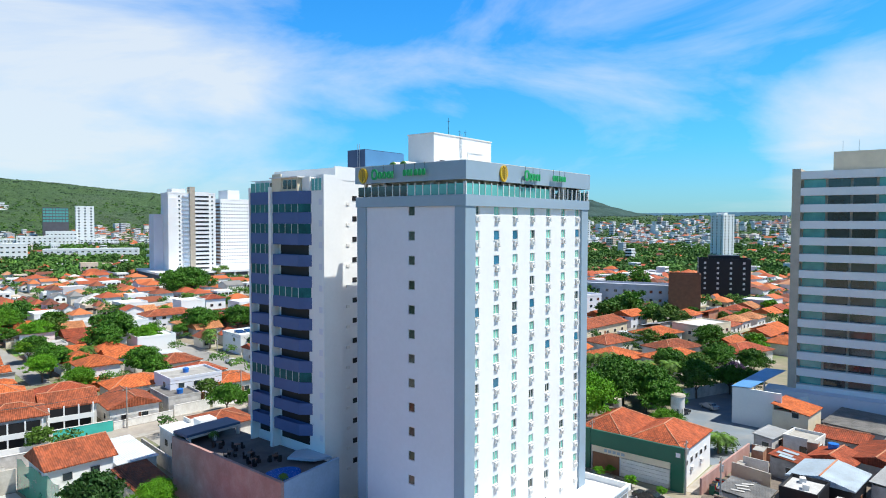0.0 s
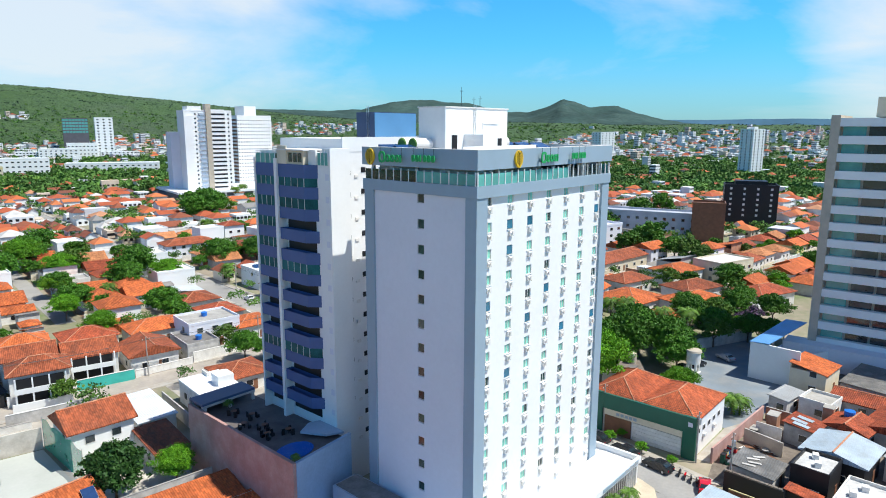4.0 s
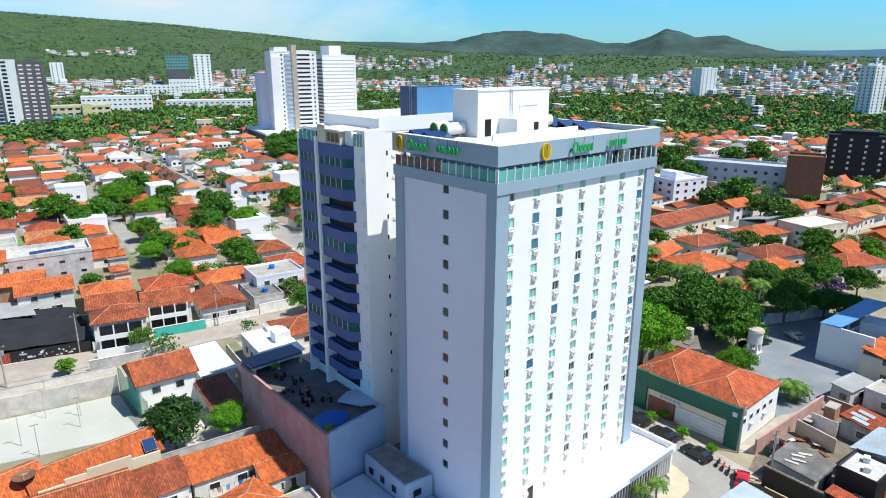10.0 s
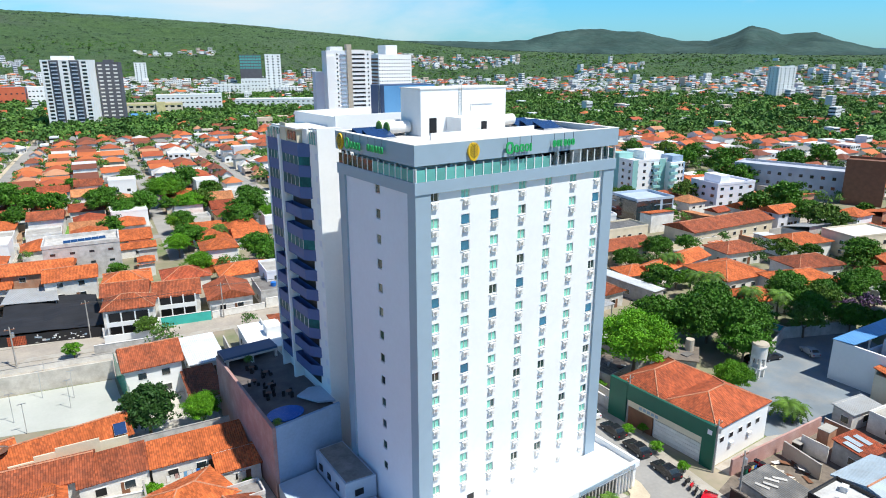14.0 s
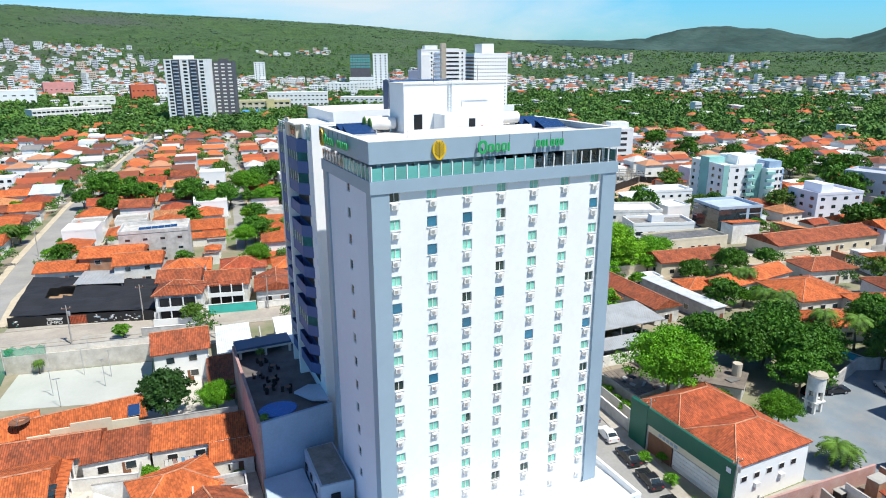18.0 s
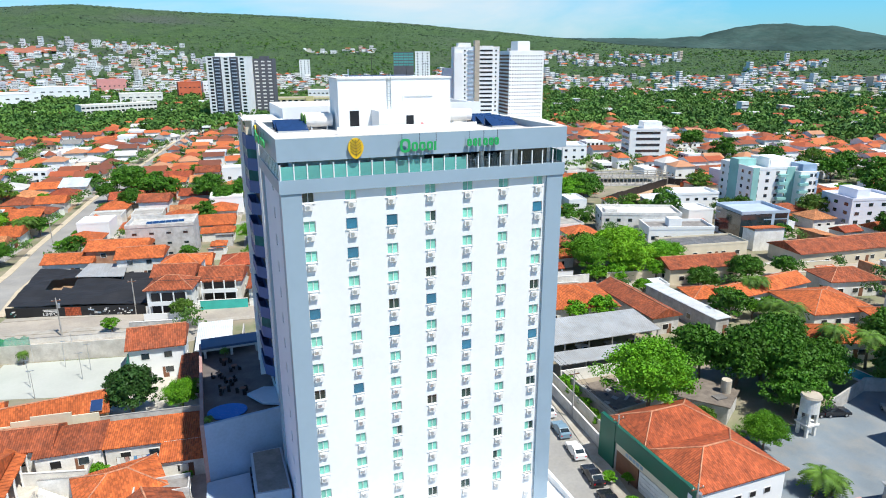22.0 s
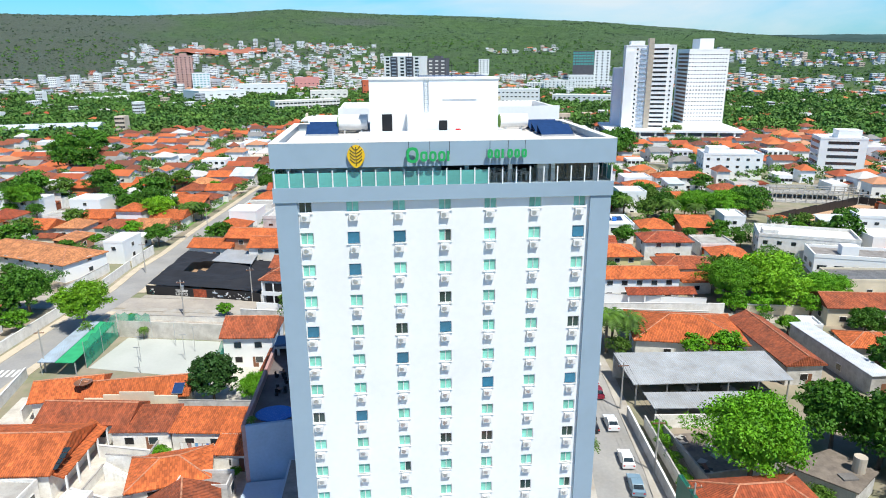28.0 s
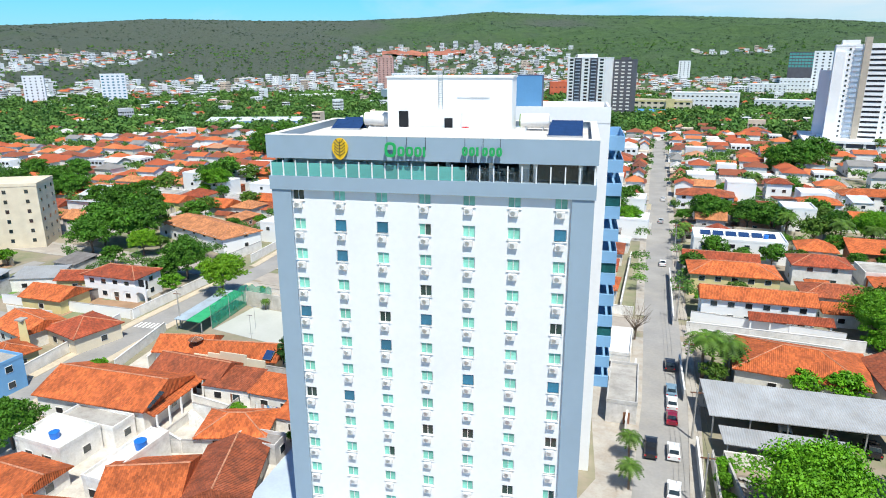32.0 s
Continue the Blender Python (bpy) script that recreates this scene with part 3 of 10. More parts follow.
tagged(part("horizon_ridge", s, mat("farthest_hazed_scrub", (0.065, 0.14, 0.205), 0.95, vary=0.2, scale=0.003, fine=0.02, spec=0.1)), "low ridge on the horizon tinted blue for haze", "hills", kind="structure")

S1 = [(33.8, -13.9), (36.2, 0), (40, 20), (43.5, 47), (46, 75), (49.2, 110), (56, 180), (62.5, 245), (74.5, 360), (92, 520)]
S2 = [(-66, -40), (-63.5, 26), (-61, 60), (-57.4, 88), (-54.6, 104), (-54.2, 120), (-51.8, 135), (-50.0, 160), (-47.5, 184), (-42.7, 231), (-20, 380), (2, 520)]
CROSS = [(-150, 112), (-62, 97), (-34, 92), (-5, 86.5), (12, 84.5), (46, 79.5), (84, 73.5), (150, 64), (240, 52)]
FRONT = [(-70, -15), (-20, -12.5), (31, -10.4)]
for name, line, half in (("road_along_hotel", S1, 3.6), ("road_west", S2, 3.3), ("road_cross", CROSS, 3.2), ("road_front", FRONT, 4.0)):
    z = {"road_along_hotel": 0.06, "road_west": 0.064, "road_cross": 0.056, "road_front": 0.052}[name]
    tagged(part(name, strip(line, half, -0.2, z), "dusty_road" if name == "road_cross" else "asphalt"), "worn grey asphalt street with dusty edges", "road", kind="structure")
    for sgn in (1, -1):
        off = []
        for i, p in enumerate(line):
            a, b = Vector(line[max(0, i - 1)]), Vector(line[min(len(line) - 1, i + 1)])
            d = (b - a).normalized()
            off.append(tuple(Vector(p) + Vector((-d.y, d.x)) * sgn * (half + 0.95)))
        # pavements stop short of the crossings
        run = []
        for i in range(len(off) - 1):
            steps = max(1, int((Vector(off[i + 1]) - Vector(off[i])).length / 2))
            run += [tuple(Vector(off[i]).lerp(Vector(off[i + 1]), k / steps)) for k in range(steps)]
        keep, cur = [], []
        for q in run:
            near = False
            for other in (S1, S2, CROSS, FRONT):
                if other is line:
                    continue
                for i in range(len(other) - 1):
                    a, b = Vector(other[i]), Vector(other[i + 1])
                    t = max(0, min(1, (Vector(q) - a).dot(b - a) / (b - a).length_squared))
                    if (Vector(q) - a.lerp(b, t)).length < 5.2:
                        near = True
            if near:
                if len(cur) > 2:
                    keep.append(cur)
                cur = []
            else:
                cur.append(q)
        if len(cur) > 2:
            keep.append(cur)
        for c in keep:
            tagged(part("pavement", strip(c, 0.95, -0.2, 0.17), "sand_paving" if name == "road_west" else "paving"), "dusty concrete pavement beside the street", "pavement", kind="structure")

# ---- the hotel ----
HX, HY, HT = 29.05, 17.0, 48.3
STOREY, COL0, COLP, ROW0 = 2.9, 2.45, 3.98, 42.9
hotel = thing("hotel_tower", "tall white hotel with blue-grey cladding frame and rooftop terrace", "hotel")
part("core", Shape().box(0.62, 0.62, 0, HX - 0.62, HY - 0.3, 43.4), "dark", hotel)


def holed(us, vs, holes, place):
    """A wall of boxes round a grid of openings; place(u0, v0, u1, v1) adds one box."""
    u_edges = [us[0]] + [e for h in holes[0] for e in h] + [us[1]]
    v_edges = [vs[0]] + [e for h in holes[1] for e in h] + [vs[1]]
    for i in range(0, len(u_edges), 2):
        for k in range(len(v_edges) - 1):
            place(u_edges[i], v_edges[k], u_edges[i + 1], v_edges[k + 1])
    for a, b in holes[0]:
        for i in range(0, len(v_edges), 2):
            if v_edges[i + 1] - v_edges[i] > 0.01:
                place(a, v_edges[i], b, v_edges[i + 1])


ROWS_F = [ROW0 - STOREY * k for k in range(13)]
cols = [COL0 + COLP * i for i in range(7)]
s = Shape()
holed((1.85, HX - 1.85), (0, 43.29), ([(c - 0.56, c + 0.56) for c in cols], [(z - 0.55, min(z + 0.55, 43.28)) for z in reversed(ROWS_F)]),
      lambda a, b, c, d: s.box(a, 0.3, b, c, 0.6, d))


def one_piece(shape, name):
    """Joins equal corners of touching boxes."""
    index, verts, faces, seen = {}, [], [], {}
    for f in shape.f:
        q = []
        for i in f:
            key = tuple(round(c, 3) for c in shape.v[i])
            if key not in index:
                index[key] = len(verts)
                verts.append(shape.v[i])
            q.append(index[key])
        faces.append(q)
    me = bpy.data.meshes.new(name)
    me.from_pydata(verts, [], faces)
    me.uv_layers.new(name="UVMap")
    return me


part("front_wall", one_piece(s, "front_wall"), "white", hotel, "bright white painted front wall")
side_rows = [42.85 - STOREY * k for k in range(13)]
for sx, nm in ((0, "side_wall"), (1, "side_wall")):
    s = Shape()
    x0, x1 = (0.25, 0.6) if sx == 0 else (HX - 0.6, HX - 0.25)
    holed((1.5, HY - 1.5), (0, 43.29), ([(7.6, 8.6)], [(z - 0.62, min(43.28, z + 0.52)) for z in reversed(side_rows)]), lambda a, b, c, d: s.box(x0, a, b, x1, c, d))
    part(nm, s, "lilac", hotel, "plain white side wall toned for its shade")
part("back_wall", Shape().box(1.5, HY - 0.28, 0, HX - 1.5, HY - 0.05, 43.29), "lilac", hotel)
for x, y in ((0, 0), (HX - 1.85, 0), (0, HY - 1.5), (HX - 1.85, HY - 1.5)):
    part("pilaster", Shape().box(x, y, 0, x + 1.85, y + 1.5, 43.29), "panel", hotel, "blue-grey clad corner pilaster")


def ring(z0, z1, t, out=0.0):
    s = Shape()
    s.box(-out, -out, z0, HX + out, t, z1)
    s.box(-out, HY - t, z0, HX + out, HY + out, z1)
    s.box(-out, t, z0, t, HY - t, z1)
    s.box(HX - t, t, z0, HX + out, HY - t, z1)
    return s


part("spandrel", ring(43.3, 44.55, 0.5, 0.12), "panel", hotel, "blue-grey clad band below the terrace")
part("terrace_floor", Shape().box(0.5, 0.5, 43.5, HX - 0.5, HY - 0.5, 44.45), "cap", hotel)
part("fascia", ring(46.2, 48.24, 0.25, 0.16), "panel", hotel, "blue-grey rooftop fascia carrying the signs")
part("coping", ring(48.244, 48.3, 0.5, 0.17), "cap", hotel)
part("roof_slab", Shape().box(0.25, 0.25, 46.35, HX - 0.25, HY - 0.25, 47.55), "membrane", hotel, "pale roof membrane")
part("lounge", Shape().box(1.6, 1.5, 44.45, 14.2, HY - 1, 46.35), "wall_a", hotel, "pale lounge wall behind the glass")
part("lounge", Shape().box(14.3, 6.5, 44.45, HX - 1.2, HY - 1, 46.35), "graphite", hotel, "dark lounge wall at the back of the terrace")
part("glazed_wall", Shape().box(23.6, 1.0, 44.45, HX - 1.3, 1.08, 46.35), "window", hotel, "dark glazed wall of the corner room")
part("wide_column", Shape().box(22.6, 0.7, 44.45, 23.5, 1.3, 46.35), "wall_b", hotel, "grey terrace pillar")
for i in range(8):
    for y in (0.6, HY - 0.9):
        part("terrace_column", Shape().box(1.0 + i * 3.8, y + 0.3, 44.45, 1.35 + i * 3.8, y + 0.65, 46.35), "cap", hotel)
for x in (0.75, HX - 1.05):
    for y in (5, 9, 13):
        part("terrace_column", Shape().box(x, y, 44.45, x + 0.3, y + 0.35, 46.35), "cap", hotel)
NP = 24
pw = (HX - 0.2) / NP
pane = Shape().box(0.06, 0, 0, pw - 0.06, 0.03, 1.2).mesh("guardrail_pane")
pane_clear = Shape().box(0.06, 0, 0, pw - 0.06, 0.03, 1.2).mesh("guardrail_pane")
post = Shape().box(-0.05, -0.07, 0, 0.05, 0.05, 1.42).mesh("guardrail_post")
for i in range(NP + 1):
    part("guardrail_post", post, "white", hotel, at=(0.1 + i * pw, 0.02, 44.55))
    if i < NP:
        gp = part("guardrail_pane", pane if i < 15 else pane_clear, "teal_glass" if i < 15 or i == NP - 1 else "clear_pane", hotel, at=(0.1 + i * pw, 0.02, 44.57))
        gp.visible_shadow = i < 15
ps = (HY - 0.4) / 14
pane_s = Shape().box(0, 0.06, 0, 0.03, ps - 0.06, 1.2).mesh("guardrail_pane")
pane_sd = pane_s.copy()
post_s = Shape().box(-0.06, -0.05, 0, 0.06, 0.05, 1.42).mesh("guardrail_post")
for x in (0.0, HX - 0.04):
    for i in range(14):
        part("guardrail_pane", pane_s if i < 7 else pane_sd, "teal_glass" if i < 7 else "window", hotel, at=(x, 0.2 + i * ps, 44.57))
        part("guardrail_post", post_s, "white", hotel, at=(x, 0.2 + i * ps, 44.55))

for k in range(7):
    x, y = 18.0 + (k % 4) * 1.25 + 0.4 * (k // 4), 1.5 + 1.7 * (k // 4)
    t = thing("terrace_table", "small white square table on the hotel terrace", "table", (x, y, 44.45), 12 * k, group="terrace tables")
    part("tabletop", Shape().box(-0.38, -0.38, 0.7, 0.38, 0.38, 0.74), "white", t)
    for u in (-0.34, 0.28):
        for v in (-0.34, 0.28):
            part("leg", Shape().box(u, v, 0, u + 0.06, v + 0.06, 0.7), "white", t)
    c = thing("terrace_chair", "white chair with a slim backrest by a table", "chair", (x - 0.6, y + 0.1, 44.45), 15 * k, group="terrace chairs")
    part("seat", Shape().box(-0.2, -0.2, 0.42, 0.2, 0.2, 0.46), "white" if k % 3 else "graphite", c)
    part("backrest", Shape().box(-0.2, -0.2, 0.46, -0.16, 0.2, 0.88), "white" if k % 3 else "graphite", c)
    for u in (-0.2, 0.16):
        for v in (-0.2, 0.16):
            part("leg", Shape().box(u, v, 0, u + 0.04, v + 0.04, 0.42), "metal", c)

# windows of the front: mostly green panes over curtains, a few open or dark
WIN_DARK = {(2, 4), (3, 3), (4, 8), (0, 0), (6, 4), (6, 8), (3, 8), (0, 7), (4, 12), (3, 12)}
WIN_BLUE = {(1, 1), (1, 2), (0, 4), (6, 1), (3, 4), (2, 1), (2, 5), (4, 6), (6, 6), (1, 7)}
frame_me = Shape()
for a in ((-0.56, -0.55, -0.5, 0.55), (0.5, -0.55, 0.56, 0.55), (-0.5, -0.55, 0.5, -0.49), (-0.5, 0.49, 0.5, 0.55), (-0.03, -0.49, 0.03, 0.49)):
    frame_me.box(a[0], -0.03, a[1], a[2], 0.05, a[3])
frame_me = frame_me.mesh("window_frame")
half_pane = Shape().box(-0.235, -0.008, -0.49, 0.235, 0.012, 0.49).mesh("pane_half")
open_frame = Shape().box(-0.5, -0.015, -0.49, 0.5, 0.015, 0.49).mesh("open_sash")
sill = Shape().box(-0.62, -0.12, -0.06, 0.62, 0.1, 0.0).mesh("window_sill")
panes = {k: half_pane.copy() for k in ("green_pane", "blue_pane", "dark_pane")}
sashes = {k: open_frame.copy() for k in ("blue_pane",)}
rngw = random.Random(4)
for i, c in enumerate(cols):
    for k, z in enumerate(ROWS_F[:13]):
        zc = z - (0.1 if k == 0 else 0)
        w = part("window", frame_me, "cap", hotel, at=(c, 0.42, zc))
        kind = "dark_pane" if (i, k) in WIN_DARK else "blue_pane" if (i, k) in WIN_BLUE else "green_pane"
        if kind == "green_pane" and rngw.random() < 0.04:
            kind = "dark_pane"
        for sgn in (-1, 1):
            kk = kind if not (kind == "green_pane" and rngw.random() < 0.02) else "dark_pane"
            part("pane", panes[kk], kk, w, at=(sgn * 0.265, 0.03, 0))
        if kind == "blue_pane":
            sash = part("sash", sashes["blue_pane"], "blue_pane", w, "sash tilted open with the mirrored sky as its colour")
            sash.matrix_basis = pose(0, -0.06, 0.02, -5, 0, 0)
        part("sill", sill, "cap", w, at=(0, -0.1, -0.55))
side_frame = Shape()
for a in ((-0.5, -0.6, -0.44, 0.5), (0.44, -0.6, 0.5, 0.5), (-0.44, -0.6, 0.44, -0.54), (-0.44, 0.44, 0.44, 0.5)):
    side_frame.box(-0.03, a[0], a[1], 0.05, a[2], a[3])
side_frame = side_frame.mesh("side_window_frame")
side_pane = Shape().box(0.0, -0.44, -0.54, 0.02, 0.44, 0.44).mesh("side_pane")
for x in (0.36, HX - 0.38):
    for k, z in enumerate(side_rows[:13]):
        w = part("window", side_frame, "metal", hotel, at=(x, 8.1, z))
        part("pane", side_pane, "dark_pane", w)

# air conditioners under the windows
ac = thing("air_conditioner", "white split air conditioner unit bracketed to the facade", "air conditioner", group="facade air conditioners")
part("casing", Shape().box(-0.38, -0.14, -0.27, 0.38, 0.13, 0.27), "cap", ac)
s = Shape().tube((-0.1, -0.142, 0), (-0.1, -0.165, 0), 0.22, 0.2, 14)
part("fan_grille", s, "metal", ac)
part("bracket", Shape().box(-0.33, -0.14, -0.33, -0.27, 0.16, -0.28).box(0.27, -0.14, -0.33, 0.33, 0.16, -0.28), "metal", ac)
first = True
for i, c in enumerate(cols):
    for k, z in enumerate(ROWS_F + [5.9]):
        m = pose(c - 0.02 + 0.1 * (i == 1), 0.15, z - 1.02)
        if first:
            ac.matrix_basis = m
            first = False
        else:
            copy_thing(ac, m)


def emblem(at, turn):
    """A golden rounded shield with raised ribs."""
    t = thing("gold_emblem", "golden yellow shield-shaped emblem on the fascia", "sign", at, turn, group="fascia signs")
    s = Shape()
    out = [(0.74 * math.sin(a) * (1.0 - 0.28 * max(0, -math.cos(a))), 0.95 * math.cos(a)) for a in [2 * math.pi * i / 22 for i in range(22)]]
    s.face([(x, -0.12, z) for x, z in reversed(out)])
    for (xa, za), (xb, zb) in zip(out, out[1:] + out[:1]):
        s.face([(xa, -0.12, za), (xb, -0.12, zb), (xb, 0.1, zb), (xa, 0.1, za)])
    part("shield", s, "gold", t)
    part("vein", Shape().box(-0.025, -0.15, -0.75, 0.025, -0.121, 0.8), "black", t, "thin dark centre line")
    for i in range(5):
        z = -0.55 + i * 0.27
        reach = 0.5 if i < 4 else 0.36
        for sg in (-1, 1):
            r = Shape()
            pts = [(sg * reach * q, -0.14, z + 0.34 * q ** 1.6) for q in (0.1, 0.4, 0.7, 1.0)]
            for a, b in zip(pts, pts[1:]):
                r.tube(a, b, 0.03, sides=5)
            part("rib", r, "black", t, "thin dark curved line")
    return t


def ring_block(x, w, h, stroke, solid=False):
    """A rounded sign shape standing in the plane y = 0."""
    s = Shape()
    n = 16
    pw = lambda v: math.copysign(abs(v) ** 0.7, v)
    ang = [2 * math.pi * i / n for i in range(n)]
    out = [(x + w / 2 + w / 2 * pw(math.cos(a)), h / 2 * pw(math.sin(a))) for a in ang]
    inn = [(x + w / 2 + (w / 2 - stroke) * pw(math.cos(a)), (h / 2 - stroke) * pw(math.sin(a))) for a in ang]
    for i in range(n):
        j = (i + 1) % n
        s.face([(inn[i][0], -0.12, inn[i][1]), (inn[j][0], -0.12, inn[j][1]), (out[j][0], -0.12, out[j][1]), (out[i][0], -0.12, out[i][1])])
        s.face([(out[i][0], -0.12, out[i][1]), (out[j][0], -0.12, out[j][1]), (out[j][0], 0.0, out[j][1]), (out[i][0], 0.0, out[i][1])])
        s.face([(inn[j][0], -0.12, inn[j][1]), (inn[i][0], -0.12, inn[i][1]), (inn[i][0], 0.0, inn[i][1]), (inn[j][0], 0.0, inn[j][1])])
    return s


def sign_word(at, turn, widths, heights):
    """Green raised rounded shapes in a row on rods from the coping."""
    t = thing("sign_blocks", "raised green rounded sign shapes hung on the fascia", "sign", at, turn, group="fascia signs")
    x = 0.0
    for i, (w, h) in enumerate(zip(widths, heights)):
        drop = (max(heights) - h) / 2 * 0.55
        if w < 0.52:
            piece = Shape().box(x, -0.12, -h / 2 - drop, x + 0.2, 0.0, h / 2 - drop)
        else:
            piece = ring_block(x, w - 0.12, h, 0.19 if h < 1 else 0.24)
            piece.v = [(a, b, c - drop) for a, b, c in piece.v]
        part("character_shape", piece, "sign_green", t)
        x += w
    for xx in (0.2, x / 2, x - 0.3):
        part("rod", Shape().box(xx, -0.03, 0, xx + 0.04, 0.0, 1.1), "black", t)
    return t


emblem((6.95, -0.3, 47.15), 0)
sign_word((11.1, -0.5, 47.2), 0, (1.15, 0.75, 0.75, 0.75, 0.5), (1.3, 0.85, 0.85, 0.85, 0.85))
sign_word((17.9, -0.5, 47.2), 0, (0.6, 0.6, 0.5, 0.6, 0.6, 0.6), (0.75,) * 6)
emblem((-0.3, 15.6, 47.15), -90)
sign_word((-0.5, 13.9, 47.2), -90, (1.15, 0.75, 0.75, 0.75, 0.5), (1.3, 0.85, 0.85, 0.85, 0.85))
sign_word((-0.5, 8.7, 47.2), -90, (0.6, 0.6, 0.5, 0.6, 0.6, 0.6), (0.75,) * 6)

# on the roof
box = thing("lift_house", "white windowless lift and stair house on the hotel roof", "roof house", (0, 0, 0))
part("wall", Shape().box(8.0, 11.2, 47.54, 20.8, 15.6, 52.9), "white", box)
part("coping", Shape().box(7.9, 11.1, 52.9, 20.9, 15.7, 53.05), "cap", box)
part("hatch", Shape().box(9.2, 11.14, 47.6, 10.2, 11.2, 49.6), "dark", box)
part("pipe", Shape().box(15.2, 11.1, 51.0, 18.6, 11.2, 51.12).box(15.2, 11.1, 50.2, 15.3, 11.2, 51.0), "cap", box)
for x in (13.4, 13.8):
    part("ladder_rail", Shape().box(x, 11.08, 47.6, x + 0.05, 11.14, 53.4), "metal", box)
for k in range(14):
    part("rung", Shape().box(13.45, 11.09, 48.0 + k * 0.37, 13.8, 11.13, 48.04 + k * 0.37), "metal", box)
low = thing("plant_room", "low white plant room with dark door openings on the roof", "roof house")
part("wall", Shape().box(11.6, 8.2, 47.54, 16.2, 11.18, 49.7), "white", low)
part("door", Shape().box(14.6, 8.15, 47.6, 15.4, 8.2, 49.2), "dark", low)
part("panel", Shape().box(16.22, 9.0, 47.6, 16.8, 9.5, 48.3), "red", low, "small red cabinet")
par = thing("roof_upstand", "white inner upstand wall round the roof plant", "upstand")
part("wall", Shape().box(7.0, 7.6, 47.54, 22.5, 7.8, 48.3), "white", par)
for x0, y in ((4.8, 15.4), (4.8, 13.6), (21.5, 14.0)):
    t = thing("water_cylinder", "white horizontal cylinder tank with a green end cap", "water tank", group="roof cylinders")
    part("cylinder", Shape().tube((x0, y, 48.55), (x0 + 2.9, y, 48.55), 0.72, sides=20), "cap", t)
    part("end_cap", Shape().tube((x0 - 0.12, y, 48.55), (x0, y, 48.55), 0.62, 0.72, sides=20), "lawn", t, "green painted end")
    for xx in (x0 + 0.5, x0 + 2.2):
        part("cradle", Shape().box(xx, y - 0.5, 47.54, xx + 0.15, y + 0.5, 47.95), "metal", t)
for x0, y0 in ((1.6, 11.5), (1.6, 14.0), (24.6, 8.0), (24.6, 10.6), (24.6, 13.2)):
    t = thing("solar_collector", "dark blue glazed solar collector sloping on the roof", "solar panel", group="roof collectors")
    s = Shape().face([(x0, y0, 47.7), (x0 + 3.2, y0, 47.7), (x0 + 3.2, y0 + 2.2, 48.5), (x0, y0 + 2.2, 48.5)])
    s.box(x0, y0 + 2.1, 47.54, x0 + 3.2, y0 + 2.2, 48.45)
    part("panel", s, "solar", t)
    part("frame", Shape().box(x0 - 0.05, y0 - 0.05, 47.54, x0 + 3.25, y0, 47.72), "metal", t)
for x, y, z, h in ((12.0, 12.0, 53.05, 2.4), (16.4, 13.5, 53.05, 1.4), (19.0, 14.5, 53.05, 1.7)):
    t = thing("antenna", "thin metal mast antenna on the lift house roof", "antenna", (x, y, z), group="roof antennas")
    part("mast", Shape().tube((0, 0, 0), (0, 0, h), 0.035, 0.02, 6), "black", t)
    part("crossbar", Shape().box(-0.3, -0.02, h * 0.8, 0.3, 0.02, h * 0.8 + 0.04), "black", t)
for k in range(6):
    t = thing("terrace_table", "white terrace table with chairs behind the glass", "table", (18.5 + k * 1.5, 2.6 + (k % 2) * 1.3, 44.45), k * 20, group="terrace tables")
    part("top", Shape().box(-0.35, -0.35, 0.7, 0.35, 0.35, 0.75), "white", t)
    part("leg", Shape().box(-0.05, -0.05, 0, 0.05, 0.05, 0.7), "white", t)
    for a in (-0.75, 0.45):
        part("chair", Shape().box(a, -0.2, 0.4, a + 0.35, 0.2, 0.45).box(a, -0.2, 0.45, a + 0.05, 0.2, 0.9).box(a + 0.1, -0.05, 0, a + 0.2, 0.05, 0.4), "white", t)

# podium of the hotel
pod = thing("hotel_podium", "low white entrance block with a flat roof before the hotel", "podium")
part("wall", Shape().box(-0.2, -5.6, 0, 31.2, -0.02, 3.4).box(HX + 0.02, -0.02, 0, 31.2, 9.0, 3.4), "white", pod)
part("parapet", Shape().box(-0.3, -5.9, 3.4, 31.5, -5.5, 4.3).box(31.1, -5.5, 3.4, 31.5, 9.0, 4.3), "white", pod)
part("roof", Shape().box(-0.2, -5.5, 3.4, 31.1, -0.02, 3.5), "cap", pod)
part("glazing", Shape().box(6, -5.66, 0.3, 27, -5.6, 2.9), "window", pod)
part("band", Shape().box(20, -5.97, 3.6, 30.5, -5.9, 4.1), "panel", pod)
part("doorway", Shape().box(7.0, 0.24, 3.5, 8.0, 0.3, 5.5), "dark", pod)

# ---- the blue and white apartment tower behind ----
apt = thing("apartment_tower", "apartment tower of white walls with dark blue balcony bands", "apartment building")
AX0, AX1, AY0, AY1, AT = 0.6, 31.0, 24.0, 39.2, 47.3
part("wall", Shape().box(AX0, AY0 + 1.6, 0, AX1, AY1, AT), "white", apt)
part("stair_wall", Shape().box(AX0, AY0, 0, 3.9, AY0 + 1.6, AT + 0.5), "white", apt)
part("parapet", Shape().box(4.0, AY0 + 1.55, AT, AX1, AY0 + 1.8, AT + 1.9).box(4.0, AY0 + 1.8, AT, 4.3, AY1, AT + 1.7).box(4.3, AY1 - 0.3, AT, AX1, AY1, AT + 1.7).box(AX1 - 0.3, AY0 + 1.8, AT, AX1, AY1 - 0.3, AT + 1.7), "white", apt)
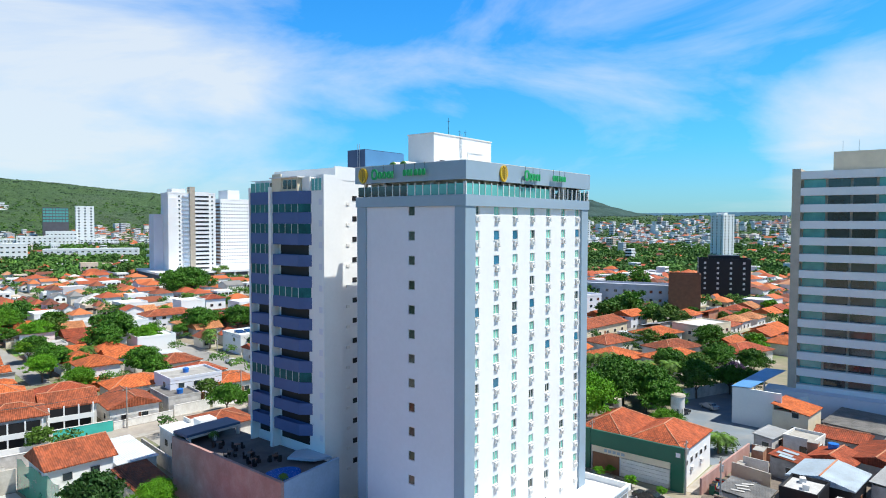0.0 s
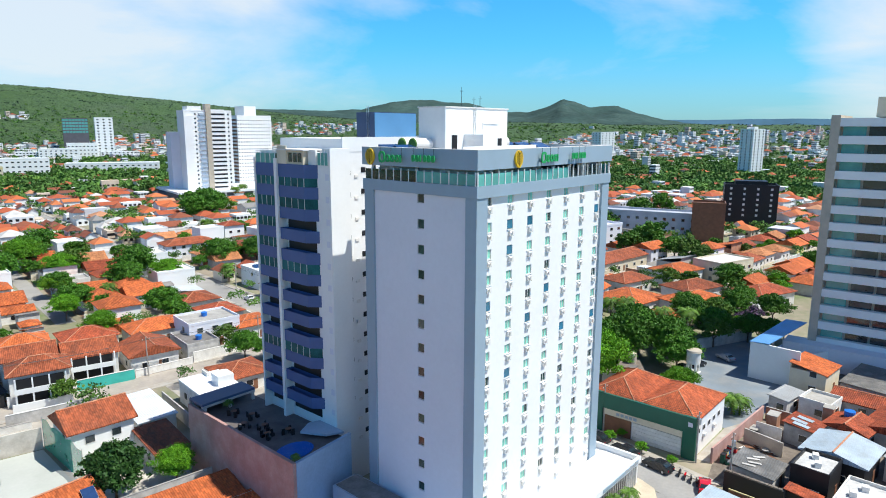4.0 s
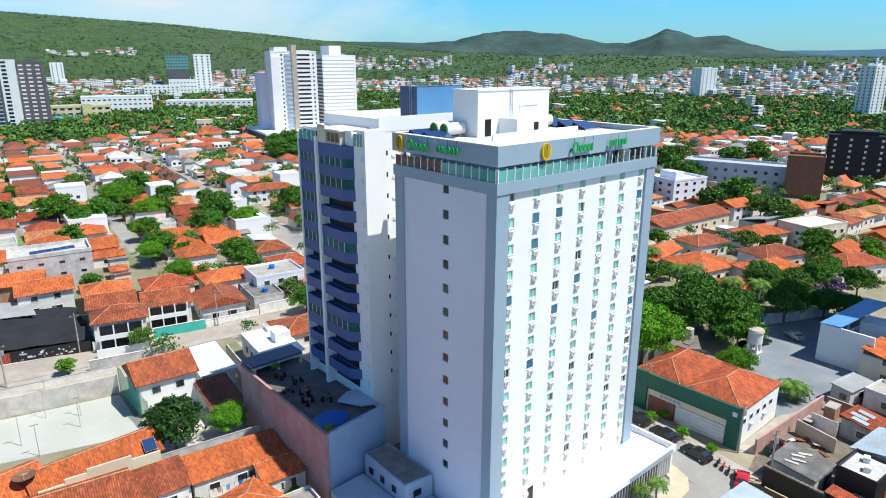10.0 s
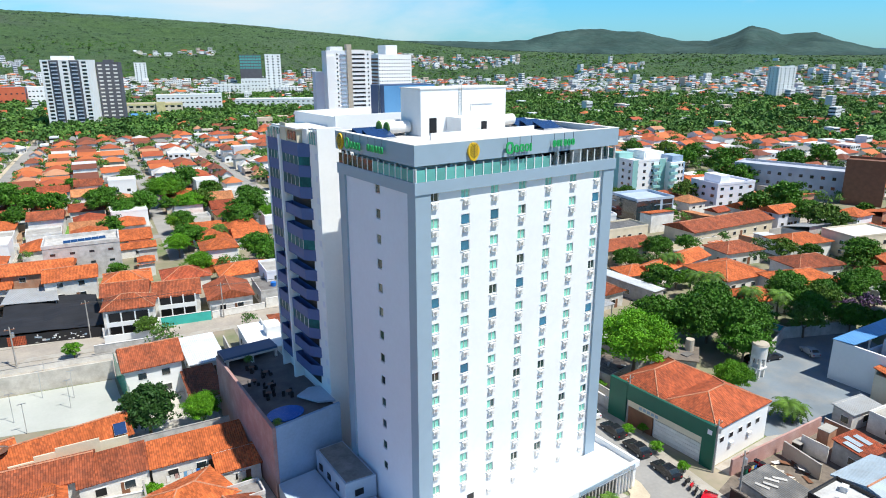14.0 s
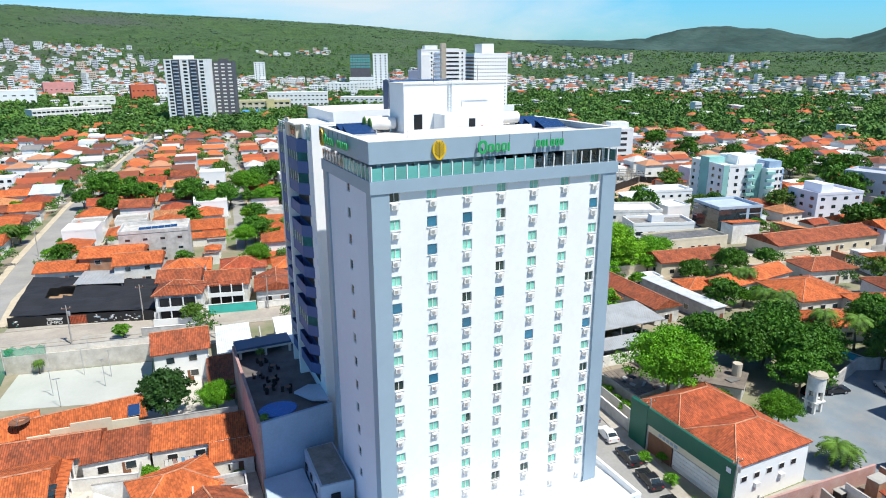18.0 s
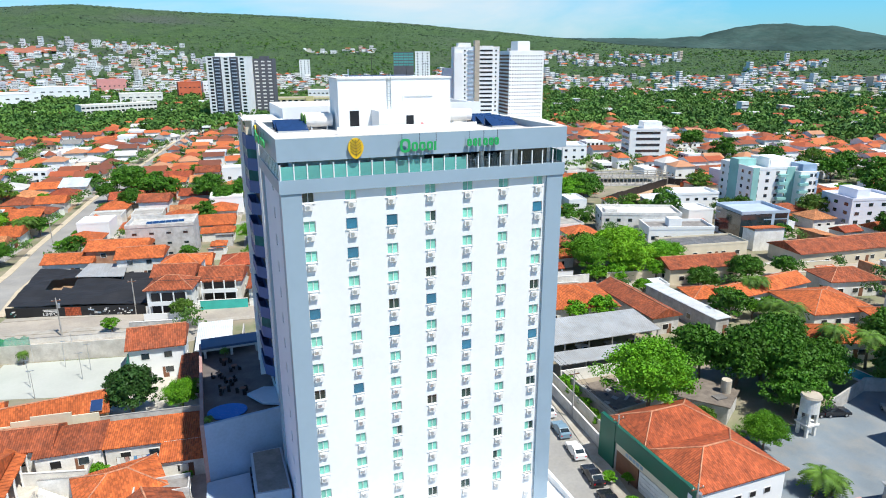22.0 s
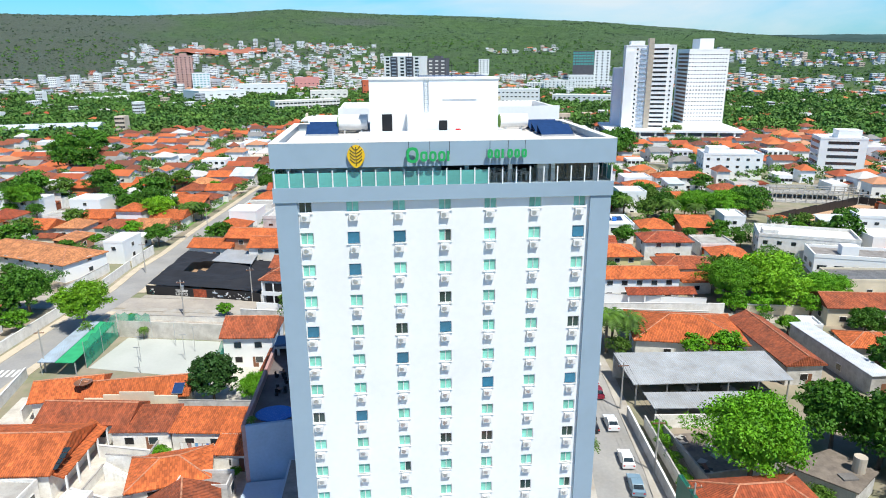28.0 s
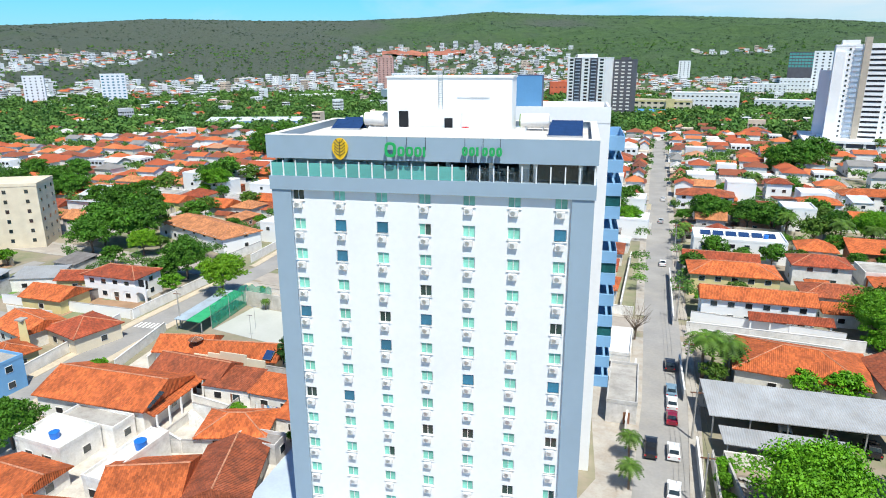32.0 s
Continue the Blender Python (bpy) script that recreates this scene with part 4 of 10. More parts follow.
part("roof", Shape().box(4.3, AY0 + 1.8, AT, AX1 - 0.3, AY1 - 0.3, AT + 0.9), "membrane", apt)
part("plant_box", Shape().box(13.9, 29.9, AT + 0.9, 22.6, 33.8, 52.7), "navy_and_plant_shade", apt, "roof plant box in the dark blue of its shaded side")
part("column", Shape().box(-0.8, 33.62, 8.6, AX0, 34.18, 46.4), "white", apt, "white rounded column between balconies")
part("column", Shape().box(-0.6, 38.82, 8.6, AX0, 39.15, 46.4), "white", apt)
BANDS = [45.7 - STOREY * k for k in range(12)]


def bay(outline, z, h, material, name, label=""):
    s = Shape()
    s.slab(outline, z - h, z)
    return part(name, s, material, apt, label)


BAY2 = [(AX0, 26.5), (AX0, 33.6), (-0.5, 33.6), (-0.5, 28.0)]
BAY1 = [(AX0, 34.2), (AX0, 38.8), (-0.5, 38.8), (-0.5, 34.2)]
BAY3 = [(AX1, 27.0), (AX1 + 1.9, 27.0), (AX1 + 1.9, 38.6), (AX1, 38.6)]


def shrunk(o, k):
    cx, cy = sum(p[0] for p in o) / len(o), sum(p[1] for p in o) / len(o)
    return [(cx + (x - cx) * k, cy + (y - cy) * k) for x, y in o]


GLAZED = {0: (0, 1, 4, 8), 1: (0, 1, 2, 3, 4, 8), 2: (2, 5, 8)}
for bi, o in enumerate((BAY2, BAY1, BAY3)):
    for k, z in enumerate(BANDS):
        h = 1.55 if k else 1.75
        # parapet as a thin shell round the balcony, with its floor slab
        s = Shape()
        for (xa, ya), (xb, yb) in zip(o, o[1:] + o[:1]):
            if abs(xa - xb) < 1e-6 and xa in (AX0, AX1):
                continue
            s.face([(xb, yb, z - h), (xa, ya, z - h), (xa, ya, z), (xb, yb, z)])
        inner = shrunk(o, 0.94)
        for (xa, ya), (xb, yb) in zip(inner, inner[1:] + inner[:1]):
            s.face([(xa, ya, z - h + 0.3), (xb, yb, z - h + 0.3), (xb, yb, z), (xa, ya, z)])
        for (a, b), (c, d) in zip(list(zip(o, inner)), list(zip(o, inner))[1:] + list(zip(o, inner))[:1]):
            s.face([(*a, z), (*c, z), (*d, z), (*b, z)])
        s.face([(x, y, z - h + 0.3) for x, y in inner])
        s.face([(x, y, z - h) for x, y in o])
        part("balcony", s, "navy" if bi < 2 else "bay_blue", apt, "dark blue balcony parapet" if bi < 2 else "mid blue balcony parapet")
        if k in GLAZED[bi]:
            g = part("glazing", Shape().slab(shrunk(o, 0.97), z - 2.9 + 0.02, z - h - 0.01), "green_glass", apt, "dark green-tinted balcony glazing")
            mul = shrunk(o, 0.985)
            for (xa, ya), (xb, yb) in zip(mul, mul[1:] + mul[:1]):
                if abs(xa - xb) < 1e-6 and abs(xa - o[0][0]) < 0.15:
                    continue
                n_ = max(1, round(math.hypot(xb - xa, yb - ya) / 1.25))
                for q in range(n_):
                    mx, my = xa + (xb - xa) * q / n_, ya + (yb - ya) * q / n_
                    part("mullion", Shape().box(mx - 0.03, my - 0.03, z - 2.88, mx + 0.03, my + 0.03, z - h - 0.012), "cap", g)
        x_in = AX0 - 0.03 if bi < 2 else AX1
        ys = (o[0][1] + 0.3, o[1][1] - 0.1 if bi < 2 else o[0][1] + 7.0)
        # thin near-black panel in place of the shade within the balcony
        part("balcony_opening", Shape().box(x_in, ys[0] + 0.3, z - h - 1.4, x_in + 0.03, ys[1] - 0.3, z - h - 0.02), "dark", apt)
for k in range(12):
    z = 44.3 - STOREY * k
    part("ac_recess", Shape().box(AX0 - 0.04, 24.35, z - 0.5, AX0, 25.0, z + 0.3), "lilac", apt)
    part("small_window", Shape().box(4.6, AY0 + 1.55, z - 0.1, 5.3, AY0 + 1.6, z + 0.5), "dark", apt)
# penthouse glazing and walls over the bays
rail = thing("penthouse_glazing", "teal glass rail with white posts round the penthouse balconies", "balcony rail")
for i in range(4):
    y = 34.25 + i * 1.13
    part("pane", Shape().box(-0.46, y + 0.06, 45.71, -0.43, y + 1.08, 47.0), "teal_glass", rail)
    part("post", Shape().box(-0.48, y - 0.05, 45.71, -0.40, y + 0.05, 47.25), "white", rail)
part("top_rail", Shape().box(-0.5, 34.2, 47.25, -0.38, 38.8, 47.33), "white", rail)
part("end_pane", Shape().box(-0.4, 38.7, 45.71, 0.5, 38.74, 47.0), "teal_glass", rail)
for i in range(3):
    y = 24.3 + i * 0.7
    part("pane", Shape().box(0.5, y + 0.05, 45.71, 0.55, y + 0.65, 47.3), "teal_glass", rail)
    part("post", Shape().box(0.48, y - 0.04, 45.71, 0.56, y + 0.04, 47.6), "white", rail)
part("penthouse_wall", Shape().box(-0.4, 28.2, 45.71, 0.58, 33.9, 47.5), "cream", apt, "cream penthouse room wall")
part("penthouse_pier", Shape().box(-0.55, 31.6, 45.71, -0.41, 33.6, 48.1), "cream", apt, "cream penthouse pier")
part("penthouse_wall", Shape().box(0.2, 34.3, 45.71, 0.58, 38.7, 47.4), "white", apt)
part("penthouse_wall", Shape().box(0.3, 26.5, 45.71, 0.58, 28.1, 47.6), "white", apt)
for y in (28.5, 29.5, 30.5):
    part("penthouse_window", Shape().box(-0.46, y, 46.0, -0.4, y + 0.75, 47.2), "window", apt)
for y in (34.6, 36.0, 37.4):
    part("penthouse_window", Shape().box(0.14, y, 45.9, 0.2, y + 1.0, 47.0), "window", apt)
part("penthouse_roof", Shape().box(-0.7, 27.8, 47.5, 4.0, 34.0, 47.66), "cap", apt, "thin pale penthouse roof edge")
for k in range(14):
    z = 44.6 - STOREY * k
    if z > 4:
        part("small_window", Shape().box(7.2, AY0 + 1.54, z - 0.1, 8.0, AY0 + 1.6, z + 0.6), "dark", apt)
        part("ac_shelf", Shape().box(6.0, AY0 + 1.48, z - 0.75, 6.6, AY0 + 1.6, z - 0.35), "cap", apt)
for x in (0.0, 0.4):
    part("ladder_rail", Shape().box(13.8, 31.0 + x, AT + 0.9, 13.88, 31.05 + x, 53.6), "metal", apt)
part("plant_front", Shape().box(13.9, 29.8, AT + 0.9, 22.6, 29.89, 52.6), "plant_sunlit", apt, "front of the roof plant box in its sunlit blue")
part("entrance_canopy", Shape().slab([(-3.4, 26.9), (-1.6, 23.6), (0.55, 22.6), (0.55, 27.6), (-1.0, 28.2)], 10.0, 10.3), "annex", apt, "pale blue angled canopy")
deck = thing("terrace_deck", "raised tower terrace with salmon rendered retaining wall", "terrace")
part("deck", Shape().slab([(-9.2, 20.4), (0.5, 21.6), (0.5, 45.8), (-8.8, 45.8)], 0, 9.5), "deck", deck)
part("salmon_wall", Shape().slab([(-9.7, 19.9), (-9.22, 19.96), (-8.82, 45.9), (-9.2, 45.9)], 0, 10.6), "pinkwall", deck, "long salmon rendered wall")
part("grey_wall", Shape().slab([(-9.2, 19.9), (0.55, 21.1), (0.55, 21.55), (-9.2, 20.35)], 0, 10.5), "slate", deck, "plain slate blue rendered wall")
part("pool", Shape().slab([(-6.2 + 2.6 * math.cos(a), 24.3 + 2.0 * math.sin(a)) for a in [2 * math.pi * i / 20 for i in range(20)]], 9.5, 9.62), "pool", deck, "round blue covered pool")
pav = thing("white_pavilion", "low white flat-roofed house with a boxed water tank behind the terrace", "house", (0.4, 58.0, 0), -7)
part("wall", Shape().box(0, 0, 0, 7.2, 13.2, 4.2), "wall_a", pav)
part("roof", Shape().box(-0.1, -0.6, 4.2, 7.6, 13.2, 4.45), "white", pav, "white painted roof slab")
part("parapet", Shape().box(4.6, 10.6, 4.45, 7.6, 10.8, 5.2).box(4.4, 10.8, 4.45, 4.6, 13.3, 5.2), "wall_a", pav)
part("tank_box", Shape().box(3.9, 4.6, 4.45, 6.9, 7.6, 6.3), "white", pav, "white boxed water tank")
for y in (1.4, 4.0, 6.8, 9.6):
    part("window", Shape().box(-0.06, y, 1.5, 0.02, y + 1.1, 2.6), "dark", pav)
part("side_wall", Shape().box(-3.0, -1.0, 0, -2.75, 14.0, 2.6), "wall_b", pav, "stained plaster boundary wall")
log = thing("loggia", "dark slab canopy on posts at the end of the terrace", "canopy")
part("slab", Shape().box(-8.9, 42.4, 11.0, -0.2, 46.0, 11.35), "navy_and_plant_shade", log)
part("edge_beam", Shape().box(-8.9, 42.3, 10.7, -0.2, 42.6, 11.0), "wall_b", log)
part("end_wall", Shape().box(-8.9, 45.9, 0, -0.2, 46.15, 11.0), "wall_b", log)
for x in (-8.6, -4.6, -0.7):
    part("post", Shape().box(x, 42.4, 9.5, x + 0.4, 42.8, 10.7), "wall_b", log)
ann = thing("hotel_annex", "low pale annex with a grey ribbed roof beside the hotel", "annex")
part("wall", Shape().slab([(-4.0, 19.6), (-4.2, 10.6), (-0.05, 10.2), (-0.05, 19.6)], 0, 5.5), "annex", ann)
part("roof", Shape().slab([(-3.7, 19.3), (-3.9, 10.9), (-0.3, 10.5), (-0.3, 19.3)], 5.5, 5.62), "greyroof", ann)
part("window", Shape().box(-3.0, 10.3, 3.4, -1.8, 10.36, 4.3), "dark", ann)
for y in (12.5, 15.0, 17.5):
    part("window", Shape().box(-4.26, y, 3.4, -4.16, y + 0.8, 4.3), "dark", ann)
yard = thing("yard_roof", "flat pale roof between the retaining wall and the hotel", "flat roof")
part("slab", Shape().slab([(-11.5, -9.0), (-0.3, -9.0), (-0.3, 10.0), (-4.3, 10.4), (-4.3, 19.7), (-9.6, 19.4)], 0, 2.6), "annex", yard)

# ---- the striped tower by the parking ground ----
stp = thing("striped_tower", "tall tower of white bands over recessed glazed balconies", "apartment building", (104.0, -11.5, 0), 3)
part("core", Shape().box(1.6, -58, 0, 18, -0.3, 52.6), "beige", stp)
part("end_pillar", Shape().box(-0.1, -1.7, 0, 18, 0, 53.4), "beige", stp, "grey-beige end pillar")
for k in range(15):
    z = 52.8 - 3.6 * k
    if z < 2:
        break
    part("band", Shape().box(-0.2, -58, z - 1.7, 1.6, -1.72, z), "white", stp, "white balcony band")
    if z - 3.6 > 3:
        for j in range(12):
            y = -2.2 - j * 4.6
            part("recess_glazing", Shape().box(1.3, y - 4.1, z - 3.58, 1.58, y, z - 1.72), "window" if j % 3 else "teal_glass", stp)
part("roof_box", Shape().box(3, -40, 53.0, 14, -7.5, 57.0), "cream", stp)
for y in (-9, -12):
    part("mast", Shape().tube((5, y, 57), (5, y, 59.5), 0.05, sides=6), "metal", stp)
part("podium", Shape().box(-4, -60, 0, 1.2, 4, 5.0), "lilac", stp)

# ---- kinds of things in the town ----
def window_parts(parent, x, y, z, w, h, face, material="window", frame="cap"):
    """A framed window on the wall that faces -y, +y, -x or +x of a house."""
    if face in ("-y", "+y"):
        sgn = -1 if face == "-y" else 1
        a, b = sorted((y, y + sgn * 0.07))
        f = part("window", Shape().box(x - w / 2 - 0.08, a, z - 0.08, x + w / 2 + 0.08, b, z + h + 0.08), frame, parent)
        a, b = sorted((y + sgn * 0.071, y + sgn * 0.085))
        part("pane", Shape().box(x - w / 2, a, z, x + w / 2, b, z + h), material, f)
    else:
        sgn = -1 if face == "-x" else 1
        a, b = sorted((x, x + sgn * 0.07))
        f = part("window", Shape().box(a, y - w / 2 - 0.08, z - 0.08, b, y + w / 2 + 0.08, z + h + 0.08), frame, parent)
        a, b = sorted((x + sgn * 0.071, x + sgn * 0.085))
        part("pane", Shape().box(a, y - w / 2, z, b, y + w / 2, z + h), material, f)


ROOF_WORDS = {"tile_a": "orange clay-tile roof", "tile_b": "weathered brown tile roof", "tile_c": "red clay-tile roof", "tile_d": "pale orange tile roof",
              "sheet_w": "white sheet-metal roof", "sheet_g": "grey sheet roof", "greyroof": "stained grey fibre-cement roof", "white": "flat white roof", "concrete": "flat concrete roof",
              "membrane": "flat pale roof", "old_sheet": "stained dark sheet roof", "dirty_white": "stained flat white roof", "sheet_b": "bluish white sheet-metal roof", "cap": "flat pale roof"}
WALL_WORDS = {"wall_a": "whitewashed", "wall_b": "grey stained", "wall_c": "yellow painted", "cream": "cream painted", "black": "dark-fronted", "beige": "beige painted", "white": "white painted", "lilac": "off-white", "brick": "raw brick", "skyblue": "blue painted", "green_panel": "green clad", "pinkwall": "salmon"}


WINDOW_MESH = {}


def plain_window(parent, x, y, z, w, h, face, glass="window"):
    """A small framed window as one part, on the wall that faces -y or -x."""
    key = (w, h, face, glass)
    if key not in WINDOW_MESH:
        s = Shape()
        flip = (lambda a, b, c: (a, b, c)) if face == "-y" else (lambda a, b, c: (b, -a, c))
        q = [(-w / 2, 0), (w / 2, 0), (w / 2, h), (-w / 2, h)]
        o = [(-w / 2 - 0.1, -0.1), (w / 2 + 0.1, -0.1), (w / 2 + 0.1, h + 0.1), (-w / 2 - 0.1, h + 0.1)]
        s.face([flip(a, -0.03, c) for a, c in q])
        for i in range(4):
            j = (i + 1) % 4
            s.face([flip(o[i][0], -0.08, o[i][1]), flip(o[j][0], -0.08, o[j][1]), flip(q[j][0], -0.08, q[j][1]), flip(q[i][0], -0.08, q[i][1])])
            s.face([flip(q[i][0], -0.08, q[i][1]), flip(q[j][0], -0.08, q[j][1]), flip(q[j][0], -0.03, q[j][1]), flip(q[i][0], -0.03, q[i][1])])
            s.face([flip(o[j][0], -0.08, o[j][1]), flip(o[i][0], -0.08, o[i][1]), flip(o[i][0], 0, o[i][1]), flip(o[j][0], 0, o[j][1])])
        me = s.mesh("window")
        me.materials.append(M[glass])
        me.materials.append(M["cap"])
        for p in me.polygons[1:]:
            p.material_index = 1
        WINDOW_MESH[key] = me
    return part("window", WINDOW_MESH[key], glass, parent, at=(x, y, z))


TAKEN = []          # footprints: middle, half sides and turn


def house(at, turn, w, d, h, roof="hip", roof_mat="tile_a", wall="wall_a", rise=None, wins=2, group="", over=0.55, note="", tank=False, detail=True):
    """A house with its walls, roof, windows and door; its origin lies in the middle of its footprint."""
    TAKEN.append((at[0], at[1], w / 2 + 0.3, d / 2 + 0.3, turn))
    t = thing("house", f"{WALL_WORDS.get(wall, 'painted')} {'two-storey ' if h > 4.6 else 'low '}house with a {ROOF_WORDS.get(roof_mat, 'roof')}{note}", "house", (at[0], at[1], 0), turn, group)
    x, y = w / 2, d / 2
    rise = rise if rise is not None else min(w, d) * 0.24
    part("wall", Shape().box(-x, -y, -0.1, x, y, h), wall, t)
    if roof == "flat":
        s = Shape()
        for a in ((-x - 0.05, -y - 0.05, x + 0.05, -y + 0.15), (-x - 0.05, y - 0.15, x + 0.05, y + 0.05), (-x - 0.05, -y + 0.15, -x + 0.15, y - 0.15), (x - 0.15, -y + 0.15, x + 0.05, y - 0.15)):
            s.box(a[0], a[1], h, a[2], a[3], h + 0.6)
        part("parapet", s, wall, t)
        part("roof", Shape().box(-x + 0.15, -y + 0.15, h, x - 0.15, y - 0.15, h + 0.12), roof_mat, t)
    elif roof == "lean":
        s = Shape()
        s.face([(-x - over, -y - over, h), (x + over, -y - over, h), (x + over, y + over, h + rise), (-x - over, y + over, h + rise)])
        s.face([(-x - over, y + over, h + rise - 0.12), (x + over, y + over, h + rise - 0.12), (x + over, -y - over, h - 0.12), (-x - over, -y - over, h - 0.12)])
        s.face([(-x - over, -y - over, h - 0.12), (x + over, -y - over, h - 0.12), (x + over, -y - over, h), (-x - over, -y - over, h)])
        part("roof", s, roof_mat, t)
        part("gable", Shape().box(-x, y - 0.2, h, x, y, h + rise * 0.9), wall, t)
    else:
        s = Shape()
        hip_roof(s, -x, -y, x, y, h, rise, over, gable=(roof == "gable"))
        part("roof", s, roof_mat, t)
        if detail:
            r = Shape()
            c = 0 if roof == "gable" else min(x, y) + over
            if w >= d:
                r.tube((-x - over + c, 0, h + rise + 0.02), (x + over - c, 0, h + rise + 0.02), 0.13, sides=6)
            else:
                r.tube((0, -y - over + c, h + rise + 0.02), (0, y + over - c, h + rise + 0.02), 0.13, sides=6)
            if roof != "gable":
                for sx in (-1, 1):
                    for sy in (-1, 1):
                        top = ((x + over - c) * sx, 0, h + rise) if w >= d else (0, (y + over - c) * sy, h + rise)
                        r.tube((sx * (x + over), sy * (y + over), h + 0.03), top, 0.11, sides=5)
            part("ridge_tiles", r, "ridge", t)
    floors = 2 if h > 4.6 else 1
    for f in range(floors):
        zz = 1.0 + f * 2.9
        for i in range(wins):
            u = -x + w * (i + 0.7) / (wins + 0.4)
            if detail:
                window_parts(t, u, -y, zz, 1.3, 1.1, "-y", "window" if (i + f) % 3 else "dark")
            else:
                plain_window(t, u, -y, zz, 1.3, 1.1, "-y", "window" if (i + f) % 3 else "dark")
        if detail:
            window_parts(t, -x, -y + d * 0.35, zz, 1.2, 1.1, "-x")
            window_parts(t, x, -y + d * 0.6, zz, 1.2, 1.1, "+x")
    if detail:
        part("door", Shape().box(x * 0.15, -y - 0.05, 0, x * 0.15 + 1.0, -y, 2.1), "wood", t)
    if tank:
        part("water_tank", Shape().tube((x * 0.4, y * 0.3, h + rise * 0.4), (x * 0.4, y * 0.3, h + rise * 0.4 + 1.2), 0.75, 0.85, 14), "blue_tank", t, "round blue water tank")
    return t


def crown_mesh(name, r, clumps, cards, size, seed, squash=0.8, flat=0.0):
    """A crown of separate leaf clumps on an uneven ellipsoid, each of many small leaf blades, round a dense inner mass."""
    rg = np.random.RandomState(seed)
    cs = rg.normal(size=(clumps, 3))
    cs /= np.linalg.norm(cs, axis=1)[:, None]
    cs[:, 2] = np.where(cs[:, 2] < -0.45, -cs[:, 2], cs[:, 2])
    lean = 1 + 0.22 * np.sin(3 * np.arctan2(cs[:, 1], cs[:, 0]) + seed) * (1 - np.abs(cs[:, 2]))
    rad = (rg.uniform(0.58, 0.92, clumps) * lean)[:, None]
    cs = cs * rad * np.array([r, r, r * squash])
    cr = rg.uniform(0.17, 0.33, clumps) * r * (60 / max(clumps, 30)) ** 0.25
    which = rg.randint(0, clumps, cards)
    n = rg.normal(size=(cards, 3))
    n /= np.linalg.norm(n, axis=1)[:, None]
    n[:, 2] = np.abs(n[:, 2]) * 0.75 + n[:, 2] * 0.25
    p = cs[which] + n * cr[which][:, None] * rg.uniform(0.5, 1.08, cards)[:, None] * np.array([1, 1, 0.8])
    up = n + rg.normal(scale=0.6, size=(cards, 3))
    # large inner cards, added to block light so the gaps stay dark
    inner = max(60, cards // 14)
    m = rg.normal(size=(inner, 3))
    m /= np.linalg.norm(m, axis=1)[:, None]
    m[:, 2] = np.where(m[:, 2] < -0.3, -m[:, 2], m[:, 2])
    p = np.concatenate([p, m * rg.uniform(0.45, 0.68, inner)[:, None] * np.array([r, r, r * squash])])
    up = np.concatenate([up, m + rg.normal(scale=0.3, size=(inner, 3))])
    up /= np.linalg.norm(up, axis=1)[:, None]
    u = np.cross(up, rg.normal(size=up.shape))
    u /= np.linalg.norm(u, axis=1)[:, None] + 1e-9
    v = np.cross(up, u)
    k = np.concatenate([size * rg.uniform(0.5, 1.25, cards), np.full(inner, r * 0.12)])[:, None]
    quad = np.stack([p - u * k, p - v * k * 0.6, p + u * k, p + v * k * 0.6], 1).reshape(-1, 3)
    me = bpy.data.meshes.new(name)
    me.from_pydata(quad.tolist(), [], np.arange(len(quad)).reshape(-1, 4).tolist())
    me.uv_layers.new(name="UVMap")
    return me


def trunk_shape(height, r, seed, spread=0.4):
    rg = random.Random(seed)
    s = Shape()
    s.tube((0, 0, -0.1), (0.1, 0.05, height * 0.55), r, r * 0.7, 8)
    for i in range(5):
        a = i * 1.256 + rg.random() * 0.6
        e = (math.cos(a) * height * spread, math.sin(a) * height * spread, height * rg.uniform(0.85, 1.1))
        s.tube((0.1, 0.05, height * 0.5), e, r * 0.5, r * 0.15, 6)
    return s


TREES = {}
for nm, leaf, r, cl, cards, size, sq, hh in (("mango", "leaf_a", 5.0, 90, 8000, 0.25, 0.75, 5.0), ("broad", "leaf_b", 5.2, 84, 17000, 0.155, 0.72, 5.4), ("pale", "leaf_y", 5.2, 90, 9000, 0.21, 0.72, 5.2), ("round", "leaf_d", 4.4, 190, 9000, 0.26, 1.05, 4.2),
                                             ("olive", "leaf_c", 4.2, 38, 2400, 0.32, 0.75, 4.5), ("small", "leaf_b", 3.0, 34, 2200, 0.25, 0.8, 3.0), ("mid_dark", "leaf_a", 4.6, 40, 2600, 0.36, 0.75, 4.6),
                                             ("mid_dark_b", "leaf_a", 4.2, 34, 2400, 0.36, 0.85, 4.2), ("bloom", "leaf_p", 3.2, 28, 1500, 0.34, 0.7, 3.2)):
    words = {"leaf_d": "very dense dark green rounded tree", "leaf_a": "dense dark green leafy tree", "leaf_b": "bright green spreading leafy tree", "leaf_c": "thin olive green tree", "leaf_p": "tree in purple blossom", "leaf_y": "yellow-green dense spreading tree"}[leaf]
    TREES[nm] = (crown_mesh("crown", r, cl, cards, size, len(nm) * 7 + cards, sq), trunk_shape(hh, 0.28, cards).mesh("trunk"), leaf, words, hh, r)


def tree(kind, x, y, scale=1.0, z=0.0, turn=0.0, place="growing between the houses"):
    crown, trunk, leaf, words, hh, r = TREES[kind]
    TAKEN.append((x, y, 2.2 * scale, 2.2 * scale, 0))
    t = thing("tree", f"{words} {place}", "tree", (x, y, z), turn)
    t.scale = (scale, scale, scale)
    part("trunk", trunk, "bark", t)
    part("crown", crown, leaf, t, at=(0, 0, hh))
    return t


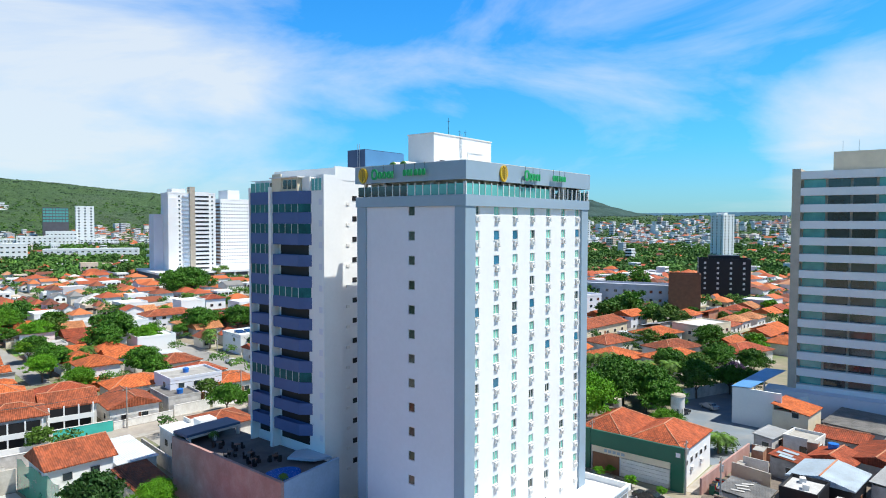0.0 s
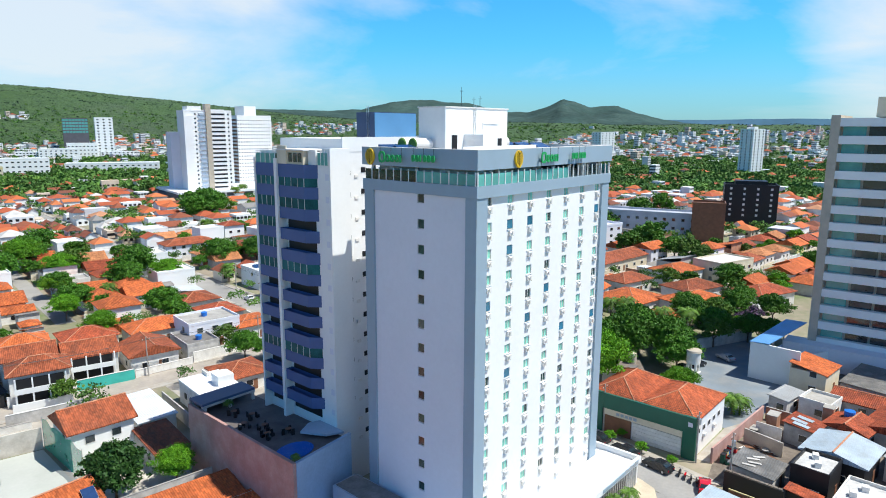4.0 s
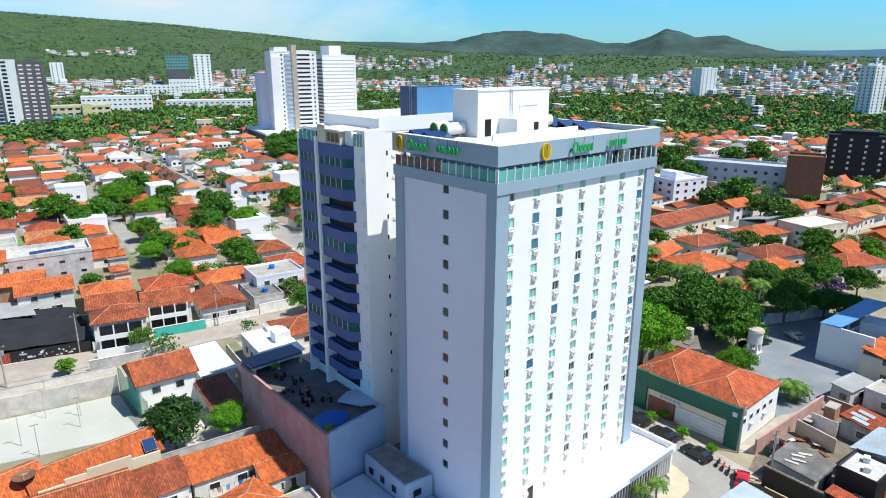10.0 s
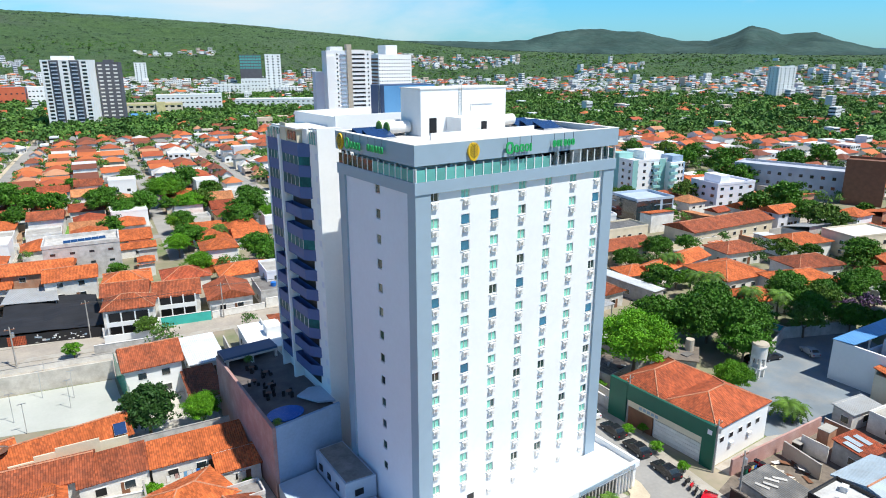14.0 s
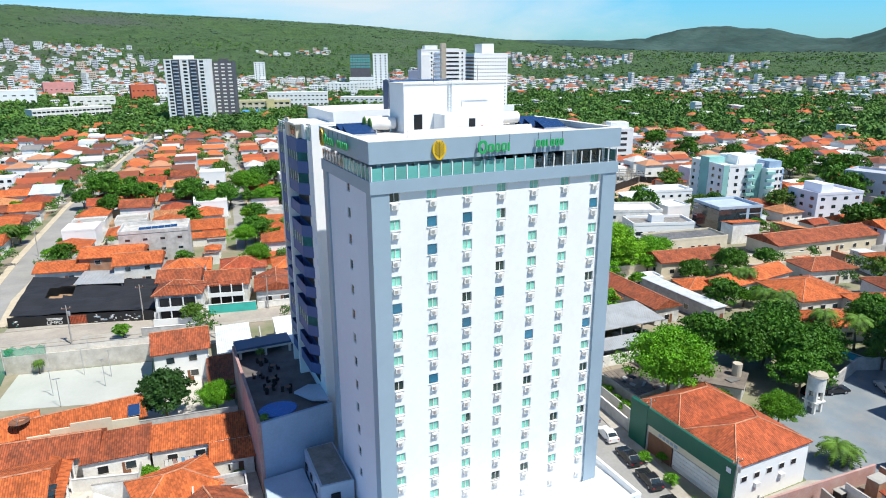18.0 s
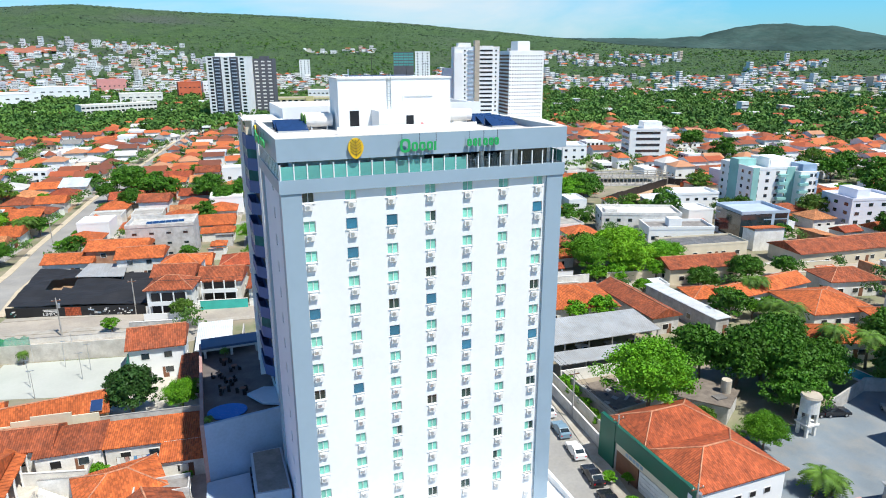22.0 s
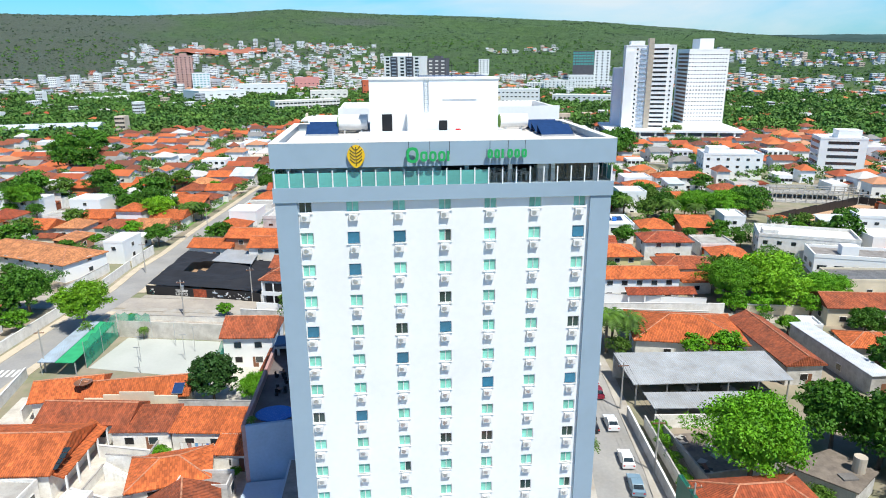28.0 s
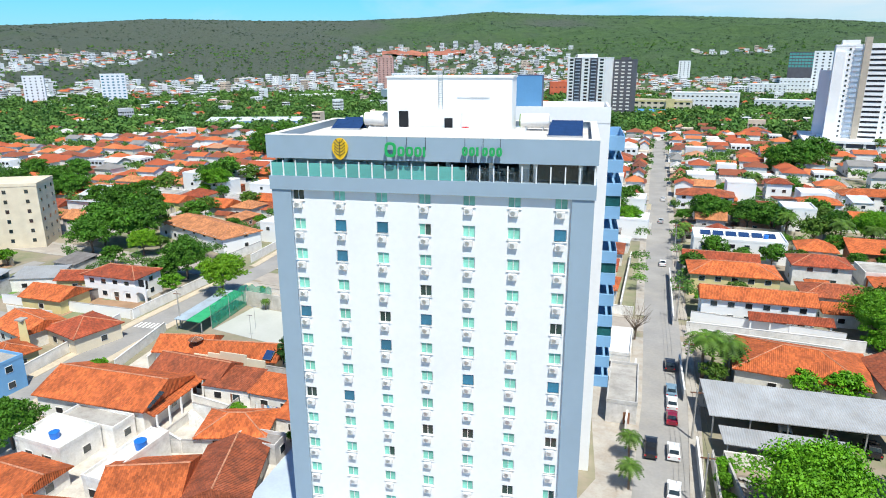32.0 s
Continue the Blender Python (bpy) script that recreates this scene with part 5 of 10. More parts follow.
def frond_shape(seed, n=24, length=2.6):
    """Arching fronds: a thin rib with drooping leaflets on both sides."""
    rg = random.Random(seed)
    s = Shape()
    for i in range(n):
        a = 2.4 * i + rg.uniform(-0.2, 0.2)
        lift = 1.5 - 1.7 * i / n + rg.uniform(-0.15, 0.15)
        ln = length * rg.uniform(0.85, 1.1)
        d, side = Vector((math.cos(a), math.sin(a), 0)), Vector((-math.sin(a), math.cos(a), 0))
        spine = lambda q: d * ln * q * (1 - 0.2 * q) + Vector((0, 0, lift * q * 1.25 - 1.9 * q * q))
        for k in range(11):
            q = (k + 0.6) / 11
            p, nx = spine(q), spine(q + 0.09)
            reach = 0.85 * math.sin(math.pi * (0.15 + 0.8 * q))
            for sg in (-1, 1):
                tip = p + side * sg * reach + d * 0.35 + Vector((0, 0, -0.32 * reach - 0.1))
                s.face([p, nx, tip] if sg > 0 else [nx, p, tip])
    return s


PALM = (frond_shape(3).mesh("fronds"), Shape().tube((0, 0, -0.1), (0.15, 0, 2.5), 0.2, 0.16, 8, False).tube((0.15, 0, 2.5), (0.1, 0.1, 5.0), 0.16, 0.13, 8).mesh("trunk"))


def palm(x, y, scale=1.0, z=0.0, turn=0.0, place="beside the houses"):
    t = thing("palm_tree", f"slender palm with arching green fronds {place}", "palm tree", (x, y, z), turn)
    t.scale = (scale,) * 3
    part("trunk", PALM[1], "bark", t)
    part("fronds", PALM[0], "leaf_c", t, at=(0.1, 0.1, 5.0))
    return t


def car_proto(name, label, paint, length=4.3, width=1.75, height=1.45, pickup=False):
    t = thing(name, label, "car", group="parked cars")
    hw = width / 2
    prof = [(-length / 2, 0.35), (length / 2, 0.35), (length / 2, 0.72), (length / 2 - 0.15, 0.86), (length * 0.22, 0.95), (length * 0.06, height - 0.06), (0.0, height), (-length * 0.26, height), (-length * 0.40, height * 0.72), (-length / 2, height * 0.66)]
    if pickup:
        prof = [(-length / 2, 0.4), (length / 2, 0.4), (length / 2, 0.85), (length * 0.28, 1.05), (length * 0.12, height), (-length * 0.10, height), (-length * 0.14, 1.05), (-length / 2, 1.05)]
    s = Shape()
    inset = [0.0 if z < 1.0 else 0.16 for _, z in prof]
    left = [(x, hw - i, z) for (x, z), i in zip(prof, inset)]
    right = [(x, -hw + i, z) for (x, z), i in zip(prof, inset)]
    for i in range(len(prof)):
        j = (i + 1) % len(prof)
        s.face([left[i], left[j], right[j], right[i]])
    s.face(right)
    s.face(list(reversed(left)))
    part("body", s, paint, t)
    i = 4 if not pickup else 3
    a, b = prof[i], prof[i + 1]
    s = Shape().face([(a[0] + 0.02, -hw + 0.14, a[1] + 0.03), (a[0] + 0.02, hw - 0.14, a[1] + 0.03), (b[0] + 0.02, hw - 0.26, b[1] - 0.01), (b[0] + 0.02, -hw + 0.26, b[1] - 0.01)])
    part("windscreen", s, "window", t)
    if not pickup:
        a, b = prof[7], prof[8]
        part("rear_window", Shape().face([(a[0] - 0.02, -hw + 0.26, a[1] - 0.02), (a[0] - 0.02, hw - 0.26, a[1] - 0.02), (b[0] - 0.02, hw - 0.2, b[1] + 0.06), (b[0] - 0.02, -hw + 0.2, b[1] + 0.06)]), "window", t)
    x0, x1 = (length * 0.17, -length * 0.34) if not pickup else (length * 0.2, -length * 0.1)
    for sg in (-1, 1):
        y = sg * (hw - 0.145)
        part("side_window", Shape().face([(x0, y + sg * 0.03, 0.98), (x1, y + sg * 0.03, 0.98), (x1 * 0.8, y - sg * 0.01, height - 0.14), (x0 * 0.35, y - sg * 0.01, height - 0.14)]), "window", t)
        part("headlight", Shape().box(length / 2 - 0.06, sg * (hw - 0.25) - 0.16, 0.62, length / 2 + 0.015, sg * (hw - 0.25) + 0.16, 0.78), "cap", t)
        part("tail_light", Shape().box(-length / 2 - 0.015, sg * (hw - 0.2) - 0.12, 0.68, -length / 2 + 0.05, sg * (hw - 0.2) + 0.12, 0.86), "red", t)
        for x in (length * 0.3, -length * 0.3):
            wl_ = part("wheel", Shape().tube((x, sg * (hw - 0.2), 0.32), (x, sg * (hw + 0.02), 0.32), 0.32, sides=14), "tyre", t)
            part("rim", Shape().tube((x, sg * (hw + 0.021), 0.32), (x, sg * (hw + 0.03), 0.32), 0.19, sides=10), "metal", wl_)
    return t


for cn, cc in (("car_white", (0.75, 0.75, 0.75)), ("car_black", (0.015, 0.016, 0.02)), ("car_blue", (0.18, 0.28, 0.36)), ("car_wine", (0.22, 0.01, 0.03)), ("car_silver", (0.42, 0.43, 0.45))):
    M[cn] = mat(cn + "_paint", cc, 0.22, vary=0.04, spec=0.7)

# ---- background towers ----
WIN_MESH = {}


def tower(name, label, x, y, w, d, h, turn, wall, rows, cols_front, cols_side, side=-1, win=(1.4, 1.3), pane="window", category="apartment building", top=None, bottom=4.0, gap=None):
    """A block seen from afar: walls, parapet, roof box and real windows on its front (-y) and one side."""
    t = thing(name, label, category, (x, y, 0), turn)
    TAKEN.append((x, y, w / 2 + 0.8, d / 2 + 0.8, turn))
    part("wall", Shape().box(-w / 2, -d / 2, 0, w / 2, d / 2, h), wall, t)
    part("parapet", Shape().box(-w / 2 - 0.1, -d / 2 - 0.1, h, w / 2 + 0.1, -d / 2 + 0.25, h + 0.9).box(-w / 2 - 0.1, d / 2 - 0.25, h, w / 2 + 0.1, d / 2 + 0.1, h + 0.9).box(-w / 2 - 0.1, -d / 2 + 0.25, h, -w / 2 + 0.25, d / 2 - 0.25, h + 0.9).box(w / 2 - 0.25, -d / 2 + 0.25, h, w / 2 + 0.1, d / 2 - 0.25, h + 0.9), wall, t)
    if top:
        part("roof_box", Shape().box(-w * top[0], -d * 0.3, h, w * top[1], d * 0.3, h + top[2]), wall, t)
    key = win
    if key not in WIN_MESH:
        WIN_MESH[key] = (Shape().box(-key[0] / 2, -0.06, 0, key[0] / 2, 0.06, key[1]).mesh("window"), Shape().box(-0.06, -key[0] / 2, 0, 0.06, key[0] / 2, key[1]).mesh("window"))
    st_h = (h - bottom) / rows
    if math.hypot(x, y) > 640:
        # far off: one part a storey
        for k in range(rows):
            z = bottom + k * st_h + 0.9
            s = Shape()
            for i in range(cols_front):
                u = -w / 2 + w * (i + 0.5) / cols_front
                s.box(u - win[0] / 2, -d / 2 - 0.06, z, u + win[0] / 2, -d / 2 + 0.06, z + win[1])
            for i in range(cols_side):
                u = -d / 2 + d * (i + 0.5) / cols_side
                s.box(side * w / 2 - 0.06, u - win[0] / 2, z, side * w / 2 + 0.06, u + win[0] / 2, z + win[1])
            if s.f:
                part("window_row", s, pane, t)
        return t
    for k in range(rows):
        z = bottom + k * st_h + 0.9
        for i in range(cols_front):
            part("window", WIN_MESH[key][0], pane, t, at=(-w / 2 + w * (i + 0.5) / cols_front, -d / 2, z))
        for i in range(cols_side):
            part("window", WIN_MESH[key][1], pane, t, at=(side * w / 2, -d / 2 + d * (i + 0.5) / cols_side, z))
    return t

# ---- landmarks of the town ----
ta = tower("white_tower", "tall white apartment tower with dark slabs as its shaded balconies", 191, 392.5, 32, 22, 61, -16, "white", 18, 0, 0, -1, (2.6, 1.4))
slot = Shape().box(-2.3, -0.12, 0, 2.3, 0.3, 1.1).mesh("balcony")
pale_slot = Shape().box(-1.9, -0.8, 0, 1.9, 0.3, 1.15).mesh("balcony")
slim = Shape().box(-0.5, -0.12, 0, 0.5, 0.3, 1.1).mesh("window")
part("core", Shape().box(-1.7, -12.2, 0, 1.7, -4, 66), "beige", ta, "beige stair core rising over the roof")
part("side_bay", Shape().box(1.7, -11.9, 0, 11.2, -10.9, 62.4), "white", ta, "white balcony bay")
for k in range(18):
    z = 8.5 + k * 2.95
    part("balcony", pale_slot, "annex", ta, "pale glazed balcony", at=(-4.4, -11, z))
    part("window", slim, "window", ta, at=(-8.6, -11, z))
    # near-black slabs carry the shade of the recessed balconies
    for u in (4.2, 8.7):
        part("balcony", slot, "dark", ta, at=(u, -11.9, z))
    part("window", slim, "window", ta, at=(13.6, -11, z))
part("pillar", Shape().box(-16.2, -12.2, 0, -10.6, -10.9, 58), "white", ta)
part("wing", Shape().box(-22, 6, 0, -12, 22, 47), "lilac", ta, "lower grey rear wing")
part("roof_room", Shape().box(-13, -9, 61, -4, 6, 64.5), "white", ta)
tb = tower("white_tower", "slim white apartment tower with small dark windows", 243, 421, 28, 28, 58.5, -8, "white", 20, 0, 0, -1, (1.2, 1.2), top=(0.2, 0.15, 8))
dot = Shape().box(-0.45, -0.06, 0, 0.45, 0.1, 0.8).mesh("window")
for k in range(19):
    z = 6.5 + k * 2.7
    for i in range(13):
        part("window", dot, "window", tb, at=(-13.15 + i * 2.1, -14, z))
    part("side_band", Shape().box(-14.15, -13, z, -13.9, 10, z + 1.4), "wood", tb, "brown side balcony band")
podium = thing("tower_podium", "long parking podium with a white roof slab under the white towers", "parking deck", (204, 392, 0), -12)
part("wall", Shape().box(-40, -28, 0, 46, 26, 6.4), "graphite", podium, "dark recessed podium wall")
part("roof_slab", Shape().box(-41, -29.5, 6.4, 47, 27, 7.8), "white", podium, "white podium roof slab")
part("lower_band", Shape().box(-40.4, -28.6, 2.6, 46.4, -28.02, 3.8), "wall_a", podium)
for i in range(9):
    part("pier", Shape().box(-40 + i * 10, -29.0, 0, -38.8 + i * 10, -28.05, 6.4), "wall_a", podium)
tg = tower("grey_tower", "grey and white apartment tower with balcony columns", 34, 596, 36, 24, 55, -20, "white", 17, 5, 3, -1, (3.4, 1.7), top=(0.3, 0.1, 4))
for x0, x1 in ((-11.5, -4.5), (3.5, 11.0)):
    part("grey_panel", Shape().box(x0, -12.2, 2, x1, -12.02, 55.5), "graphite", tg, "dark grey facade strip")
for k in range(17):
    for u in (-8.0, 7.2):
        part("balcony", Shape().box(u - 2.2, -12.9, 5.0 + k * 3.0, u + 2.2, -12.1, 5.9 + k * 3.0), "annex", tg)
tower("dark_tower", "slim unfinished dark grey tower", 66, 604, 18, 16, 53, -18, "graphite", 15, 3, 3, -1, (3.2, 1.2), "cap", top=(0.2, 0.2, 3))
tower("slim_tower", "slim white residential tower with window columns", 694, 172, 17, 17, 50, -24, "white", 15, 3, 3, -1, (1.6, 1.5), top=(0.2, 0.1, 3))
tower("black_block", "black clad office block with lit white window dots", 306, 60, 25, 16, 22, -70, "black", 6, 4, 3, -1, (1.1, 1.1), "cap", "office building", top=(0.3, 0.3, 2.5), bottom=6)
tower("brown_block", "windowless brown brick stair block", 252, 62, 14, 12, 17, -70, "wood", 1, 0, 0, category="office building")
tower("clinic", "long pale two-storey clinic building", 252, 88, 14, 50, 11, 14, "clinic_shade_grey", 2, 3, 12, -1, (1.4, 1.3), category="clinic", bottom=3)
aqua = tower("aqua_flats", "white and aqua green apartment block with balconies", 197.9, 129.8, 24, 21, 15, -12, "white", 5, 6, 5, -1, (1.3, 1.2), category="apartment building", top=(0.1, 0.3, 3), bottom=1)
for x0, x1 in ((-12.1, -9.6), (1.6, 4.8)):
    part("aqua_panel", Shape().box(x0, -10.68, 0.4, x1, -10.5, 15.8), "aqua", aqua, "aqua green painted facade strip")
part("aqua_panel", Shape().box(-12.18, -1.2, 0.4, -12.0, 4.4, 17.6), "aqua", aqua, "aqua green stair wall")
part("stair_head", Shape().box(-12.0, -1.2, 15, -5.0, 4.4, 17.6), "aqua", aqua, "aqua green stair head")
part("water_head", Shape().box(-3.0, -6.0, 15, 4.0, 0.5, 18.6), "white", aqua, "white water tank block")
part("wing", Shape().box(4.8, -14.0, 0, 12.0, -10.5, 14.4), "white", aqua, "white projecting wing")
part("top_room", Shape().box(6.0, -13.0, 14.4, 11.6, -6.0, 17.0), "slate", aqua, "blue-grey penthouse room")
for k in range(5):
    z = 0.9 + k * 2.85
    part("balcony", Shape().box(-2.0, -12.2, z, 1.5, -10.5, z + 1.0), "aqua", aqua, "aqua green balcony")
    part("balcony", Shape().box(4.0, -15.3, z, 7.6, -14.0, z + 1.0), "aqua", aqua, "aqua green balcony")
    for x in (8.6, 10.4):
        part("window", Shape().box(x, -14.06, z + 0.2, x + 1.1, -13.95, z + 1.4), "window", aqua)
    part("blue_strip", Shape().box(11.2, -14.1, z - 0.3, 12.05, -14.02, z + 1.9), "slate", aqua, "blue-grey facade strip")
off = tower("glass_office", "dark glass fronted low office block", 157, 95, 16, 14, 8.6, -12, "annex", 3, 3, 3, -1, (4.2, 2.2), category="office building", bottom=1)
part("curtain_wall", Shape().box(-8.1, -7.3, 0.8, -0.6, -7.1, 8.4), "window", off, "dark glass curtain wall")
part("curtain_wall", Shape().box(-8.3, -7.3, 0.8, -8.1, 4.0, 8.4), "window", off, "dark glass curtain wall")
tower("striped_office", "white office with long dark ribbon windows", 226, 240, 20, 15, 17, -20, "white", 5, 1, 1, -1, (13.0, 1.4), category="office building", top=(0.1, 0.4, 4), bottom=1)
tower("white_flats", "plain white three-storey flats with a stair tower", 203, 93, 19, 14, 9.5, -12, "lilac", 3, 4, 3, -1, (1.6, 1.1), category="apartment building", top=(0.3, -0.05, 3.2), bottom=1)
flats = tower("white_flats", "low cream flats with a flat stained roof", 127, 113, 25, 12, 6.5, -24, "wall_a", 2, 7, 3, -1, (1.2, 1.0), category="apartment building", bottom=0.5)
part("roof", Shape().box(-12.2, -5.7, 6.5, 12.2, 5.7, 6.62), "membrane", flats, "pale stained roof")
part("tank_box", Shape().box(-11.6, -5.0, 6.62, -7.6, -1.0, 8.2), "wall_a", flats)
low_office = tower("white_office", "low white office with a dark stained flat roof", 131, 99, 20, 10, 4.6, -20, "white", 1, 5, 2, -1, (2.2, 1.2), category="office building", bottom=0.5)
part("roof", Shape().box(-9.7, -4.7, 4.6, 9.7, 4.7, 4.75), "greyroof", low_office, "dark stained flat roof")
part("tank_box", Shape().box(-3.0, -2.0, 4.75, 1.0, 1.4, 7.2), "white", low_office, "white stair head")
white_block = tower("white_block", "white two-storey house with small square windows", 165, 132, 17, 10, 6.4, -14, "white", 2, 5, 3, -1, (1.3, 0.9), category="house", bottom=0.5)
tower("red_tower", "brick red and white apartment tower far off", -276, 968, 24, 20, 58, 12, "pinkwall", 16, 4, 2, 1, (1.8, 1.4), top=(0.2, 0.2, 4))
tower("teal_block", "teal glazed block beside the red tower", -250, 955, 24, 18, 34, 12, "lilac", 9, 5, 0, 1, (2.6, 1.4), "teal_glass")
tower("pale_block", "pale apartment block far off", -608, 627, 22, 18, 38, 40, "lilac", 10, 4, 3, 1, (1.5, 1.3))
tower("blue_block", "white and blue apartment block far off", -545, 684, 28, 18, 39, 36, "lilac", 10, 5, 3, 1, (2.6, 1.4), "blue_pane")
tower("far_tower", "pale far residential tower", 800, 400, 24, 20, 45, -24, "white", 13, 4, 3, -1, (1.4, 1.4))
tower("far_tower", "white and grey far tower on the slope", 190, 1120, 18, 15, 50, -10, "white", 14, 3, 2, -1, (1.6, 1.6))
tower("hospital", "long white institutional building with window rows", 250, 690, 90, 20, 12, -28, "white", 3, 16, 3, -1, (2.4, 1.2), category="hospital", bottom=1)
tower("school", "long white three-storey school building", -70, 660, 72, 14, 12, 28, "wall_a", 3, 18, 2, 1, (3.0, 1.5), category="school", bottom=1)
M["salmon"] = mat("salmon_paint", (0.62, 0.27, 0.25), 0.75, vary=0.12, scale=0.2)
M["orange_paint"] = mat("orange_red_paint", (0.58, 0.13, 0.06), 0.75, vary=0.12, scale=0.2)
tower("white_works", "large white works building with few windows", -196, 800, 60, 46, 17, 38, "white", 2, 6, 4, 1, (4.0, 1.2), category="works", bottom=5)
tower("white_works", "large white works building with few windows", -148, 868, 62, 24, 21, 4, "white", 2, 7, 3, 1, (4.0, 1.2), category="works", bottom=8)
tower("white_works", "low white works hall beyond the woods", -56, 800, 46, 22, 15, 6, "wall_a", 2, 6, 3, 1, (3.6, 1.2), category="works", bottom=4)
tower("salmon_block", "salmon pink painted block", -102, 980, 36, 18, 26, 10, "salmon", 1, 6, 3, 1, (2.0, 1.3), category="block", bottom=16)
tower("orange_block", "orange-red painted block beside a white one", -2, 850, 27, 18, 25, 6, "orange_paint", 2, 5, 3, 1, (2.0, 1.3), category="block", bottom=10)
tower("white_block", "white mid-rise block on the rising ground", 26, 862, 24, 18, 25, 6, "white", 3, 6, 3, 1, (2.0, 1.3), category="apartment building", bottom=8)
cs = tower("school", "cream and yellow school building with stair towers", 108, 655, 56, 14, 14, -14, "cream", 3, 9, 2, -1, (3.6, 1.6), category="school", bottom=1)
part("roof_band", Shape().box(-28.2, -7.2, 12.6, 28.2, -7.02, 14.2), "wall_c", cs, "yellow painted roof band")
part("stair_tower", Shape().box(4, -9.0, 0, 12, -7.1, 16), "wall_c", cs, "yellow stair tower")
tower("institute", "white four-storey institute with window rows", 156, 700, 66, 18, 19, -16, "white", 4, 14, 3, -1, (2.2, 1.3), category="institute", bottom=1)
gym = thing("gymnasium", "low hall with a bright blue sheet roof", "hall", (92, 628, 0), -12)
part("wall", Shape().box(-15, -8, 0, 15, 8, 5), "white", gym)
part("roof", hip_roof(Shape(), -15, -8, 15, 8, 5, 2.0, 0.6, gable=True), "blue_trim", gym, "blue sheet roof")
for x_, y_, w_, h_ in ((262, 880, 44, 22), (300, 905, 36, 28), (235, 900, 30, 18), (330, 870, 40, 17)):
    tower("white_block", "white mid-rise block on the rising ground", x_, y_, w_, 16, h_, -18, "white", 4, 8, 3, -1, (2.0, 1.3), category="apartment building", bottom=8)
tower("teal_block", "dark teal glazed block on the slope", 345, 1045, 34, 20, 62, -18, "graphite", 5, 8, 3, -1, (3.4, 3.0), "teal_glass", bottom=40)
tower("far_tower", "white and grey far tower on the slope", 330, 905, 22, 16, 62, -18, "white", 15, 3, 2, -1, (2.4, 1.6))
tower("depot", "long white flat warehouse", -330, 800, 60, 24, 10, 20, "white", 1, 8, 0, 1, (4.0, 1.4), category="warehouse", bottom=4)
tower("grey_flats", "plain grey three-storey flats with small windows", -17, 141, 18, 11, 9.5, -8, "wall_b", 3, 4, 1, -1, (1.2, 0.6), category="apartment building", bottom=0.6)

tower("white_flats", "plain white three-storey block of flats with a stepped roof", 171, 238, 26, 14, 11, -14, "white", 3, 6, 3, -1, (1.4, 1.1), category="apartment building", top=(0.4, -0.05, 3), bottom=0.8)
tower("beige_flats", "plain beige block of flats with small windows", -142, 112, 18, 14, 19, 24, "cream", 6, 3, 3, 1, (1.0, 1.1), category="apartment building", bottom=1)

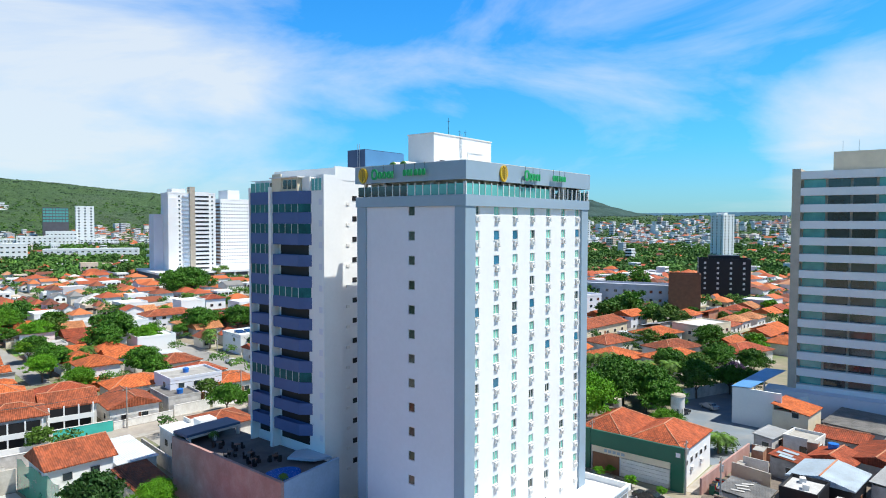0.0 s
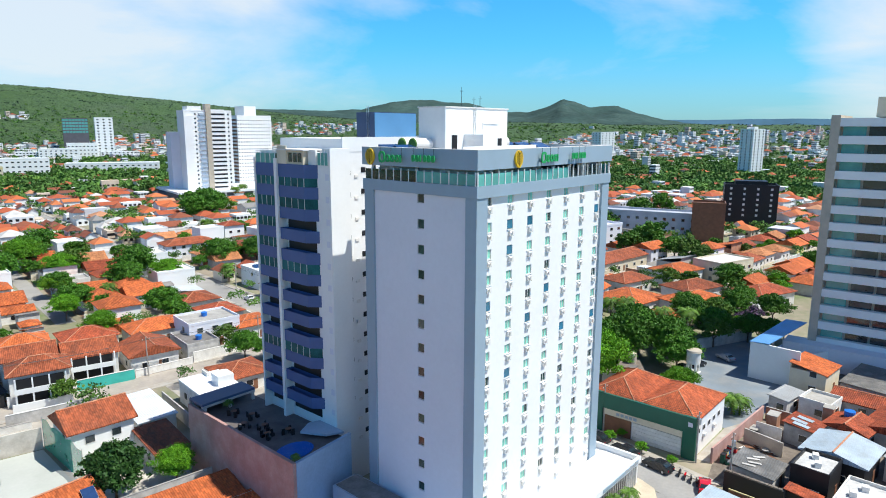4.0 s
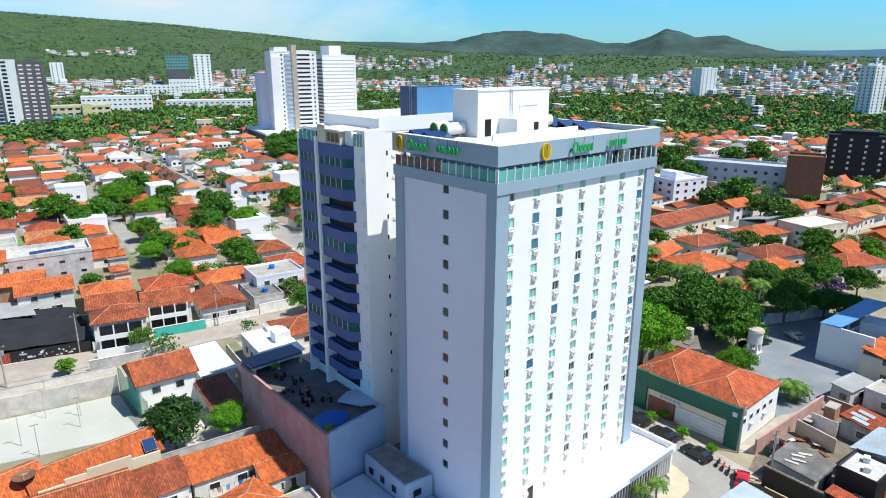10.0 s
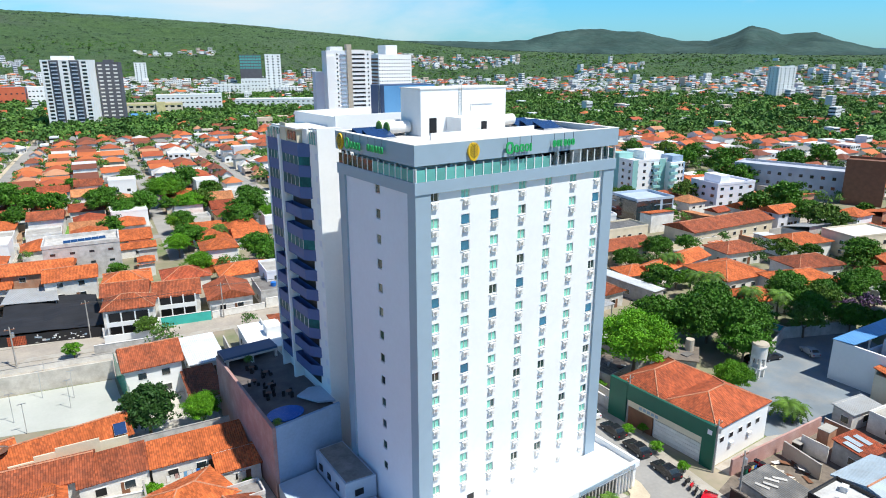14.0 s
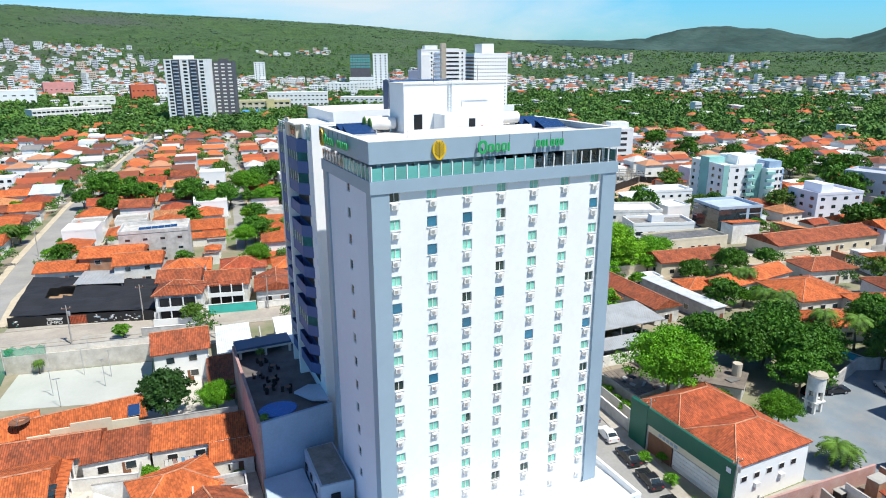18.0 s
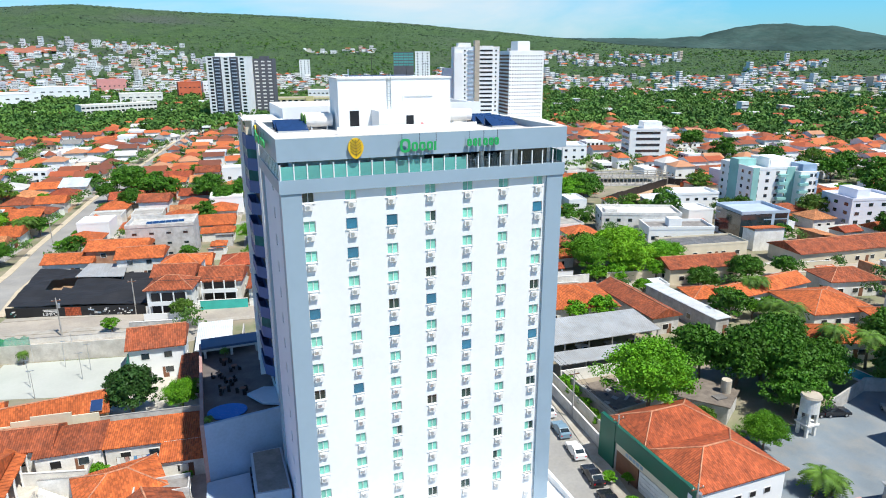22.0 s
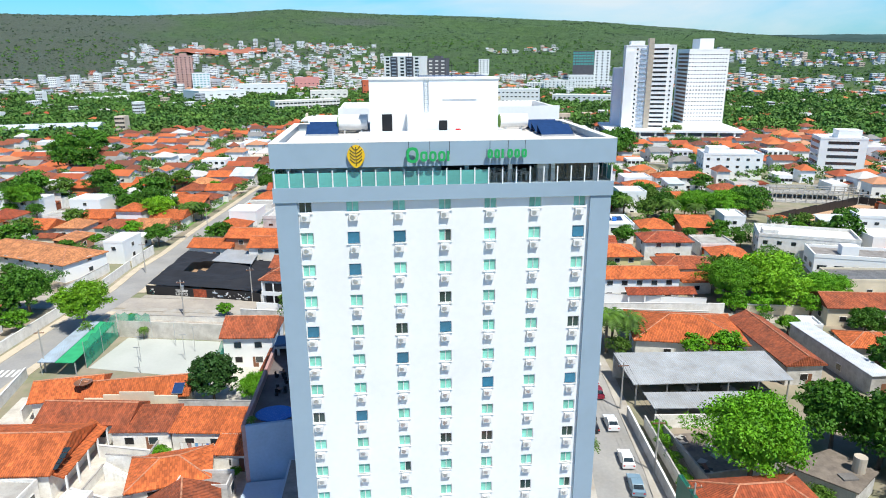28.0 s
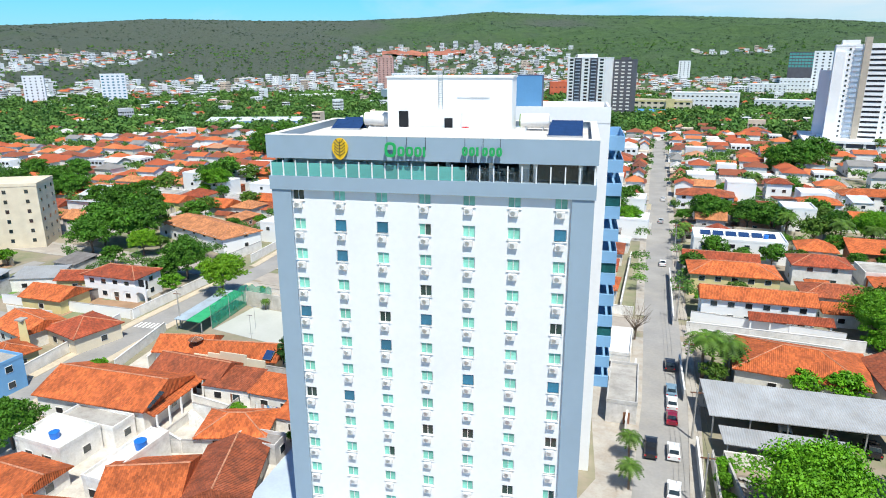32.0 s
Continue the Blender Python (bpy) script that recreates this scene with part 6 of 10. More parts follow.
# ---- houses near the hotel ----
NEAR = [
    # x, y, turn, w, d, h, roof, roof material, wall, rise, windows
    (-16.3, 62.6, -4, 9.0, 8.7, 6.1, "gable", "tile_b", "white", 2.3, 2),
    (-31.4, 45.3, 4, 15.5, 6.6, 3.4, "gable", "tile_a", "cream", 1.9, 1),
    (-42.6, 46.2, 8, 9.5, 7.0, 3.6, "gable", "tile_a", "wall_a", 1.8, 1),
    (-44.6, 28.4, -4, 20.0, 11.5, 4.0, "gable", "tile_a", "wall_a", 2.4, 3),
    (-36.0, 38.4, -8, 13.5, 6.2, 3.4, "gable", "tile_b", "wall_a", 1.7, 2),
    (-27.0, 35.2, -4, 8.4, 5.4, 3.1, "lean", "tile_b", "wall_a", 1.2, 2),
    (-16.1, 33.6, -7, 12.6, 5.0, 3.1, "lean", "tile_a", "wall_a", 1.2, 3),
    (-12.4, 27.8, -7, 5.6, 4.0, 2.8, "lean", "tile_a", "wall_a", 0.8, 1),
    (-15.0, 20.1, -4, 6.6, 3.2, 2.7, "flat", "greyroof", "wall_b", 0.2, 0),
    (-20.2, 23.4, 12, 9.5, 7.2, 2.8, "hip", "tile_a", "wall_a", 1.7, 2),
    (-24.8, 9.0, 16, 9.6, 8.4, 2.8, "gable", "tile_a", "wall_b", 1.9, 1),
    (-15.6, 12.2, 14, 7.8, 11.5, 2.8, "gable", "tile_b", "wall_b", 1.9, 1),
    (-68.9, 50.5, -21, 10.5, 9.5, 3.5, "hip", "tile_c", "cream", 1.9, 2),
    (-80.5, 49.6, -21, 11.0, 9.0, 3.4, "gable", "tile_a", "wall_a", 1.9, 2),
    (-74.5, 37.5, -21, 8.0, 7.0, 3.2, "hip", "tile_a", "wall_c", 1.7, 2),
    (-79.5, 76.8, -6, 15.0, 8.5, 5.8, "hip", "tile_c", "white", 1.6, 4),
    (-104.0, 78.0, 18, 11.0, 8.0, 3.4, "lean", "sheet_g", "wall_a", 0.7, 2),
    (-93.0, 79.0, 12, 9.0, 7.0, 3.2, "gable", "tile_c", "wall_c", 1.4, 1),
    (-86.0, 126.0, -28, 37.0, 13.0, 4.8, "hip", "tile_d", "white", 2.2, 6),
    (-68.3, 28.6, -8, 5.6, 7.0, 5.6, "flat", "concrete", "skyblue", 0.3, 2),
    (-41.6, 20.2, -8, 10.4, 4.0, 3.0, "flat", "concrete", "wall_a", 0.3, 2),
    (-28.0, 133.5, -12, 15.0, 9.0, 5.8, "gable", "tile_a", "brick", 1.8, 2),
    (-43.7, 14.9, -10, 9.0, 6.6, 3.4, "flat", "cap", "wall_a", 0.3, 2),
    (-30.2, 12.0, -8, 3.2, 12.0, 3.4, "flat", "cap", "wall_a", 0.3, 1),
    (-41.8, 5.8, -9, 8.6, 7.4, 2.8, "gable", "tile_a", "wall_a", 1.4, 1),
    (-33.0, -1.0, 4, 9.0, 7.0, 3.0, "hip", "tile_a", "wall_a", 1.6, 1),
    (-22.0, -2.5, 6, 8.0, 7.0, 3.0, "gable", "tile_c", "wall_a", 1.6, 1),
    (-46.0, -3.0, 0, 11.0, 7.0, 3.0, "gable", "tile_b", "wall_a", 1.6, 1),
    # across the cross street
    (-14.2, 93.4, -14, 9.6, 7.0, 6.0, "hip", "tile_b", "wall_a", 2.1, 3),
    (-13.4, 101.5, -14, 9.0, 7.0, 6.4, "gable", "tile_b", "wall_a", 1.9, 1),
    (-12.0, 109.5, -14, 9.0, 7.0, 6.6, "hip", "tile_a", "wall_a", 1.8, 1),
    (-3.0, 99.0, -14, 9.4, 9.2, 5.2, "gable", "tile_b", "wall_a", 2.1, 2),
    (7.6, 95.5, -10, 9.5, 10.5, 3.8, "gable", "tile_b", "wall_a", 1.9, 2),
    (17.5, 94.0, -8, 7.0, 11.0, 3.6, "flat", "greyroof", "wall_b", 0.3, 1),
    (24.0, 100.0, -8, 12.0, 10.0, 5.8, "flat", "concrete", "lilac", 0.3, 3),
    (33.5, 97.0, -8, 9.0, 9.0, 3.6, "hip", "tile_a", "wall_a", 1.7, 2),
    (16.5, 110.5, -8, 13.0, 9.0, 3.6, "hip", "tile_a", "wall_a", 1.9, 2),
    (3.0, 116.0, -8, 11.0, 9.0, 3.4, "hip", "tile_c", "wall_a", 1.8, 2),
    (-10.0, 120.0, -8, 10.0, 9.0, 3.4, "gable", "tile_a", "brick", 1.8, 2),
    (-22.0, 124.0, -8, 11.0, 9.0, 5.6, "gable", "tile_a", "wall_a", 1.9, 2),
    (-40.0, 133.0, -12, 12.0, 8.0, 3.4, "gable", "tile_a", "wall_a", 1.7, 2),
    # behind the tower, before the cross street
    (14.2, 70.5, -7, 9.0, 9.0, 3.2, "hip", "tile_b", "wall_a", 1.6, 1),
    (26.0, 66.0, -6, 11.0, 10.0, 5.6, "flat", "white", "wall_a", 0.3, 2),
    (24.0, 54.0, -6, 12.0, 8.0, 3.4, "hip", "tile_b", "wall_a", 1.6, 1),
    (-6.6, 66.6, -5, 6.0, 12.0, 3.2, "lean", "sheet_w", "wall_a", 0.5, 1),
    (-10.2, 53.0, -5, 5.0, 10.0, 3.0, "lean", "tile_b", "wall_b", 0.9, 1),
    (36.6, 46.0, -5, 4.6, 14.0, 3.4, "flat", "concrete", "wall_b", 0.3, 0),
    (36.0, 63.0, -6, 6.0, 12.0, 3.4, "flat", "white", "wall_a", 0.3, 1),
    # along the hotel street
    (65.2, 106.4, -4, 19.5, 10.0, 5.6, "hip", "tile_a", "wall_c", 2.0, 5),
    (66.2, 87.5, -5, 22.0, 7.0, 5.6, "gable", "tile_a", "white", 1.8, 6),
    (67.0, 59.6, -13, 20.0, 14.5, 3.8, "hip", "tile_a", "wall_a", 2.6, 2),
    (80.8, 51.5, -2, 6.4, 20.5, 4.0, "gable", "tile_b", "wall_b", 1.7, 1),
    (90.6, 47.5, 1, 3.4, 22.0, 3.8, "lean", "sheet_w", "wall_b", 0.3, 0),
    (98.4, 50.4, -14, 8.0, 7.0, 3.6, "hip", "tile_a", "wall_a", 1.6, 1),
    (73.0, 138.0, -6, 24.0, 12.0, 5.8, "flat", "white", "white", 0.3, 6),
    (65.5, 122.5, -6, 18.0, 7.0, 4.0, "gable", "tile_c", "wall_a", 1.4, 3),
    (86.0, 100.0, -6, 14.0, 9.0, 3.6, "hip", "tile_b", "wall_a", 1.8, 2),
    (88.0, 118.0, -6, 13.0, 9.0, 5.4, "hip", "tile_c", "wall_a", 1.8, 2),
    (34.0, 112.0, -6, 9.0, 10.0, 3.6, "hip", "tile_c", "wall_a", 1.7, 2),
    (36.0, 128.0, -6, 10.0, 10.0, 3.6, "hip", "tile_b", "wall_a", 1.7, 2),
    (136.0, 212.0, -6, 23.0, 9.0, 5.6, "hip", "tile_a", "white", 2.0, 6),
    (75.0, 204.0, -8, 20.0, 10.0, 5.4, "hip", "tile_b", "lilac", 1.9, 5),
    (105.5, 223.0, -8, 9.0, 8.0, 7.4, "hip", "tile_c", "white", 1.6, 2),
    (118.0, 178.0, -8, 16.0, 11.0, 3.8, "hip", "tile_a", "wall_a", 2.2, 3),
    (112.0, 196.0, -8, 13.0, 9.0, 5.4, "hip", "tile_a", "white", 1.9, 3),
    # beyond the big trees
    (119.0, 37.0, -10, 15.0, 14.0, 3.6, "hip", "tile_a", "wall_a", 2.4, 4),
    (113.0, 49.5, 6, 27.0, 7.0, 3.5, "gable", "tile_a", "wall_a", 1.7, 6),
    (127.0, 22.0, -20, 16.0, 11.0, 4.0, "hip", "tile_a", "wall_a", 2.2, 3),
    (106.0, 22.6, -22, 12.0, 8.0, 3.6, "hip", "tile_a", "wall_a", 1.9, 2),
    (142.0, 28.0, -18, 15.0, 10.0, 4.0, "hip", "tile_b", "wall_a", 2.0, 3),
    (150.0, 10.0, -20, 15.0, 10.0, 4.0, "hip", "tile_c", "wall_a", 2.0, 3),
    (138.0, 47.0, -14, 13.0, 9.0, 4.0, "hip", "tile_b", "wall_a", 2.0, 3),
    (112.0, 68.0, -10, 20.0, 9.0, 4.2, "gable", "tile_b", "cream", 1.8, 4),
    (162.0, 67.0, -6, 38.0, 12.0, 4.2, "gable", "tile_b", "cream", 2.0, 7),
    (127.0, 83.5, -9, 24.0, 9.0, 4.0, "flat", "old_sheet", "cream", 0.3, 5),
    (189.0, 62.0, -10, 11.0, 9.0, 5.6, "gable", "tile_a", "lilac", 1.8, 3),
    (176.0, 30.0, -16, 18.0, 11.0, 6.6, "flat", "membrane", "cream", 0.3, 5),
    (160.0, 40.0, -16, 15.0, 10.0, 4.6, "hip", "tile_a", "white", 2.0, 3),
    # the yards right of the front street
    (27.0, -19.0, -4, 7.6, 6.8, 3.3, "lean", "sheet_b", "wall_b", 0.4, 1),
    (42.7, -18.6, -3, 5.8, 5.8, 3.0, "lean", "old_sheet", "wall_b", 0.5, 0),
    (45.0, -25.5, -4, 6.2, 4.8, 4.5, "flat", "dirty_white", "black", 0.2, 0),
    (53.2, -27.2, -6, 8.2, 8.0, 4.4, "gable", "sheet_b", "black", 1.0, 0),
    (41.6, -31.8, -4, 8.4, 5.4, 3.4, "flat", "dirty_white", "wall_a", 0.3, 1),
    (38.9, -25.4, -4, 2.0, 3.8, 2.8, "lean", "tile_c", "black", 0.4, 0),
    (61.5, -20.6, -8, 5.0, 4.6, 3.2, "lean", "tile_c", "wall_b", 0.5, 1),
    (66.4, -26.4, -10, 6.0, 6.0, 3.2, "gable", "tile_c", "wall_a", 1.1, 1),
    (73.6, -14.9, -10, 6.8, 3.2, 3.0, "lean", "sheet_g", "wall_b", 0.3, 1),
    (74.6, -20.2, -8, 5.6, 5.2, 3.0, "flat", "concrete", "wall_a", 0.3, 1),
    (80.6, -25.4, -4, 6.4, 7.5, 2.9, "gable", "tile_c", "wall_b", 1.1, 1),
    (87.2, -16.6, -6, 8.2, 6.4, 4.8, "lean", "tile_a", "cream", 1.2, 0),
    (92.5, -27.0, -6, 14.0, 10.0, 3.0, "lean", "old_sheet", "wall_b", 0.3, 1),
    (72.0, -33.0, -10, 12.0, 9.0, 3.2, "gable", "tile_c", "wall_b", 1.3, 1),
    (88.0, -40.0, -10, 12.0, 10.0, 3.4, "gable", "tile_b", "wall_a", 1.6, 1),
    (60.0, -37.0, -8, 10.0, 8.0, 3.4, "lean", "sheet_g", "wall_b", 0.5, 1),
]
for i, (x, y, turn, w, d, h, roof, rm, wm, rise, wins) in enumerate(NEAR):
    house((x, y), turn, w, d, h, roof, rm, wm, rise, wins, tank=((x, y) in ((-30.2, 12.0), (66.4, -26.4))), over=0.3 if roof == "lean" else 0.55)

# ---- the houses of the blocks farther out ----
TREE_MARKS = [(274, 257, 1.7), (262, 217, 1.8), (270, 193, 1.5), (281, 178, 1.6), (275, 157, 1.7), (244, 117, 1.7), (235, 123, 1.4), (271, 137, 1.8), (262, 152, 1.5), (286, 137, 1.6), (293, 114, 1.7), (324, 114, 1.8), (240, 106, 1.5), (203, 67, 1.8), (209, 71, 1.4), (188, 46, 1.5),
              (-145, 281, 1.9), (-138, 286, 1.7), (-117, 263, 1.6), (-126, 201, 1.7), (-132, 219, 1.6), (-79, 201, 1.6), (-120, 136, 1.5), (149, 321, 2.0), (141, 324, 1.7), (124, 280, 1.8), (89, 164, 1.3), (104, 168, 1.3)]
RESERVED = [(x, y, 0.5 * math.hypot(w, d) + 1.0) for x, y, _, w, d, *_ in NEAR]
RESERVED += [(-70, 660, 38), (-196, 800, 38), (-148, 868, 34), (-56, 800, 26), (-102, 980, 22), (-2, 850, 18), (26, 862, 18), (180, 182, 22), (166, 152, 18), (200, 400, 42), (246, 426, 32), (205, 395, 46), (34, 596, 26), (66, 604, 14), (690, 172, 20), (306, 60, 18), (252, 62, 13), (252, 88, 27), (198, 130, 17), (157, 95, 14), (226, 240, 17),
             (203, 93, 12), (127, 113, 13), (131, 99, 11), (165, 132, 9), (160, 153, 14), (-142, 112, 12), (171, 238, 17), (171, 171, 15), (124, 153, 14), (102, 156, 8), (-17, 141, 13), (250, 690, 56), (108, 655, 32), (156, 700, 36), (92, 628, 18), (290, 890, 46), (-90, 600, 60), (-330, 800, 40), (-240, 462, 46), (112, -36, 46), (14, 20, 42), (-33, 63, 17), (-34, 112, 20), (68, 10, 28), (62, 40, 20), (92, -4, 22), (110, 52, 12)]


RESERVED += [(x, y, 0.6) for x, y, k in TREE_MARKS]


def road_gap(x, y):
    best = 1e9
    q = Vector((x, y))
    for line in (S1, S2, CROSS, FRONT):
        for i in range(len(line) - 1):
            a, b = Vector(line[i]), Vector(line[i + 1])
            t = max(0, min(1, (q - a).dot(b - a) / (b - a).length_squared))
            best = min(best, (q - a.lerp(b, t)).length)
    return best


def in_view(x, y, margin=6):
    """Whether a place lies in the fan of bearings that the camera flight looks over."""
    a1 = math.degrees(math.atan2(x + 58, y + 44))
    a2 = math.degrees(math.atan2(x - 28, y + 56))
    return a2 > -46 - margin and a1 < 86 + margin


def green(x, y):
    """How wooded a place is, 0 to 1."""
    g = 0.24 + 0.6 * max(0, noise.noise((x / 90, y / 90, 0.4)))
    r = math.hypot(x, y)
    if 450 < r < 930:
        g += (0.75 if x < 60 else 0.6) * min(1, (240 - abs(r - 690)) / 60) * (0.55 + 0.9 * max(0, 0.5 + noise.noise((x / 160, y / 160, 5.2))))
    if x < -70 and 200 < r < 480:
        g += 0.3
    if y < 90 and 90 < x < 160:
        g += 0.12
    return min(g, 0.9)


PROTO = []
rp = random.Random(12)
kinds = [("hip", "tile_a", "wall_a", 3.4), ("gable", "tile_a", "wall_a", 3.4), ("hip", "tile_b", "wall_a", 3.4), ("gable", "tile_c", "wall_a", 3.6), ("hip", "tile_c", "cream", 3.4), ("hip", "tile_a", "white", 5.8),
         ("gable", "tile_b", "wall_a", 5.6), ("flat", "white", "white", 5.6), ("flat", "concrete", "wall_a", 3.6), ("lean", "tile_a", "brick", 4.0), ("lean", "sheet_g", "wall_b", 3.6), ("flat", "membrane", "white", 8.4),
         ("hip", "tile_d", "wall_a", 3.6), ("gable", "tile_a", "wall_c", 3.4), ("lean", "sheet_w", "wall_a", 3.8), ("gable", "tile_d", "wall_b", 3.4)]
weights = [13, 12, 5, 7, 5, 6, 3, 6, 4, 6, 3, 3, 7, 3, 4, 5]
GROUNDS = ("paving", "soil", "lawn", "concrete")
for k, (rf, rm, wm, h) in enumerate(kinds):
    for v in range(2):
        w, d = rp.uniform(8.6, 11.6), rp.uniform(8.0, 10.2)
        p = house((0, -400 - 25 * len(PROTO)), 0, w, d, h + rp.uniform(-0.2, 0.4), rf, rm, wm, None, 2 if v else 1, "town houses", detail=False)
        # a lean-to at the back, a paved yard and a street wall
        aw = rp.uniform(3.5, 6.5)
        sx = rp.choice((-1, 1))
        s = Shape()
        x0, x1 = sorted((sx * (w / 2 - 0.3), sx * (w / 2 - 0.3 - aw)))
        s.face([(x0, d / 2 + 3.4, 2.4), (x0, d / 2 - 0.1, 3.1), (x1, d / 2 - 0.1, 3.1), (x1, d / 2 + 3.4, 2.4)])
        s.box(x0 + 0.2, d / 2, 0, x1 - 0.2, d / 2 + 3.1, 2.38)
        part("lean_to", s, rp.choice(("tile_b", "tile_a", "greyroof", "tile_c")), p)
        part("yard", Shape().box(-6.6, -d / 2 - 3.2, -0.1, 6.6, d / 2 + 3.5, 0.045), GROUNDS[(k + v) % 4], p)
        part("street_wall", Shape().box(-6.5, -d / 2 - 3.2, 0, 6.5, -d / 2 - 3.0, 2.2), rp.choice(("wall_a", "wall_a", "wall_b", "cream")), p)
        PROTO.append(p)
used = set()
GRID = radians(-7)
cg, sg_ = math.cos(GRID), math.sin(GRID)
rl = random.Random(5)
SPOTS = []
LANE_U, LANE_V = [], []
for iu in range(-38, 46):
    u = iu * 12.6 + (iu // 9) * 8.0
    if iu % 9 == 0:
        LANE_U.append(u - 10.3)
    for iv in range(0, 38):
        v = iv * 12.9 + (iv // 2) * 5.5 - 70
        if iu == 0 and iv % 2 == 0:
            LANE_V.append(v - 9.2)
        x, y = u * cg - v * sg_, u * sg_ + v * cg
        x += rl.uniform(-0.9, 0.9)
        y += rl.uniform(-0.9, 0.9)
        r = math.hypot(x, y)
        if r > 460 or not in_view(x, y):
            continue
        if road_gap(x, y) < 9.0 or any((x - a) ** 2 + (y - b) ** 2 < (c + 4.6) ** 2 for a, b, c in RESERVED):
            continue
        SPOTS.append((r, x, y, rl.random(), iv % 2))
SPOTS.sort()
TREE_SPOTS, OUTER = [], []
count = 0
for r, x, y, q, flip in SPOTS:
    if q < green(x, y) * 0.34:
        TREE_SPOTS += [(x, y), (x + rl.uniform(-5, 5), y + rl.uniform(-5, 5))]
        continue
    if rl.random() < 0.42:
        TREE_SPOTS.append((x + rl.choice((-1, 1)) * 6.3, y + rl.choice((-1, 1)) * 6.3))
    k = rl.choices(range(16), weights)[0] * 2 + rl.randrange(2)
    turn = -7 + 180 * flip + rl.uniform(-3, 3)
    if count >= 196:
        OUTER.append((x, y, turn, k))
        continue
    count += 1
    TAKEN.append((x, y, 5.9, 5.6, turn))
    m = pose(x, y, 0, 0, 0, turn)
    if k not in used:
        PROTO[k].matrix_basis = m
        used.add(k)
    else:
        copy_thing(PROTO[k], m)
for k, p in enumerate(PROTO):
    if k not in used:
        for o in list(p.children_recursive) + [p]:
            bpy.data.objects.remove(o)
# streets of the outer blocks
for i, u in enumerate(LANE_U):
    line = [(u * cg - v * sg_, u * sg_ + v * cg) for v in range(-60, 460, 20)]
    run = []
    for q in line + [None]:
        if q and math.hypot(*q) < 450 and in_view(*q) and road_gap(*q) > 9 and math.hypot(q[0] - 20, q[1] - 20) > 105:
            run.append(q)
        else:
            if len(run) > 1:
                tagged(part("road_lane", strip(run, 2.3, -0.2, 0.05), "asphalt"), "narrow grey town street", "road", kind="structure")
            run = []
for i, v in enumerate(LANE_V[::2]):
    line = [(u * cg - v * sg_, u * sg_ + v * cg) for u in range(-420, 460, 20)]
    run = []
    for q in line + [None]:
        if q and math.hypot(*q) < 450 and in_view(*q) and road_gap(*q) > 9 and math.hypot(q[0] - 20, q[1] - 20) > 105 and not any((q[0] - a) ** 2 + (q[1] - b) ** 2 < c * c for a, b, c in RESERVED):
            run.append(q)
        else:
            if len(run) > 1:
                tagged(part("road_lane", strip(run, 2.3, -0.2, 0.055), "asphalt"), "narrow grey town street", "road", kind="structure")
            run = []
TREE_SPOTS.sort(key=lambda q: math.hypot(q[0] - 0, q[1] - 0))
FAR_TREES = TREE_SPOTS[130:]
for i, (x, y) in enumerate(TREE_SPOTS[:130]):
    if road_gap(x, y) < 5.5 or any((x - a) ** 2 + (y - b) ** 2 < (c - 1) ** 2 for a, b, c in RESERVED[len(NEAR):]):
        continue
    kind = rl.choices(("mid_dark", "mid_dark_b", "olive", "small"), (5, 4, 3, 4))[0]
    tree(kind, x, y, rl.uniform(0.7, 1.35), 0, rl.uniform(0, 360))

